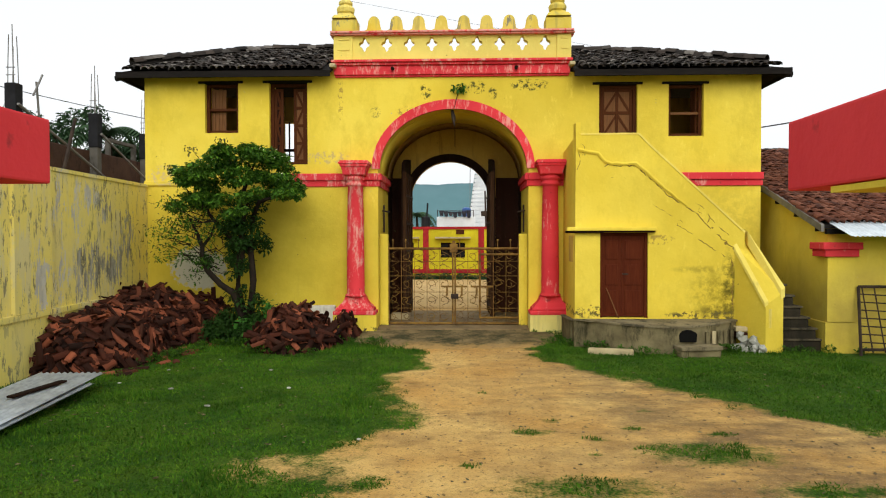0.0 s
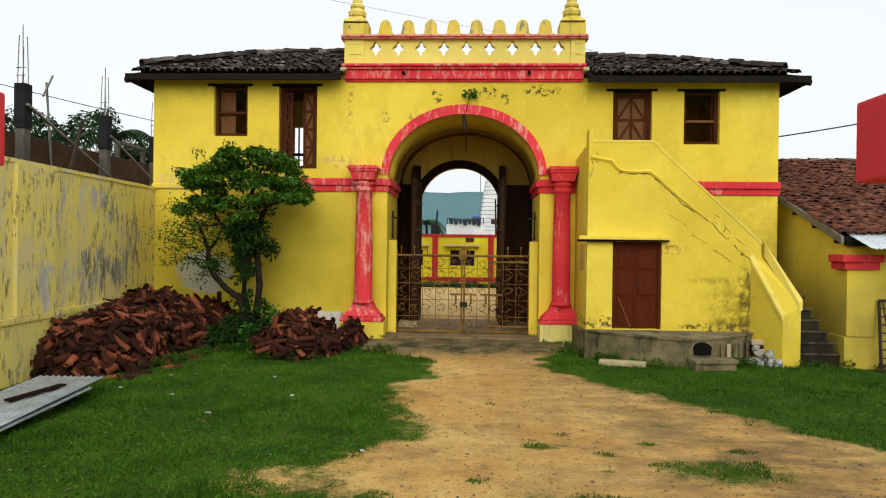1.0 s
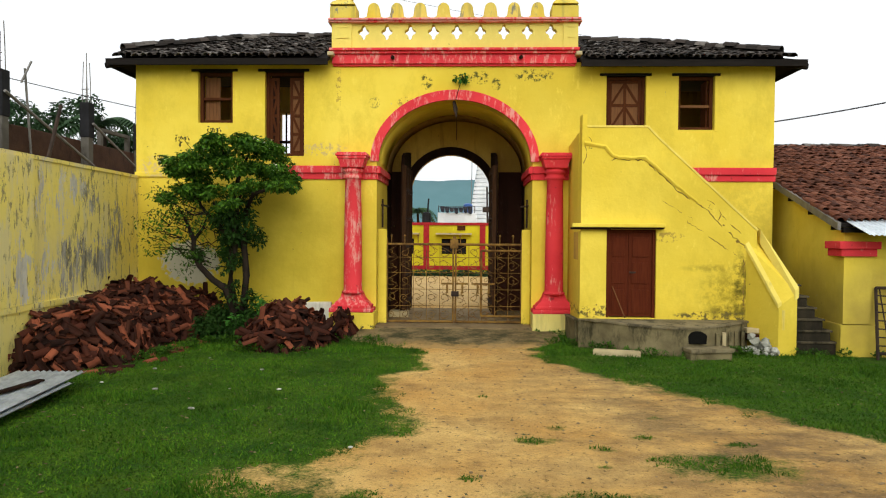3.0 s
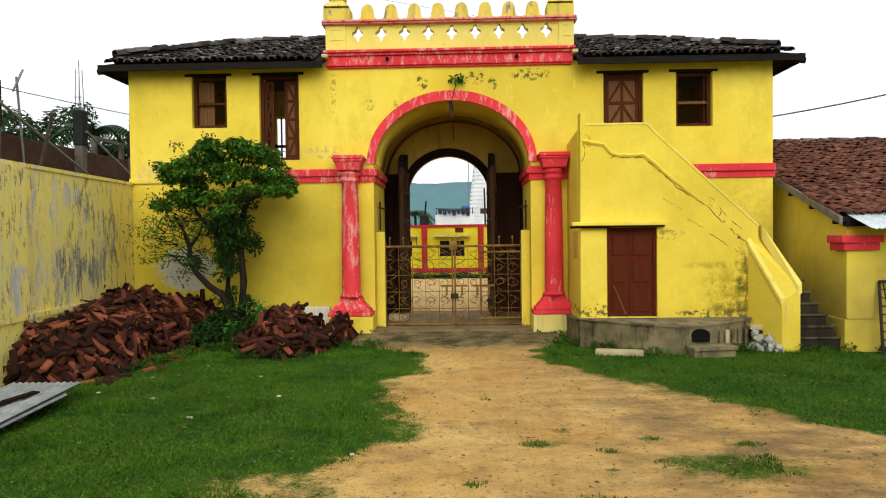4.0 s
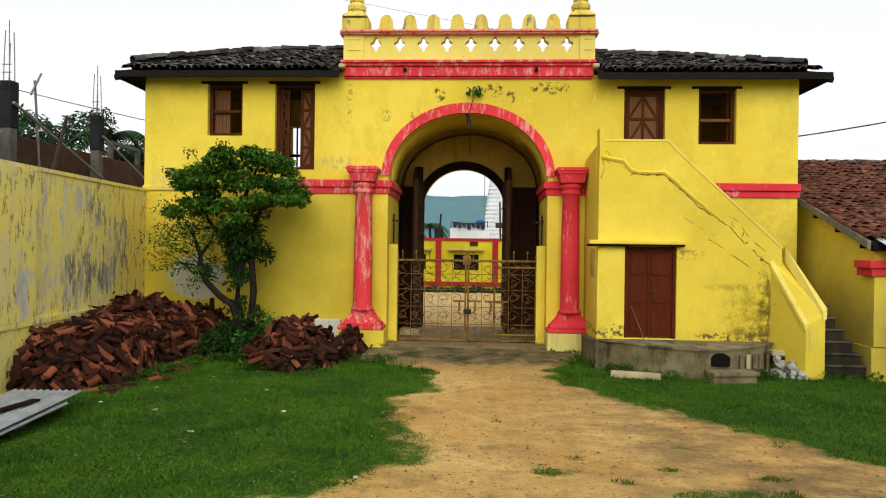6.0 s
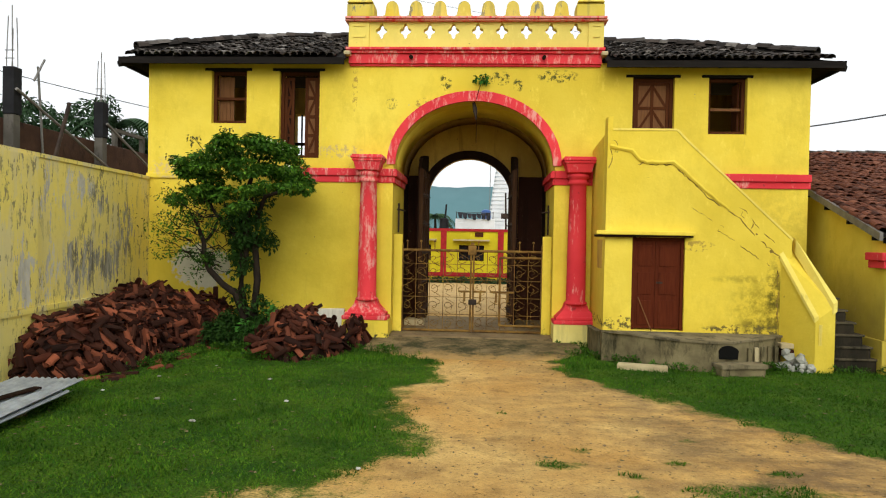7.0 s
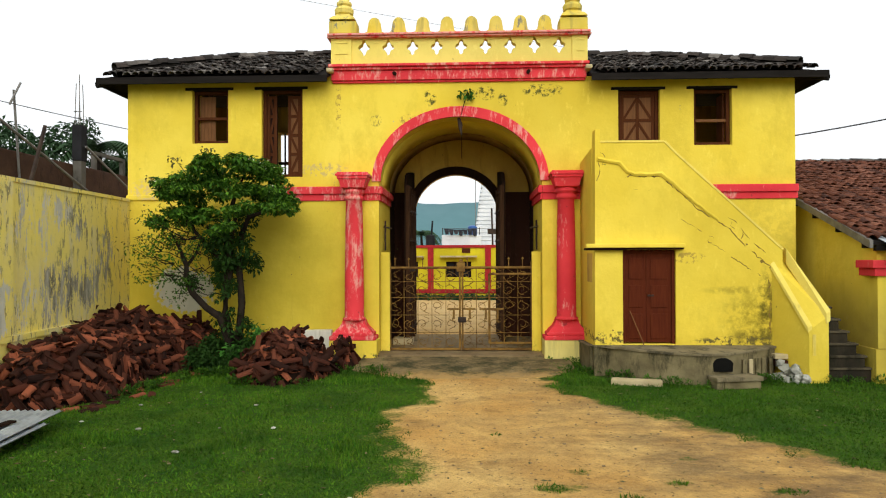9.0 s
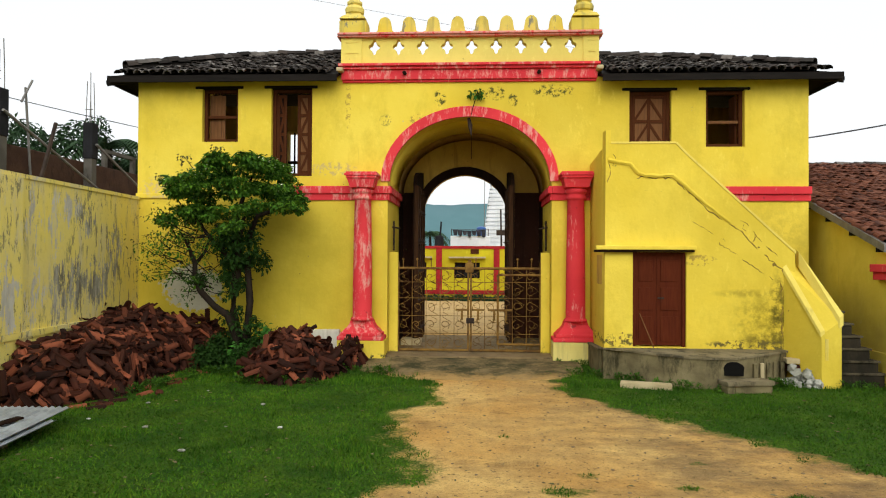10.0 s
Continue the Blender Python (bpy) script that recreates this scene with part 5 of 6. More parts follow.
# curved plinth with its drain
plinth = thing("plinth", "low mossy cement platform with a curved front", "platform", at=(3.3, 11.7, 0))
edge = [(2.0, 13.12), (1.93, 13.12), (1.93, 12.6), (1.97, 12.2), (2.20, 11.98), (2.46, 11.70), (2.77, 11.45), (3.06, 11.28), (3.37, 11.17), (3.64, 11.15), (3.86, 11.22), (4.06, 11.36), (4.32, 11.54), (4.57, 11.72), (4.82, 11.93)]
edge = [(x, y if y > S else S - (S - y) * 0.82) for x, y in edge]
out = edge + [(4.82, S - 0.004), (2.0, S - 0.004)]


def slab(bm, outline, low, inner, rim_z):
    """A slab whose top falls from the wall towards its curved rim."""
    prism(bm, outline, low, rim_z, "z")
    for v in bm.verts:
        if v.co.z > low + 1e-4:
            v.co.z = rim_z + (inner - rim_z) * max(0.0, min(1.0, (v.co.y - 11.3) / 0.7)) * (1.0 if v.co.y < 12.02 else 0.0)
    bmesh.ops.triangulate(bm, faces=[f for f in bm.faces if len(f.verts) > 4])
    return bm


part("body", slab(bmesh.new(), out, -0.05, 0.475, 0.43), old_cement, plinth)
lip = [(x + (x - 3.3) * 0.012, y - 0.02 if y < S - 0.01 else y) for x, y in out]
bm = slab(bmesh.new(), lip, 0.432, 0.505, 0.46)
for v in bm.verts:
    if v.co.z < 0.4325:
        v.co.z += 0.045 * max(0.0, min(1.0, (v.co.y - 11.3) / 0.7)) * (1.0 if v.co.y < 12.02 else 0.0)
part("top", bm, worn_cement, plinth, "worn cement top")
# no real hollow: a black block paints the dark inside of the drain
bm = prism(bmesh.new(), [(3.64, 0.20), (3.92, 0.20), (3.93, 0.33)] + [(3.78 + 0.14 * math.cos(a), 0.33 + 0.075 * math.sin(a)) for a in (0.5, 1.1, 1.7, 2.3, 2.8)] + [(3.63, 0.32)], 11.298, 11.50)
part("drain_hole", bm, hollow_shade, plinth, "black arched block painted as the shaded drain opening")
for k in range(5):
    part("pilaster", boxed(4.14 + 0.13 * k, 4.20 + 0.13 * k, 11.48 + 0.08 * k, 11.78, 0.0, 0.35, bevel=0.008), cement_pale if k == 1 else old_cement, plinth)
part("brick", boxed(4.76, 4.98, 11.76, 11.94, 0.20, 0.30, bevel=0.012), pile_tile, plinth, "bare brick at the broken corner")
part("brick", boxed(4.74, 4.94, 11.74, 11.92, 0.32, 0.40, bevel=0.012), cement_pale, plinth)
block = thing("step_block", "low mossy cement block with a flat top before the platform", "step", at=(3.85, 11.0, 0))
for name, bm, mat in (("top", boxed(-0.45, 0.45, -0.20, 0.20, 0.11, 0.175, bevel=0.018), worn_cement), ("foot", boxed(-0.44, -0.30, -0.17, 0.17, -0.04, 0.11, bevel=0.015), old_cement), ("foot", boxed(-0.28, 0.43, -0.15, 0.17, -0.04, 0.11, bevel=0.015), old_cement)):
    bm.transform(pose(3.88, 11.12, 0.0, 0, 0, 12) @ Matrix.Diagonal((0.82, 0.75, 1.0, 1.0)))
    part(name, bm, mat, block)
bm = boxed(-0.37, 0.37, -0.10, 0.10, -0.02, 0.085, bevel=0.022)
bm.transform(pose(2.50, 11.30, 0.0, 0, 0, -15))
tagged(link("stone_slab", bm, cement_pale), "pale stone slab lying in the grass", "slab")
rnd = random.Random(8)
heap = thing("rubble_heap", "small heap of white plaster rubble beside the stair", "rubble", at=(4.8, 11.7, 0))
for k in range(26):
    bm = bmesh.new()
    r = rnd.uniform(0.035, 0.10)
    u = rnd.random()
    bmesh.ops.create_icosphere(bm, subdivisions=1, radius=r)
    for v in bm.verts:
        v.co *= rnd.uniform(0.6, 1.15)
    bm.transform(pose(4.66 + 0.42 * u + rnd.uniform(-0.08, 0.08), 11.72 - 0.25 * u + rnd.uniform(-0.12, 0.12), rnd.uniform(0.02, 0.30 * (1 - abs(u - 0.3))), rnd.uniform(0, 180), rnd.uniform(0, 180), 0))
    part("lump", bm, rubble, heap)


# ---- left boundary wall and what stands behind it ----
def wx(y):
    return -6.36 + 0.06 * (13.4 - y)


def slanted_wall(bm, y0, y1, z0, z1, face, thick):
    """A wall that follows the slightly skewed line of the left boundary; face is how far it stands proud."""
    q = [(wx(y0) + face, y0), (wx(y1) + face, y1), (wx(y1) + face - thick, y1), (wx(y0) + face - thick, y0)]
    return prism(bm, q, z0, z1, "z")


side_wall = thing("wall_west", "yellow boundary wall with peeling grey patches and runs of dirt", "wall", kind="structure", at=(wx(9), 9, 0))
part("body", slanted_wall(bmesh.new(), 1.0, 13.45, -0.05, 2.97, 0.0, 0.28), yellow_peeling, side_wall)
bm = slanted_wall(bmesh.new(), 1.0, 13.44, -0.05, 0.82, 0.05, 0.049)
part("plinth", bm, yellow_peeling, side_wall)
bm = slanted_wall(bmesh.new(), 1.0, 13.44, 0.822, 0.90, 0.075, 0.074)
part("moulding", bm, yellow_peeling, side_wall)
part("coping", slanted_wall(bmesh.new(), 1.0, 13.44, 2.972, 3.03, 0.02, 0.32), yellow_peeling, side_wall, "weathered cement top edge")
part("pilaster", slanted_wall(bmesh.new(), 8.9, 9.82, 0.905, 2.965, 0.06, 0.059), yellow_peeling, side_wall)

tagged(link("brown_wall", boxed(-9.3, -9.0, 4.0, 21.0, -0.05, 4.06, bevel=0.03), brown_masonry), "unplastered dark brown masonry wall of an unfinished house", "wall", kind="structure")
for y, top in ((10.4, 5.05), (13.15, 5.02), (16.12, 4.95), (18.66, 4.84)):
    p = thing("concrete_post", "dark unfinished concrete post with rusty bars sticking out", "post", "unfinished concrete posts", at=(-8.88, y, 0.0))
    part("stem", boxed(-8.998, -8.80, y - 0.095, y + 0.095, -0.05, 4.13, bevel=0.01), grey_concrete, p)
    part("cap", boxed(-9.01, -8.78, y - 0.115, y + 0.115, 4.132, top, bevel=0.02), black_concrete, p, "tar-black upper end")
    for dx in (-0.06, 0.06):
        for dy in (-0.07, 0.07):
            h = 0.75 + 0.2 * ((dx > 0) + (dy < 0))
            part("bar", tube(bmesh.new(), [(-8.90 + dx, y + dy, top - 0.02), (-8.90 + dx * 0.8, y + dy * 1.1, top + h * 0.5), (-8.90 + dx * 0.6, y + dy * 0.9, top + h)], 0.010, 5), steel_grey, p)
    for dz in (0.15, 0.3):
        part("tie", rod(bmesh.new(), (-8.97, y - 0.10, top + dz), (-8.79, y - 0.10, top + dz), 0.009), steel_grey, p)
for pts, r, mat, label in (([(-8.74, 13.05, 4.60), (-8.74, 14.6, 4.03), (-8.74, 16.25, 3.42)], 0.030, steel_grey, "pale pole tied aslant between unfinished posts"),
                           ([(-8.74, 16.1, 4.46), (-8.74, 17.4, 3.94), (-8.74, 18.75, 3.40)], 0.030, steel_grey, "pale pole tied aslant between unfinished posts"),
                           ([(-8.85, 14.4, -0.02), (-8.93, 14.1, 3.56), (-8.95, 13.96, 5.24)], 0.024, steel_grey, "thin crooked pole leaning against the unfinished wall"),
                           ([(-6.30, 10.49, 3.02), (-6.30, 10.66, 3.45), (-6.30, 10.83, 3.90)], 0.030, iron, "dark broken branch stuck on the wall top")):
    tagged(link("leaning_pole", tube(bmesh.new(), pts, r, 6), mat), label, "pole", "leaning poles")
tagged(link("cross_stick", tube(bmesh.new(), [(-8.92, 13.80, 4.92), (-8.92, 13.98, 5.20), (-8.92, 14.12, 5.42)], 0.022, 5), steel_grey), "short stick tied across the top of a pole", "stick")
bm = bmesh.new()
box(bm, -9.14, -9.04, 17.0, 18.45, 4.42, 4.50)
box(bm, -9.14, -9.04, 18.33, 18.45, 4.04, 4.418)
box(bm, -9.14, -9.04, 17.0, 17.10, 4.04, 4.418)
tagged(link("window_frame", bm, grey_concrete), "bare concrete window frame on the unfinished wall", "frame")


# ---- foliage ----
def leaf_cloud(name, spots, count, size, mat, parent=None, seed=1, droop=0.3, label=""):
    """Many small pointed leaves scattered in the given blobs (centre, radii)."""
    rnd = random.Random(seed)
    verts, faces = [], []
    total = sum(s[1][0] * s[1][1] * s[1][2] for s in spots) or 1
    for c, r in spots:
        n = max(6, int(count * r[0] * r[1] * r[2] / total))
        for _ in range(n):
            d = Vector((rnd.gauss(0, 1), rnd.gauss(0, 1), rnd.gauss(0, 1))).normalized() * rnd.uniform(0.35, 1.0) ** 0.5
            p = Vector((c[0] + d.x * r[0], c[1] + d.y * r[1], c[2] + d.z * r[2]))
            ax = Vector((d.x * 0.6 + rnd.uniform(-1, 1), d.y * 0.6 + rnd.uniform(-1, 1), rnd.uniform(-1, 0.6) - droop)).normalized()
            sd = ax.cross(Vector((rnd.uniform(-0.6, 0.6), rnd.uniform(-0.6, 0.6), 1))).normalized()
            ln = size * rnd.uniform(0.6, 1.3)
            o = len(verts)
            up = sd.cross(ax) * ln * 0.12
            verts += [p[:], (p + ax * ln * 0.5 + sd * ln * 0.24 + up)[:], (p + ax * ln)[:], (p + ax * ln * 0.5 - sd * ln * 0.24 + up)[:]]
            faces.append((o, o + 1, o + 2, o + 3))
    ob = new(name, put_mesh(name, verts, faces, mat))
    if parent:
        under(ob, parent, label)
        tagged(ob, kind="stuff")
    return ob


TX, TY = -4.22, 12.45
tree = thing("tree", "small leafy tree with twisted dark stems and dense green crown", "tree", at=(TX, TY, 0))
stems = [([(TX + 0.17, TY, -0.05), (TX + 0.14, TY, 0.4), (TX + 0.03, TY + 0.03, 0.9), (TX + 0.05, TY, 1.35), (TX + 0.13, TY, 1.85), (TX + 0.05, TY - 0.02, 2.4), (TX + 0.2, TY, 2.95), (TX + 0.4, TY, 3.4)], [0.11, 0.10, 0.085, 0.08, 0.075, 0.055, 0.035, 0.015]),
         ([(TX + 0.22, TY + 0.04, -0.05), (TX + 0.27, TY + 0.02, 0.6), (TX + 0.33, TY, 1.15), (TX + 0.27, TY + 0.05, 1.7), (TX + 0.32, TY, 2.3), (TX + 0.45, TY, 2.62), (TX + 0.70, TY, 2.70), (TX + 0.98, TY, 2.82)], [0.08, 0.075, 0.065, 0.06, 0.05, 0.04, 0.03, 0.012]),
         ([(TX + 0.17, TY - 0.06, 0.25), (TX + 0.15, TY - 0.1, 0.52), (TX - 0.0, TY - 0.12, 0.92), (TX - 0.24, TY - 0.12, 1.08), (TX - 0.48, TY - 0.1, 1.32), (TX - 0.60, TY - 0.08, 1.55), (TX - 0.60, TY - 0.08, 1.80), (TX - 0.71, TY - 0.1, 2.10), (TX - 0.86, TY - 0.1, 2.35)], [0.075, 0.072, 0.066, 0.058, 0.055, 0.05, 0.042, 0.028, 0.012]),
         ([(TX + 0.08, TY, 1.75), (TX - 0.10, TY, 1.98), (TX - 0.28, TY - 0.04, 2.15), (TX - 0.50, TY + 0.0, 2.40), (TX - 0.62, TY, 2.8)], [0.055, 0.048, 0.04, 0.03, 0.012]),
         ([(TX - 0.60, TY - 0.08, 1.78), (TX - 0.42, TY - 0.1, 2.0), (TX - 0.3, TY - 0.1, 2.35)], [0.035, 0.025, 0.012]),
         ([(TX + 0.10, TY, 2.0), (TX + 0.3, TY - 0.3, 2.5), (TX + 0.5, TY - 0.45, 2.9)], [0.045, 0.03, 0.012])]
trunk = part("trunk", tube(bmesh.new(), *stems[0], n=9), bark, tree, "", True)
for pts, rr in stems[1:]:
    part("limb", tube(bmesh.new(), pts, rr, 8), bark, tree, "", True)
rnd = random.Random(21)
bm = bmesh.new()
twig_ends = []
for _ in range(70):
    u = rnd.random()
    a = Vector((TX - 0.55 + rnd.uniform(-0.5, 0.45), TY + rnd.uniform(-0.35, 0.25), rnd.uniform(1.3, 2.7)))
    b = a + Vector((rnd.uniform(-0.65, 0.15), rnd.uniform(-0.3, 0.2), rnd.uniform(-0.15, 0.35)))
    m = (a + b) / 2 + Vector((0, 0, rnd.uniform(-0.08, 0.08)))
    tube(bm, [a, m, b], [0.010, 0.007, 0.004], 4)
    twig_ends.append(b)
tagged(part("twig", bm, bark, tree), kind="stuff")


def between(v, keys):
    """A height read off a broken line of (place, height)."""
    for (a, p), (b, q) in zip(keys, keys[1:]):
        if v <= b:
            return p + (q - p) * max(0.0, (v - a) / (b - a))
    return keys[-1][1]


spots = []
for k in range(128):
    x = rnd.uniform(-1.05, 1.20)
    top = between(x, [(-1.05, 2.85), (-0.72, 3.32), (-0.2, 3.42), (0.04, 3.62), (0.66, 3.64), (0.95, 3.25), (1.20, 2.85)])
    low = between(x, [(-1.05, 2.45), (-0.5, 2.40), (0.1, 2.30), (0.45, 2.55), (0.8, 2.72), (1.20, 2.68)])
    z = low + (top - low) * (1.0 if k % 3 == 0 else rnd.random() ** 0.8)
    rr = rnd.uniform(0.10, 0.20)
    spots.append(((TX + x, TY + rnd.uniform(-0.75, 0.55), z - 0.06), (rr, rr, rr * rnd.uniform(0.35, 0.6))))
crown_spots = len(spots)
for _ in range(30):
    spots.append(((TX + rnd.uniform(-0.25, 0.52), TY + rnd.uniform(-0.25, 0.25), rnd.uniform(1.45, 2.6)), (0.15, 0.15, 0.14)))
for _ in range(12):
    spots.append(((TX + rnd.uniform(-0.10, 0.40), TY + rnd.uniform(-0.2, 0.1), rnd.uniform(0.7, 1.5)), (0.10, 0.10, 0.13)))
for _ in range(8):
    spots.append(((TX + rnd.uniform(-0.75, -0.45), TY - 0.1, rnd.uniform(1.2, 1.9)), (0.08, 0.08, 0.10)))
leaf_cloud("crown", spots[:crown_spots], 15500, 0.088, tree_leaf, tree, 5)
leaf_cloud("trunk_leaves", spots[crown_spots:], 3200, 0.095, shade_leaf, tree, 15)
leaf_cloud("sparse_leaves", [((b.x, b.y, b.z), (0.15, 0.15, 0.12)) for b in twig_ends], 1500, 0.07, tree_leaf, tree, 6)
leaf_cloud("dry_leaves", [((b.x - 0.1, b.y, b.z + 0.05), (0.22, 0.15, 0.18)) for b in twig_ends[:36]], 420, 0.06, dry_leaf, tree, 7)
for a, b in (((TX - 0.35, TY - 0.2, 3.1), (TX - 0.75, TY - 0.25, 3.62)), ((TX + 0.0, TY - 0.2, 3.3), (TX - 0.2, TY - 0.2, 3.78)), ((TX - 0.8, TY - 0.2, 2.8), (TX - 1.15, TY - 0.2, 3.3))):
    part("twig", tube(bmesh.new(), [a, b], [0.01, 0.004], 4), bark, tree)
    leaf_cloud("sparse_leaves", [((b[0], b[1], b[2] - 0.05), (0.14, 0.1, 0.10))], 26, 0.07, dry_leaf, tree, 9)
leaf_cloud("blossom", spots[:crown_spots:6], 1, 0.045, flower_white, tree, 10)

bush = thing("bush", "bright green low bush at the foot of the tree", "bush", at=(-3.72, 12.5, 0))
for k in range(9):
    a = k * 0.7
    part("stem", tube(bmesh.new(), [(-3.72, 12.5, -0.02), (-3.72 + 0.12 * math.cos(a), 12.5 + 0.1 * math.sin(a), 0.35), (-3.72 + 0.32 * math.cos(a), 12.5 + 0.25 * math.sin(a), 0.72)], [0.012, 0.009, 0.004], 4), bark, bush)
leaf_cloud("leaves", [((-3.72 + 0.28 * math.cos(k), 12.45 + 0.22 * math.sin(k * 1.7), 0.2 + 0.06 * (k % 9)), (0.17, 0.15, 0.12)) for k in range(14)], 900, 0.12, bush_leaf, bush, 12)

# undergrowth leaves carry the shade under the tree in their green
scrub = thing("undergrowth", "dark low undergrowth between the tile heap and the tree", "undergrowth", at=(-4.5, 12.6, 0))
for k in range(8):
    part("stem", tube(bmesh.new(), [(-4.75 + 0.1 * k, 12.75, -0.02), (-4.78 + 0.11 * k, 12.7 - 0.04 * (k % 3), 0.6)], [0.010, 0.004], 4), bark, scrub)
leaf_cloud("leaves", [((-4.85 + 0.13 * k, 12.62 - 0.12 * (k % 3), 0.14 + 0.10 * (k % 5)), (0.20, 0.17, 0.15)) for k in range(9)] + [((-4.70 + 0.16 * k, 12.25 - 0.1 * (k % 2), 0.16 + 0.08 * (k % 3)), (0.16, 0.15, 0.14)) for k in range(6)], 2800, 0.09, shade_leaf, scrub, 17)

weed = thing("weed", "small green weed rooted in a crack above the arch", "weed", at=(-0.04, F - 0.02, 4.8))
part("stem", tube(bmesh.new(), [(-0.02, F + 0.01, 4.98), (-0.04, F - 0.06, 4.9), (-0.10, F - 0.05, 4.7), (-0.15, F - 0.06, 4.5)], [0.012, 0.01, 0.008, 0.004], 5), bark, weed)
leaf_cloud("leaves", [((-0.05, F - 0.09, 4.92), (0.15, 0.07, 0.08)), ((0.02, F - 0.08, 4.84), (0.07, 0.05, 0.08))], 75, 0.09, bush_leaf, weed, 13)


def far_tree(x, y, h, w, seed, palm=False):
    r = random.Random(seed)
    t = thing("palm_tree" if palm else "tree", "distant palm with ragged fronds behind the walls" if palm else "distant leafy tree behind the boundary wall", "palm" if palm else "tree", "distant trees", at=(x, y, 0))
    part("trunk", tube(bmesh.new(), [(x, y, -0.05), (x + 0.1, y, h * 0.4), (x, y, h * 0.85)], [0.16, 0.13, 0.07], 7), bark, t)
    if palm:
        verts, faces = [], []
        for k in range(13):
            a, lift = k * 2.4, r.uniform(-0.1, 0.9)
            for j in range(16):
                u = j / 16
                c = Vector((x + math.cos(a) * w * u, y + math.sin(a) * w * u, h * 0.86 + w * (lift * u - 1.0 * u * u)))
                for sgn in (-1, 1):
                    tip = c + Vector((-math.sin(a) * sgn * 0.34 * w * (1 - u * 0.6), math.cos(a) * sgn * 0.34 * w, -0.22 * w))
                    o = len(verts)
                    verts += [c[:], (c + Vector((math.cos(a), math.sin(a), 0)) * 0.07 * w)[:], tip[:]]
                    faces.append((o, o + 1, o + 2))
        ob = new("crown", put_mesh("crown", verts, faces, far_leaf))
        under(ob, t)
        return
    blobs = []
    for _ in range(26):
        blobs.append(((x + r.uniform(-w, w) * 0.8, y + r.uniform(-w, w) * 0.6, h * r.uniform(0.45, 0.95)), (w * r.uniform(0.18, 0.4), w * r.uniform(0.18, 0.4), w * r.uniform(0.14, 0.3))))
    leaf_cloud("crown", blobs, 6500, 0.17, far_leaf, t, seed)


for args in ((-12.6, 20.5, 6.0, 1.7, 31), (-14.6, 22.0, 6.3, 2.0, 32), (-11.4, 22.5, 5.4, 1.5, 33), (-17.0, 21.0, 6.5, 2.2, 34), (-10.4, 24.5, 5.6, 1.3, 35), (-12.9, 17.0, 5.6, 1.3, 36)):
    far_tree(*args)
far_tree(-10.9, 20.5, 6.1, 1.3, 37, True)
far_tree(-3.1, 44.0, 4.0, 1.3, 38, True)
far_tree(-5.0, 46.0, 4.6, 1.6, 39)

# ---- wing with the tiled roof beside the gatehouse ----
wing = thing("side_wing", "low yellow building with a red clay tile roof", "building", at=(8, 13, 0))
WX, WY, WZE, WSL = 6.16, 11.52, 2.16, 0.36
bm = bmesh.new()
prism(bm, [(WY, -0.05), (20.0, -0.05), (20.0, 3.0), (16.6, 3.86), (WY, WZE - 0.12)], WX, WX + 0.3, "x")
part("wall", bm, yellow, wing)
part("wall", boxed(WX + 0.3, 14.0, WY, WY + 0.3, -0.05, WZE - 0.08), yellow, wing)
part("base_course", boxed(WX - 0.05, 14.0, WY - 0.05, WY - 0.003, -0.05, 0.52, bevel=0.015), yellow, wing)
part("base_course", boxed(WX - 0.05, WX - 0.003, WY, 13.44, -0.05, 0.52, bevel=0.015), yellow, wing)
part("pilaster", boxed(WX - 0.03, WX + 0.42, WY - 0.07, WY - 0.004, 0.53, 1.62), yellow, wing)
bm = bmesh.new()
box(bm, WX - 0.10, WX + 0.46, WY - 0.13, WY + 0.30, 1.62, 1.74, 0.012)
box(bm, WX - 0.15, WX + 0.50, WY - 0.17, WY + 0.30, 1.74, 1.86, 0.012)
part("capital", bm, red, wing, "red plaster capital")
roof = new("roof")
under(roof, wing, "red-brown clay tile roof")
bm = bmesh.new()
prism(bm, [(WY - 0.08, WZE - 0.02), (16.65, WZE - 0.02 + WSL * (16.73 - WY)), (16.65, WZE - 0.07 + WSL * (16.73 - WY)), (WY - 0.08, WZE - 0.07)], WX - 0.10, 14.2, "x")
prism(bm, [(16.65, 4.01), (21.0, 2.6), (21.0, 2.55), (16.65, 3.96)], WX - 0.10, 14.2, "x")
part("deck", bm, roof_timber, roof)
bm = bmesh.new()
prism(bm, [(WY - 0.10, WZE + 0.0), (16.65, WZE + WSL * (16.75 - WY)), (16.65, WZE - 0.12 + WSL * (16.75 - WY)), (WY - 0.10, WZE - 0.12)], WX - 0.16, WX - 0.105, "x")
part("verge_board", bm, steel_grey, roof, "grey weathered verge board")
for k in range(6):
    y = WY + 0.15 + 0.75 * k
    part("purlin", boxed(WX - 0.104, WX + 0.2, y, y + 0.06, WZE - 0.17 + WSL * (y - WY), WZE - 0.075 + WSL * (y - WY)), roof_timber, roof)
places = slope_tiles(WX - 0.06, 10.6, WY - 0.05, WZE + 0.0, WSL, lambda x: 16.55 - WY, 0.125, 0.16, 0.014, 15)
lay_tiles(roof, places, half_tile(0.24, 0.074, 0.06), red_tile, red_tile_fill, 300, lambda m: m.translation.x + 0.2 * m.translation.y)
cm = put_mesh("ridge_tile", *half_tile(0.26, 0.13, 0.115, 0.018), old_tile)
rnd = random.Random(16)
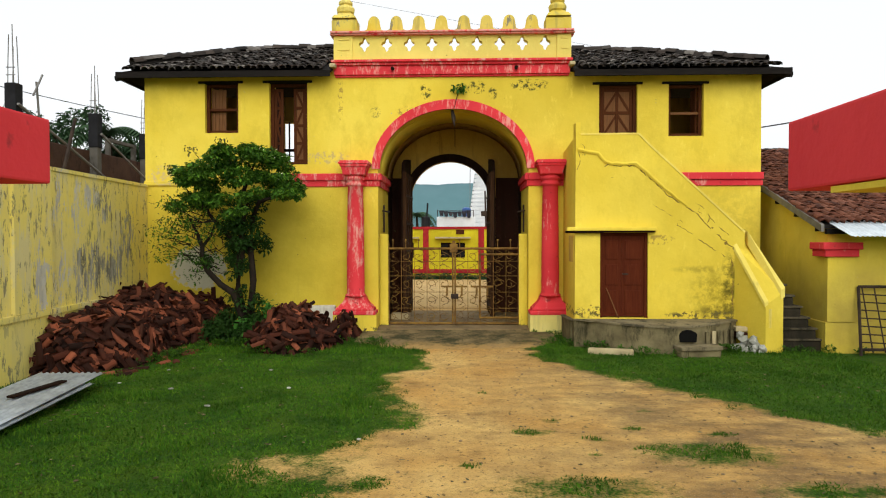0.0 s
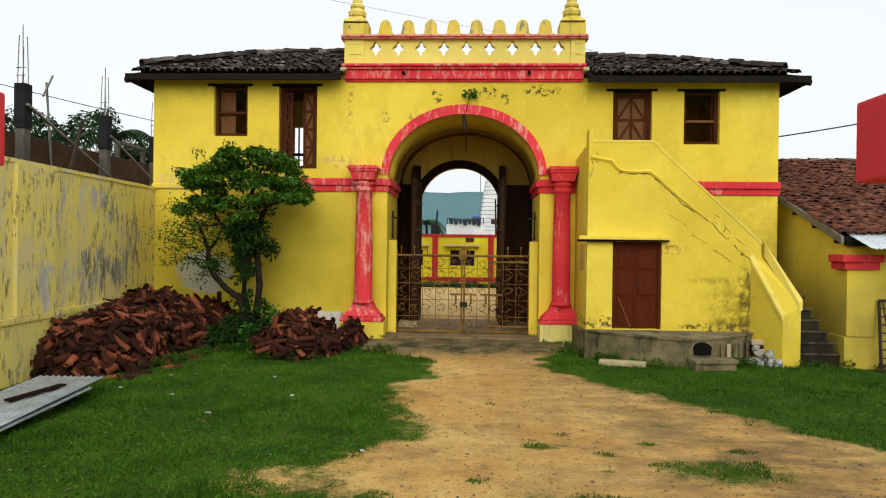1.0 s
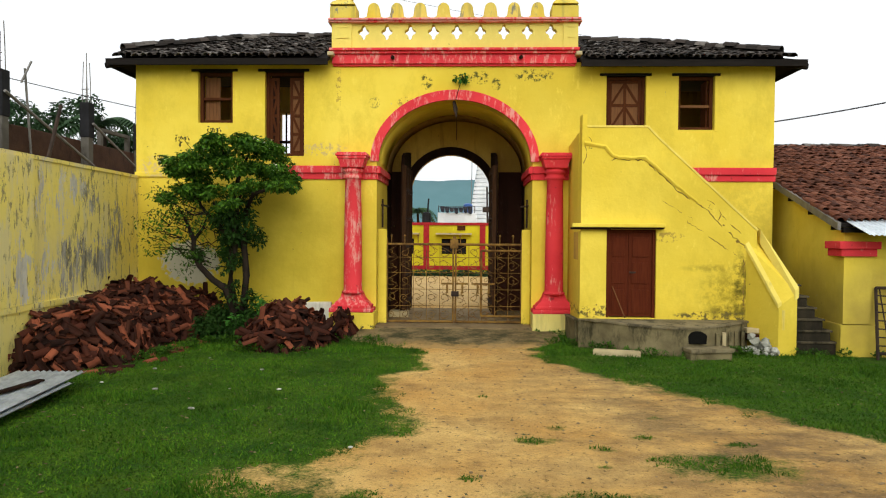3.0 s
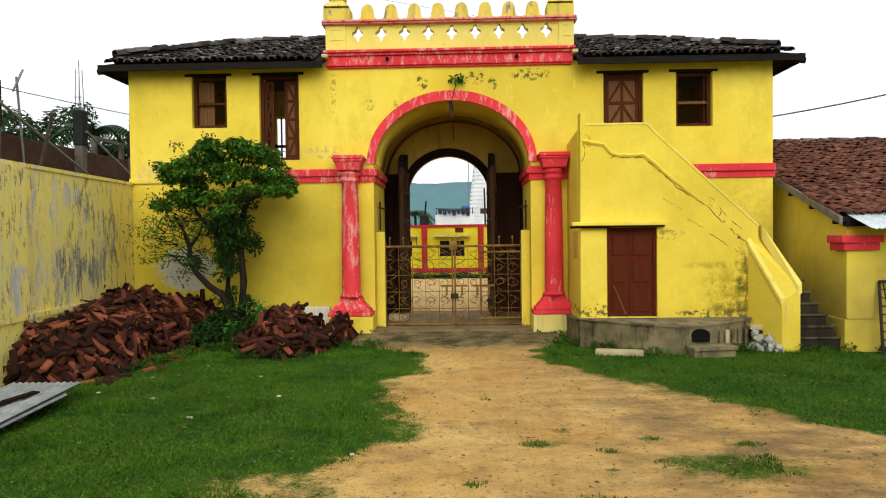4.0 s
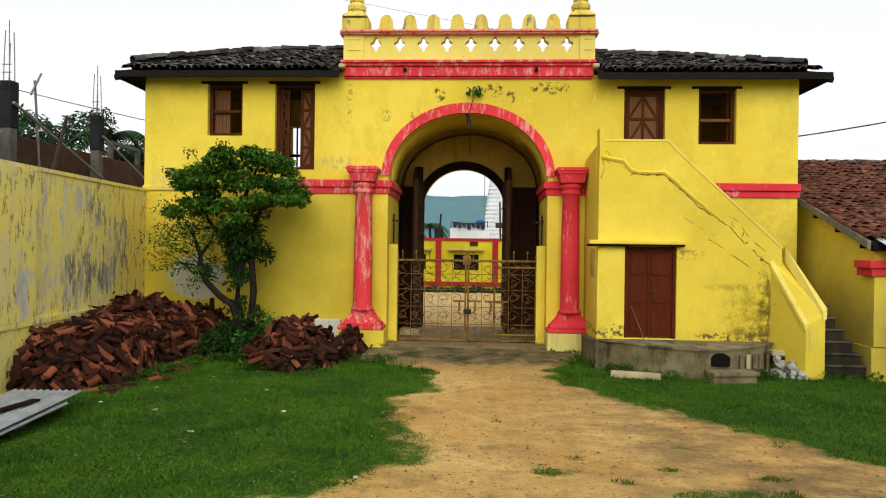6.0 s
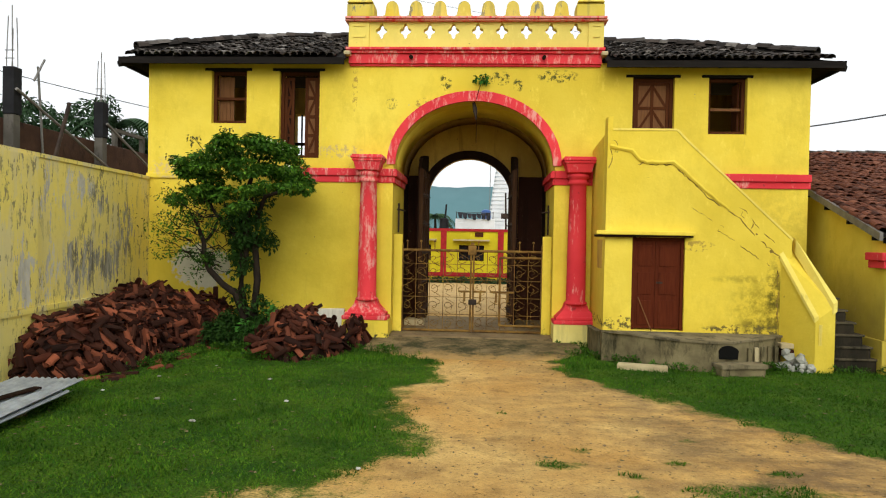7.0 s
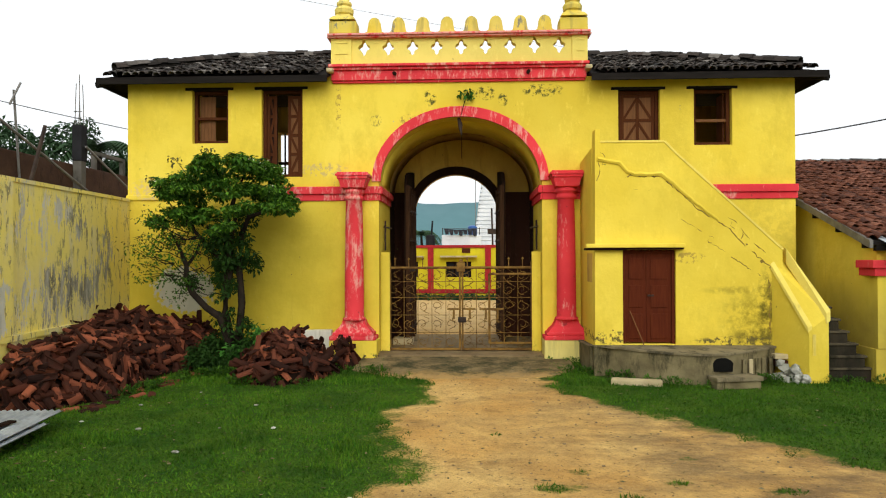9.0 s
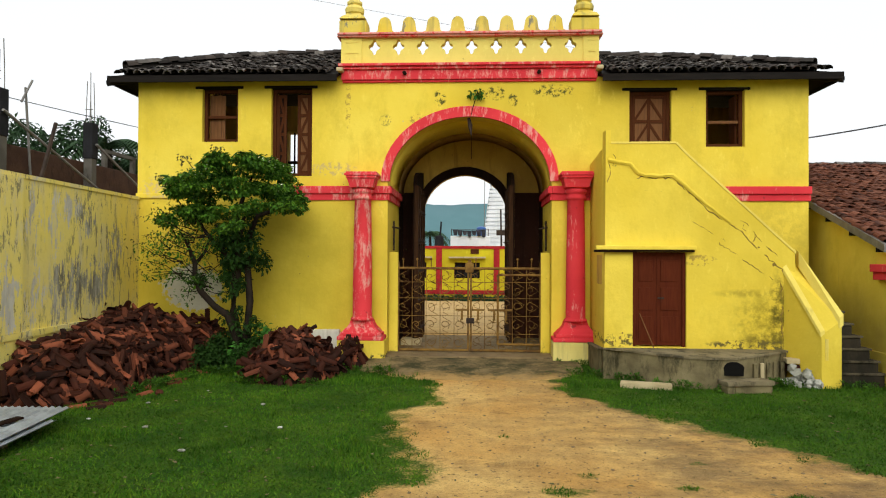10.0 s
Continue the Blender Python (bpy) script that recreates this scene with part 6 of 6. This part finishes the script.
for k in range(36):
    t = new("ridge_tile", cm)
    under(t, roof)
    t.matrix_basis = pose(WX - 0.1 + 0.21 * k, 16.62, 3.98 + rnd.uniform(0, 0.03), rnd.uniform(-3, 3), rnd.uniform(-5, 5), -90 + rnd.uniform(-4, 4))


def corrugated(name, length, width, mat, wave=0.076, depth=0.011):
    """A corrugated sheet along +y with ribs running along y."""
    n = int(width / wave * 8)
    verts, faces = [], []
    for top in (0, 0.004):
        for y in (0, length * 0.5, length):
            for k in range(n + 1):
                verts.append((width * k / n, y, depth * math.sin(k * math.tau / 8) + top))
    w = n + 1
    for j in range(2):
        for k in range(n):
            faces.append((j * w + k, (j + 1) * w + k, (j + 1) * w + k + 1, j * w + k + 1))
            o = 3 * w
            faces.append((o + j * w + k, o + j * w + k + 1, o + (j + 1) * w + k + 1, o + (j + 1) * w + k))
    for k in range(n):
        faces.append((k, k + 1, 3 * w + k + 1, 3 * w + k))
    return put_mesh(name, verts, faces, mat, True)


sheet = new("eave_sheet", corrugated("eave_sheet", 0.80, 2.4, zinc_pale))
under(sheet, roof, "pale corrugated metal sheet at the eave")
sheet.matrix_basis = pose(WX + 0.02, WY - 0.68, WZE - 0.20, 18.5, 0, 0)
part("eave_beam", boxed(WX - 0.06, 14.0, WY - 0.10, WY - 0.02, WZE - 0.16, WZE - 0.075), roof_timber, roof)

rack = thing("metal_rack", "dark rusty metal frame leaning against the wall", "rack", at=(6.9, 11.3, 0))
bm = bmesh.new()
for a, b in (((6.55, 11.2, 0.0), (6.62, 11.42, 1.12)), ((7.5, 11.2, 0.0), (7.5, 11.42, 1.12)), ((6.62, 11.42, 1.12), (7.5, 11.42, 1.12)), ((6.56, 11.22, 0.1), (7.5, 11.22, 0.1))):
    rod(bm, a, b, 0.025, 0.025, 6)
part("frame", bm, iron, rack)
for k in range(7):
    part("bar", rod(bmesh.new(), (6.57 + 0.004 * k, 11.24 + 0.026 * k, 0.22 + 0.13 * k), (7.5, 11.24 + 0.026 * k, 0.22 + 0.13 * k - 0.05), 0.012, 0.012, 5), iron, rack)
for k in range(4):
    part("bar", rod(bmesh.new(), (6.75 + 0.2 * k, 11.21, 0.05), (6.68 + 0.2 * k, 11.42, 1.1), 0.012, 0.012, 5), iron, rack)

# ---- heaps of old roof tiles ----
def heap_of_tiles(name, label, height, area, singles, fill, seed, at):
    """A mound with whole and broken half-round tiles lying every way on it."""
    r = random.Random(seed)
    t = thing(name, label, "tile heap", at=at)
    x0, x1, y0, y1 = area
    n = 44
    # near-black core sheet paints the shade in the gaps between tiles
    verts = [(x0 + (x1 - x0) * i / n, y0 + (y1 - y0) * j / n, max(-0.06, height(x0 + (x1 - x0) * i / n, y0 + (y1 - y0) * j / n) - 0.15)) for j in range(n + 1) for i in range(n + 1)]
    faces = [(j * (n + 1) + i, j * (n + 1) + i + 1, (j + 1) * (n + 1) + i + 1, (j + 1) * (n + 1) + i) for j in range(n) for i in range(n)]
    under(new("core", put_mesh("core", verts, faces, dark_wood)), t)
    places = []
    while len(places) < singles + fill:
        x, y = r.uniform(x0, x1), r.uniform(y0, y1)
        h = height(x, y)
        if h < 0.0:
            continue
        e = 0.05
        gx, gy = (height(x + e, y) - height(x - e, y)) / (2 * e), (height(x, y + e) - height(x, y - e)) / (2 * e)
        nrm = Vector((-gx, -gy, 1.0)).normalized()
        base = nrm.to_track_quat("Z", "Y").to_matrix().to_4x4()
        single = len(places) < singles
        s = r.uniform(0.75, 1.15)
        m = Matrix.Translation((x, y, h + (r.uniform(0.0, 0.07) if single else r.uniform(-0.09, 0.02)))) @ base @ pose(0, 0, 0, r.uniform(-30, 30), r.choice((0, 0, 180)) + r.uniform(-40, 40), r.uniform(0, 360)) @ Matrix.Diagonal((s, s * r.choice((1.0, 1.0, 0.8, 0.55)), s, 1))
        places.append(m)
    lay_tiles(t, places, half_tile(0.30, 0.058, 0.047, 0.013), pile_tile, pile_tile_fill, singles)


def heap_a(x, y):
    right = -4.95 + (0.55 * max(0.0, min(1.0, (y - 11.9) / 0.9))) - 0.22 * max(0.0, (10.2 - y) / 0.6) ** 1.4
    d = min(right - x, (y - 9.15) * 0.9, (13.42 - y) * 1.3, x + 6.35 + 0.75)
    lump = 0.10 * noise.noise(Vector((x * 2.1, y * 2.1, 4.0))) + 0.05 * noise.noise(Vector((x * 5, y * 5, 1.0)))
    return -0.1 if d < 0 else min(1.02 * (1 - math.exp(-2.0 * d)), 0.56 + 0.115 * (y - 9.5)) + lump * min(1, d * 4) + 0.03


def heap_b(x, y):
    k = 1 - ((x + 3.02) / 0.74) ** 2 - ((y - 11.95) / 0.9) ** 2
    k2 = 1 - ((x + 2.25) / 0.25) ** 2 - ((y - 12.72) / 0.35) ** 2
    h = max(0.66 * max(0, k) ** 0.8, 0.42 * max(0, k2) ** 0.7)
    return -0.1 if h <= 0.0 else h + 0.09 * noise.noise(Vector((x * 4, y * 4, 2.0))) * min(1, h * 4)


heap_of_tiles("roof_tile_heap", "large heap of old red-brown half-round roof tiles against the wall", heap_a, (-6.42, -4.2, 9.05, 13.44), 300, 1300, 41, (-5.5, 11.4, 0))
heap_of_tiles("roof_tile_heap", "small heap of broken red-brown roof tiles in the grass", heap_b, (-3.9, -1.85, 11.0, 13.1), 200, 260, 42, (-2.9, 11.95, 0))
loose = random.Random(43)
cm = put_mesh("loose_tile", *half_tile(0.22, 0.062, 0.05, 0.013), pile_tile)
for k in range(16):
    y = loose.uniform(9.3, 12.3)
    t = new("loose_tile", cm)
    x = -4.85 + loose.uniform(0.0, 0.35) - 0.4 * max(0, 9.9 - y)
    t.matrix_world = pose(x, y, ground_height(x, y) - 0.004, 0, loose.choice((0, 180)) * 0, loose.uniform(0, 360))
    tagged(t, "broken red-brown roof tile lying in the grass", "roof tile", "loose roof tiles")

# ---- corrugated sheets on the grass ----
for k, (x, y, z, tilt, turn, ln) in enumerate(((-5.32, 5.6, 0.085, 2.2, 3.0, 2.95), (-5.28, 5.35, 0.05, 2.0, 2.2, 2.8))):
    sh = new("corrugated_sheet", corrugated("corrugated_sheet", ln, 0.86, zinc))
    sh.matrix_world = pose(x, y, z, tilt, 0, turn)
    tagged(sh, "grey galvanised corrugated roofing sheet lying on the grass", "metal sheet", "corrugated sheets")
tagged(link("stone_block", boxed(-5.15, -4.75, 7.55, 7.72, -0.02, 0.115, bevel=0.02), old_cement), "low stone under the corrugated sheets", "stone block")
tagged(link("stone_block", boxed(-5.15, -4.55, 5.5, 5.65, -0.02, 0.045, bevel=0.01), old_cement), "low stone under the corrugated sheets", "stone block")
bm = boxed(-0.05, 0.05, 0.0, 0.75, 0.0, 0.025, bevel=0.008)
bm.transform(pose(-5.02, 7.3, 0.172, 2.2, 0, -14))
tagged(link("dark_strip", bm, dark_wood), "dark wooden strip lying on the corrugated sheet", "board")

# ---- red porch beams that frame the start of the way ----
for x, s, y1, z0 in ((0.785, 1, 1.45, 2.078), (-0.905, -1, 1.50, 2.105)):
    t = thing("porch_beam", "red-painted masonry porch beam on a yellow pier", "beam", "porch beams", at=(x, -0.6, 0))
    a, b = min(x, x + s * 0.22), max(x, x + s * 0.22)
    part("beam", boxed(a, b, -2.88, y1, z0, z0 + 0.152, bevel=0.006), red_fresh, t)
    part("soffit_beam", boxed(a + 0.004, b - 0.004, -2.88, y1 - 0.17 - (0.3 if s < 0 else 0), z0 - 0.014, z0 - 0.002), yellow, t)
    part("pier", boxed(a - 0.05, b + 0.05, -1.2, -0.75, -0.05, z0 - 0.016, bevel=0.01), yellow, t)

bm = wall_with_holes(bmesh.new(), -7.0, 14.0, -0.05, 3.3, -3.2, -2.9, [(-0.6, 0.5, 0.0, 2.05)])
tagged(link("wall_south", bm, yellow), "plain yellow wall behind the porch", "wall", kind="structure")

# ---- the yard beyond the passage ----
FY = 31.0
far = thing("yard_house", "low bright yellow house with red bands across the yard", "house", at=(0, FY, 0.13))
part("wall", wall_with_holes(bmesh.new(), -9, 9, -0.05, 2.28, FY, FY + 0.3, [(-1.05, 0.06, 0.98, 1.67), (-3.4, -2.3, 0.98, 1.67)]), far_yellow, far)
part("top_band", boxed(-9, 9, FY - 0.06, FY + 0.3, 2.282, 2.40), far_red, far)
part("base_band", boxed(-9, 9, FY - 0.05, FY - 0.002, 0.27, 0.45), far_red, far)
for x in (-1.74, 0.80, 3.3, -4.3):
    part("pilaster", boxed(x - 0.13, x + 0.13, FY - 0.05, FY - 0.003, 0.452, 2.28), far_red, far)
for x0, x1 in ((-1.05, 0.06), (-3.4, -2.3)):
    w = new("window")
    under(w, far)
    bm = bmesh.new()
    for k in range(4):
        xx = x0 + (x1 - x0) * k / 3
        box(bm, xx - 0.03, xx + 0.03, FY + 0.02, FY + 0.08, 0.98, 1.67)
    for z in (0.98, 1.32, 1.62):
        box(bm, x0, x1, FY + 0.025, FY + 0.075, z, z + 0.05)
    part("frame", bm, dark_wood, w)
    part("pane", boxed(x0, x1, FY + 0.15, FY + 0.17, 0.98, 1.67), black_concrete, w)
    part("sunshade", boxed(x0 - 0.25, x1 + 0.25, FY - 0.35, FY - 0.003, 1.86, 1.93), cement_pale, w, "pale cement sunshade")
part("vent", boxed(-0.35, 0.02, FY - 0.03, FY - 0.004, 2.05, 2.25), brown_wood, far)
weeds = [((x * 0.45 - 4.0, FY - 0.25 - 0.12 * (x % 3), 0.10 + 0.05 * (x % 2)), (0.30, 0.2, 0.13)) for x in range(20)]
strip = leaf_cloud("weeds", weeds, 4200, 0.15, far_leaf, None, 71)
tagged(strip, "low green weeds along the foot of the yellow house", "weeds", kind="stuff")
tagged(link("roof_hut", boxed(-1.45, 0.6, 36, 38, 0.1, 3.0, bevel=0.04), tower_white), "white flat-roofed house behind the yellow one", "house")
rnd = random.Random(51)
line = thing("laundry", "dark clothes hanging on a line above a roof", "laundry", at=(-0.6, 35.9, 3.0))
for x in (-1.4, 0.5):
    part("post", rod(bmesh.new(), (x, 36.1, 2.98), (x, 35.9, 3.36), 0.02, 0.02, 5), iron, line)
part("line", rod(bmesh.new(), (-1.4, 35.9, 3.32), (0.5, 35.9, 3.32), 0.012), cable_black, line)
for k in range(7):
    x = -1.33 + 0.24 * k
    sag = 0.05 * math.sin(math.pi * k / 6)
    bm = bmesh.new()
    drop = rnd.uniform(0.22, 0.36)
    prism(bm, [(x, 3.32 - sag), (x + 0.25, 3.31 - sag), (x + 0.24, 3.30 - drop), (x + 0.15, 3.26 - drop), (x + 0.06, 3.31 - drop)], 35.885, 35.91)
    part("cloth", bm, dark_cloth, line)
bm = bmesh.new()
lathe(bm, 0.14, 36.6, [(0.24, 2.99), (0.25, 3.05), (0.25, 3.42), (0.20, 3.48), (0.08, 3.52)], 14)
tagged(link("water_tank", bm, blue_plastic), "blue plastic water tank on a flat roof", "water tank")
bm = bmesh.new()
lathe(bm, -2.0, 35.5, [(0.22, 0.1), (0.24, 2.5), (0.22, 2.95), (0.12, 3.0)], 10)
tube(bm, [(-1.95, 35.5, 3.0), (-1.9, 35.5, 3.7)], 0.05, 6)
tagged(link("dark_post", bm, black_concrete), "dark round post behind the yellow house", "post")
bm = bmesh.new()
rod(bm, (1.15, 33.5, 0.1), (1.05, 33.5, 4.2), 0.05, 0.04, 6)
box(bm, 0.85, 1.25, 33.42, 33.58, 2.95, 3.2)
tagged(link("utility_pole", bm, iron), "thin dark utility pole with a small box", "pole")

tower = thing("temple_tower", "tall white ribbed temple tower beyond the yard", "temple", at=(3.2, 60, 0))
bm = bmesh.new()
prof = []
for k in range(46):
    z = 0.1 + 0.34 * k
    hw = 2.75 * (1 - (z / 18.0) ** 1.5) + 0.25
    prof += [(hw, z), (hw, z + 0.22), (hw - 0.14, z + 0.23), (hw - 0.14, z + 0.33)]
lathe(bm, 3.2, 60, prof, square=True)
part("body", bm, tower_white, tower)
bm = bmesh.new()
for k in range(20):
    z = 0.1 + 0.78 * k
    hw = 2.75 * (1 - (z / 18.0) ** 1.5) + 0.25
    box(bm, 3.2 - hw * 0.35, 3.2 + hw * 0.35, 60 - hw - 0.18, 60 - hw + 0.2, z, z + 0.6)
part("rib", bm, tower_white, tower)
tube(bm := bmesh.new(), [(0.45, 58, 0.1), (0.5, 58, 9.6)], 0.03, 5)
tagged(link("flag_pole", bm, steel_grey), "thin flag pole before the temple tower", "pole")


def hill():
    verts, faces = [], []
    n = 90
    for i in range(n + 1):
        x = -900 + 1800 * i / n
        h = 119 + 10 * noise.noise(Vector((x * 0.006, 3.0, 0))) + 5 * noise.noise(Vector((x * 0.03, 7.0, 0))) - 0.00013 * (x + 40) ** 2
        if x > 30:
            h -= 0.5 * (x - 30)
        h = max(h, 22)
        for j, (d, k) in enumerate(((1300, 0.0), (1380, 0.55), (1500, 1.0), (1800, 0.6))):
            verts.append((x, d + 25 * noise.noise(Vector((x * 0.02, j, 1))), -1 + h * k))
    for i in range(n):
        for j in range(3):
            a = i * 4 + j
            faces.append((a, a + 4, a + 5, a + 1))
    return put_mesh("backdrop", verts, faces, hazy_hill, True)


tagged(new("backdrop", hill()), "hazy blue-green wooded hill in the distance", "hill", kind="structure")


# ---- cables ----
def cable(a, b, sag, r, label):
    a, b = Vector(a), Vector(b)
    pts = [a.lerp(b, k / 16) - Vector((0, 0, sag * 4 * (k / 16) * (1 - k / 16))) for k in range(17)]
    tagged(link("cable", tube(bmesh.new(), pts, r, 5), cable_black), label, "cable", "overhead cables")


cable((5.95, 13.9, 4.15), (13.0, 12.6, 5.75), 0.17, 0.014, "black cable running from the gatehouse corner")
cable((-6.4, 16.3, 4.58), (-13.3, 12.0, 6.0), 0.1, 0.009, "thin cable running behind the boundary wall")
bm = rod(bmesh.new(), (5.0, 20.0, -0.05), (5.0, 20.0, 7.3), 0.09, 0.07, 8)
tagged(link("utility_pole", bm, grey_concrete), "grey concrete utility pole behind the gatehouse", "pole")
bm = rod(bmesh.new(), (-36.0, 20.0, -0.05), (-36.0, 20.0, 15.5), 0.12, 0.07, 8)
tagged(link("utility_pole", bm, grey_concrete), "grey concrete utility pole far beside the gatehouse", "pole")
cable((-36.0, 20.0, 15.5), (5.0, 20.0, 7.3), 0.05, 0.0045, "thin cable crossing the sky over the parapet")

# ---- grass blades, litter and pebbles ----
def grass():
    r = random.Random(61)
    verts, faces = [], []
    count = 0
    while count < 120000:
        y = 4.0 + 9.4 * r.random() ** 1.25
        x = r.uniform(-6.1, 6.3)
        b = bare_earth(x, y) + 0.35 * noise.noise(Vector((x * 2.5, y * 2.5, 5.0)))
        if b > 0.40 + 0.1 * r.random() or (y > 11.8 and abs(x + 0.05) < 0.75 + 0.9 * noise.noise(Vector((x * 3.0, y * 3.0, 2.0))) + 0.55 * (y - 11.6)) or (y > 13.0 and abs(x) < 2.4) or (x > 1.9 and y > 11.75 - 0.55 * math.exp(-((x - 3.5) / 0.9) ** 2)) or heap_a(x, y) > 0 or heap_b(x, y) > 0:
            continue
        z = ground_height(x, y) - 0.004
        tuft = 0.55 + 0.9 * max(0.0, noise.noise(Vector((x * 1.3, y * 1.3, 9.0)))) + (0.6 if y > 11.2 else 0.0)
        h = r.uniform(0.020, 0.062) * tuft
        a = r.uniform(0, math.tau)
        w = r.uniform(0.004, 0.011)
        lx, ly = r.gauss(0, 0.018), r.gauss(0, 0.018)
        o = len(verts)
        verts += [(x - w * math.cos(a), y - w * math.sin(a), z), (x + w * math.cos(a), y + w * math.sin(a), z), (x + lx, y + ly, z + h)]
        faces.append((o, o + 1, o + 2))
        count += 1
    tagged(new("grass", put_mesh("grass", verts, faces, grass_leaf)), "short green lawn grass", "grass", kind="stuff")


grass()


def wall_weeds():
    """Dark tufts of weed that line the feet of columns, heaps, platform and walls."""
    r = random.Random(64)
    spots = []
    for (xa, ya), (xb, yb), step in (((-2.55, 13.0), (-1.55, 13.05), 0.10), ((1.25, 13.05), (1.95, 13.0), 0.10), ((-2.2, 12.4), (-1.5, 12.0), 0.12), ((1.3, 12.6), (2.0, 12.0), 0.10), ((2.05, 11.95), (2.9, 11.28), 0.11), ((2.9, 11.25), (3.5, 11.08), 0.14),
                                     ((4.2, 11.3), (5.0, 11.5), 0.16), ((5.45, 11.45), (6.2, 11.4), 0.10), ((6.2, 11.4), (7.4, 11.3), 0.2), ((-3.7, 11.15), (-2.4, 11.15), 0.10), ((-4.9, 10.1), (-4.3, 11.9), 0.16), ((-4.4, 11.9), (-3.6, 11.8), 0.10)):
        n = max(2, int(math.hypot(xb - xa, yb - ya) / step))
        for k in range(n + 1):
            if r.random() < 0.75:
                q = r.uniform(0.04, 0.10)
                spots.append(((xa + (xb - xa) * k / n + r.uniform(-0.05, 0.05), ya + (yb - ya) * k / n + r.uniform(-0.06, 0.06), 0.03 + q * 0.5), (q * 1.2, q, q * 0.8)))
    tagged(leaf_cloud("weeds", spots, 3600, 0.055, weed_leaf, None, 65, -0.8), "dark green weed tufts along the wall feet", "weeds", kind="stuff")


wall_weeds()


def pebbles():
    r = random.Random(62)
    bm = bmesh.new()
    for _ in range(420):
        y = r.uniform(4.2, 12.8)
        x = r.uniform(-3.0, 4.5)
        if bare_earth(x, y) < 0.6:
            continue
        s = r.uniform(0.006, 0.022)
        geo = bmesh.ops.create_icosphere(bm, subdivisions=1, radius=s, matrix=Matrix.Translation((x, y, ground_height(x, y) + s * 0.2)))
        for v in geo["verts"]:
            v.co.z = ground_height(x, y) + (v.co.z - ground_height(x, y)) * 0.6
    tagged(link("pebbles", bm, stone("pebble", (0.30, 0.21, 0.11), (0.16, 0.11, 0.06), (0.06, 0.05, 0.03))), "small pebbles and clods on the earth track", "pebbles", kind="stuff")


pebbles()


def dry_litter():
    r = random.Random(66)
    verts, faces = [], []
    for _ in range(900):
        y = 4.2 + 8.6 * r.random()
        x = r.uniform(-5.5, 5.5)
        if (y > 11.0 and x > 1.7) or heap_a(x, y) > 0 or heap_b(x, y) > 0:
            continue
        z = ground_height(x, y) + 0.012
        a, ln, w = r.uniform(0, math.tau), r.uniform(0.012, 0.035), r.uniform(0.006, 0.014)
        c, q = math.cos(a), math.sin(a)
        o = len(verts)
        verts += [(x - c * ln, y - q * ln, z), (x + q * w, y - c * w, z + r.uniform(0, 0.012)), (x + c * ln, y + q * ln, z + r.uniform(0, 0.01)), (x - q * w, y + c * w, z)]
        faces.append((o, o + 1, o + 2, o + 3))
    tagged(new("leaf_litter", put_mesh("leaf_litter", verts, faces, dry_leaf_brown)), "dry brown leaves scattered on the ground", "leaves", kind="stuff")


dry_litter()
rnd = random.Random(63)
for k in range(9):
    x, y = rnd.uniform(-4.6, -0.8), rnd.uniform(6.2, 11.0)
    bm = bmesh.new()
    s = rnd.uniform(0.02, 0.045)
    bmesh.ops.create_icosphere(bm, subdivisions=1, radius=s)
    for v in bm.verts:
        v.co = Vector((v.co.x * rnd.uniform(0.6, 1.2), v.co.y * rnd.uniform(0.6, 1.2), v.co.z * 0.35))
    bm.transform(Matrix.Translation((x, y, ground_height(x, y) + 0.022)))
    tagged(link("litter_scrap", bm, rubble), "small pale scrap of litter in the grass", "litter", "litter in the grass")
